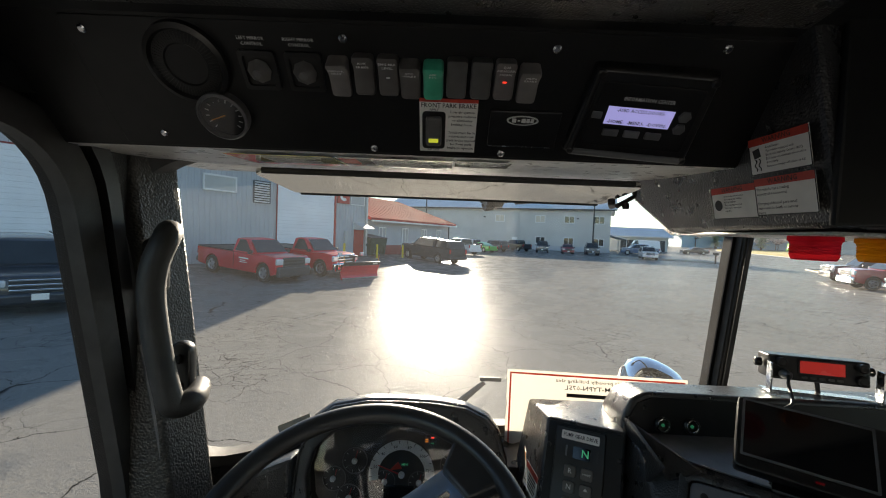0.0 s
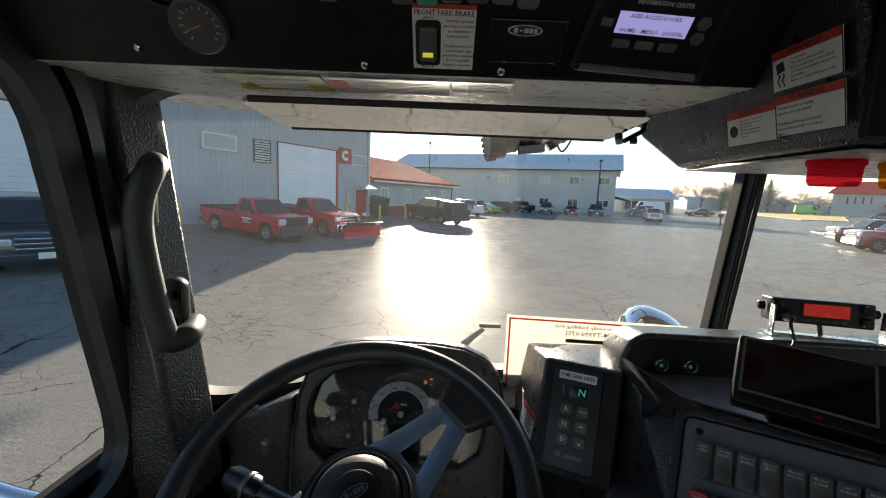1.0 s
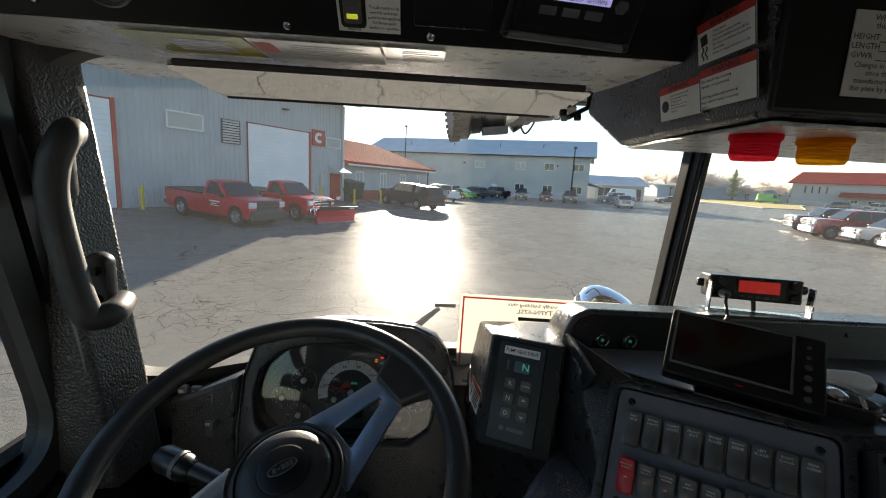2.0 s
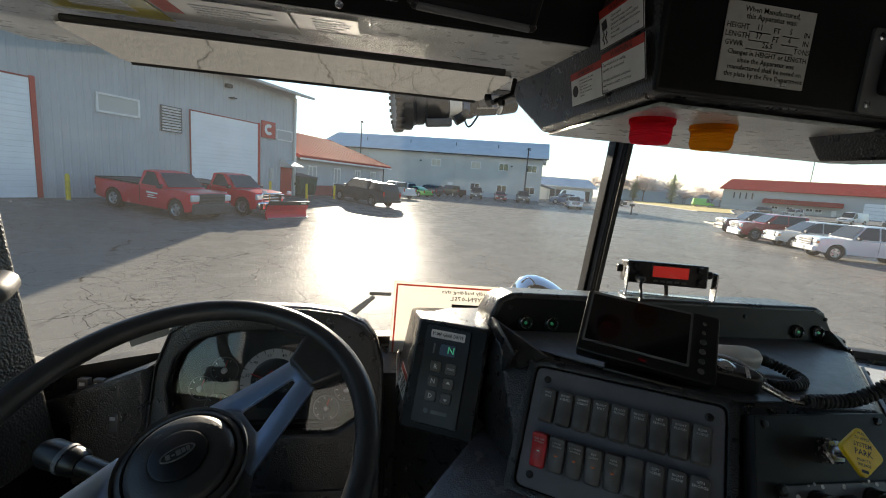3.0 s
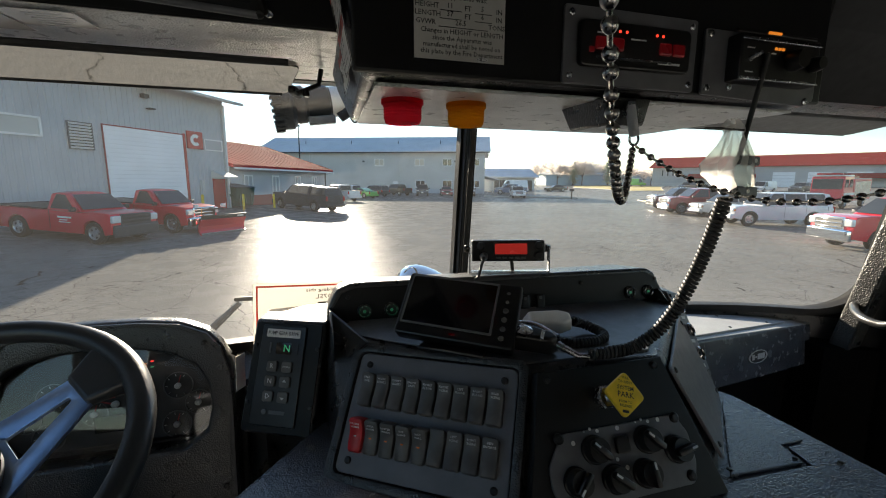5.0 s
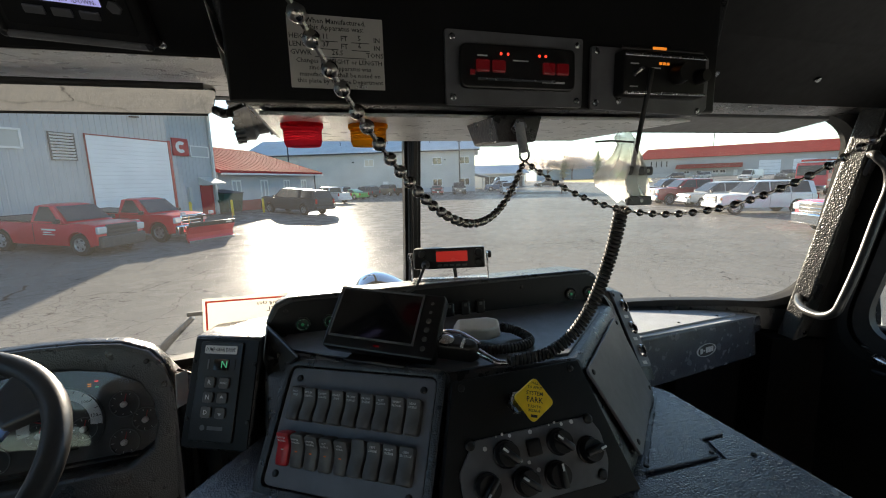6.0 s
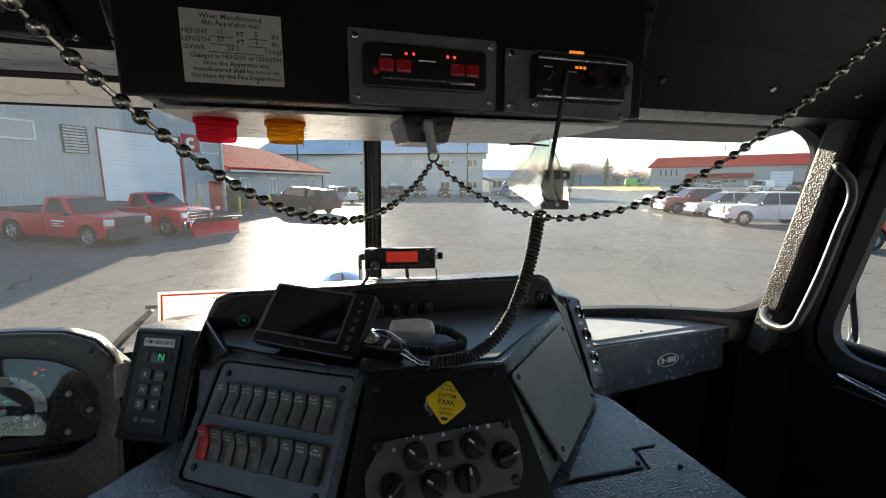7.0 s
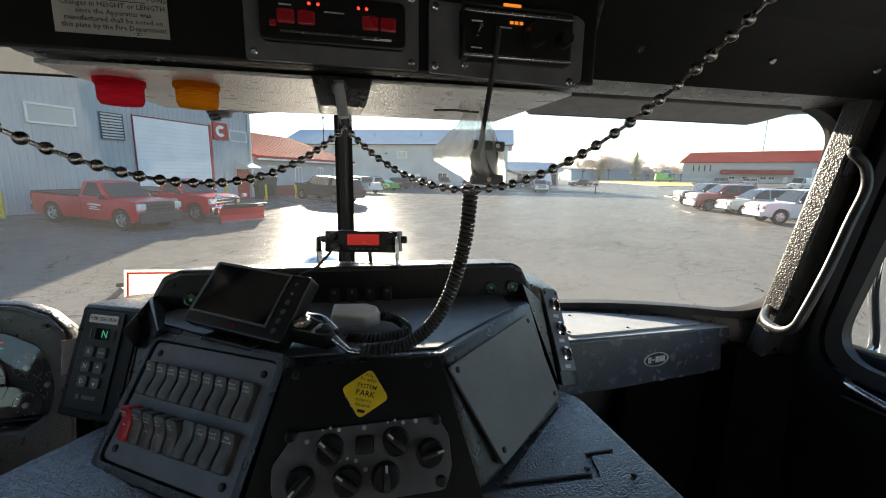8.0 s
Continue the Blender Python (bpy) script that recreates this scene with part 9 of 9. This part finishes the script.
def fire_engine(x, y, heading):
    v = thing("fire_engine", "red and white fire engine parked at the far hall", "fire engine", parked(x, y, heading), "parked vehicles")
    part("cab", soften(loft([Vector(p) for p in ((4.4, -1.2, 0.6), (4.4, 1.2, 0.6), (1.6, 1.2, 0.6), (1.6, -1.2, 0.6))], [Vector(p) for p in ((4.2, -1.15, 2.9), (4.2, 1.15, 2.9), (1.6, 1.15, 2.9), (1.6, -1.15, 2.9))]), 0.08), P_RED, v)
    part("body", box((5.6, 2.4, 2.0), T((-1.3, 0, 1.65)), 0.05), P_RED, v)
    part("roof_cap", box((2.7, 2.3, 0.12), T((2.95, 0, 2.95)), 0.04), P_WHITE, v)
    part("stripe", box((8.3, 2.44, 0.22), T((0.1, 0, 1.3))), P_WHITE, v, smooth=False)
    part("windshield", box((0.05, 2.1, 0.9), T((4.32, 0, 2.2)) @ pose(0, 0, 0, 0, -5)), M_CARGLASS, v, smooth=False)
    for sd in (-1, 1):
        for xx in (3.7, 2.4):
            part("side_window", box((0.8, 0.03, 0.7), T((xx, sd * 1.19, 2.25))), M_CARGLASS, v, smooth=False)
        for i in range(4):
            part("locker_door", box((1.15, 0.03, 1.3), T((0.6 - i * 1.25, sd * 1.21, 1.75)), 0.01), M_STEEL, v)
        for xx in (3.4, -2.2):
            wheel_parts(v, xx, sd * 1.0, 0.53, 0.32, sd)
    part("light_bar", box((0.35, 1.8, 0.2), T((3.9, 0, 3.1)), 0.05), M_TAIL, v)
    part("front_bumper", box((0.6, 2.4, 0.4), T((4.7, 0, 0.65)), 0.05), M_CHROME, v)
    part("ladder", merge(*[box((4.8, 0.06, 0.1), T((-1.2, y2, 2.8))) for y2 in (-0.3, 0.3)]), M_STEEL, v, smooth=False)


def mailbox(x, y):
    b = thing("mailbox", "dark roadside mailbox on a post", "mailbox", T((x, y, ground_z(x, y))))
    part("post", box((0.12, 0.12, 1.1), T((0, 0, 0.55))), M_BARK, b, smooth=False)
    part("case", soften(loft([Vector((-0.28, yy2, zz)) for yy2, zz in ((-0.16, 1.1), (0.16, 1.1), (0.16, 1.3), (0, 1.42), (-0.16, 1.3))], [Vector((0.28, yy2, zz)) for yy2, zz in ((-0.16, 1.1), (0.16, 1.1), (0.16, 1.3), (0, 1.42), (-0.16, 1.3))]), 0.02), M_TRIMB, b)


annex()
far_hall()
red_roof_hall()
low_blue_building()
for x, y in ((-5.0, 31.8), (-3.3, 34.6)):
    bollard(x, y)
q = on_wall(5.3, 0.7)
bollard(q.x, q.y)
q = on_wall(-6.2, 0.7)
bollard(q.x, q.y)
dumpster(-5.9, 34.0, 60)
pole_light(26.2, 72.5, 9.0)
pole_light(-3.6, 86.0, 12.5)
pole_light(152.8, 129.0, 23.0, 2)
lawn("lawn_left", [(24.5, 60.8), (31.0, 57.8), (35.5, 52.6), (34.2, 50.3), (30.5, 54.5), (23.8, 58.8)], "strip of dormant grass at the yard's edge")
lawn("lawn_road", [(75.0, 113.6), (94.3, 143.0), (112.0, 133.0), (108.0, 112.0), (92.4, 97.1), (72.0, 74.5), (66.0, 77.5), (72.0, 96.6)], "wide tan verge of dormant grass along the road")
lawn("lawn_island", [(39.2, 44.6), (36.2, 39.2), (40.0, 36.5), (50.0, 38.0), (50.0, 43.5)], "kerbed island of dormant grass beside the parked cars")
mailbox(32.9, 49.9)
rt = random.Random(11)
for i in range(72):
    a = radians(62 - i * 0.225 + rt.uniform(-0.4, 0.4))
    r = 205 + rt.uniform(-25, 60)
    bare_tree(r * math.cos(a), r * math.sin(a), rt.uniform(11, 16) if i < 42 else rt.uniform(7, 11), 100 + i)
for i, (a, r, h) in enumerate(((56.6, 185, 10), (54.6, 195, 8.5), (52.5, 176, 11))):
    pine(r * math.cos(radians(a)), r * math.sin(radians(a)), h, 40 + i)
fire_engine(48.6, 28.3, 197)
vehicle("suv", "dark sport utility vehicle at the red-roofed hall", "car", parked(88.0, 84.0, 190), "suv", 4.8, 1.9, 1.8, 2.9, P_DARK, 0.38)
vehicle("suv", "silver sport utility vehicle at the red-roofed hall", "car", parked(92.0, 80.0, 190), "suv", 4.8, 1.9, 1.8, 2.9, P_SILVER, 0.38)
vehicle("cargo_van", "white van at the red-roofed hall", "van", parked(84.0, 62.0, 190), "van", 5.6, 2.0, 2.1, 3.4, P_WHITE, 0.36)
vehicle("pickup_truck", "dark pickup truck at the red-roofed hall", "pickup truck", parked(84.0, 55.0, 190), "pickup", 5.8, 2.0, 1.9, 3.6, P_DARK, 0.4, {"cab": "crew"})
# hazy tree line on the horizon
bm = bmesh.new()
rt = random.Random(3)
prev = None
for i in range(160):
    a = radians(100 - i * 0.75)
    r = 620
    h = 9 + 5 * noise.noise(Vector((i * 0.21, 0, 0))) + rt.uniform(0, 2.5)
    lo, hi = bm.verts.new((r * math.cos(a), r * math.sin(a), 0)), bm.verts.new((r * math.cos(a), r * math.sin(a), h))
    if prev:
        bm.faces.new((prev[0], lo, hi, prev[1]))
    prev = (lo, hi)
solid("backdrop", bm, mat("distant_woods", (0.17, 0.16, 0.16), 0.95, vary=0.25, scale=0.05), "low hazy line of distant bare woods", "woods", kind="structure", smooth=False)
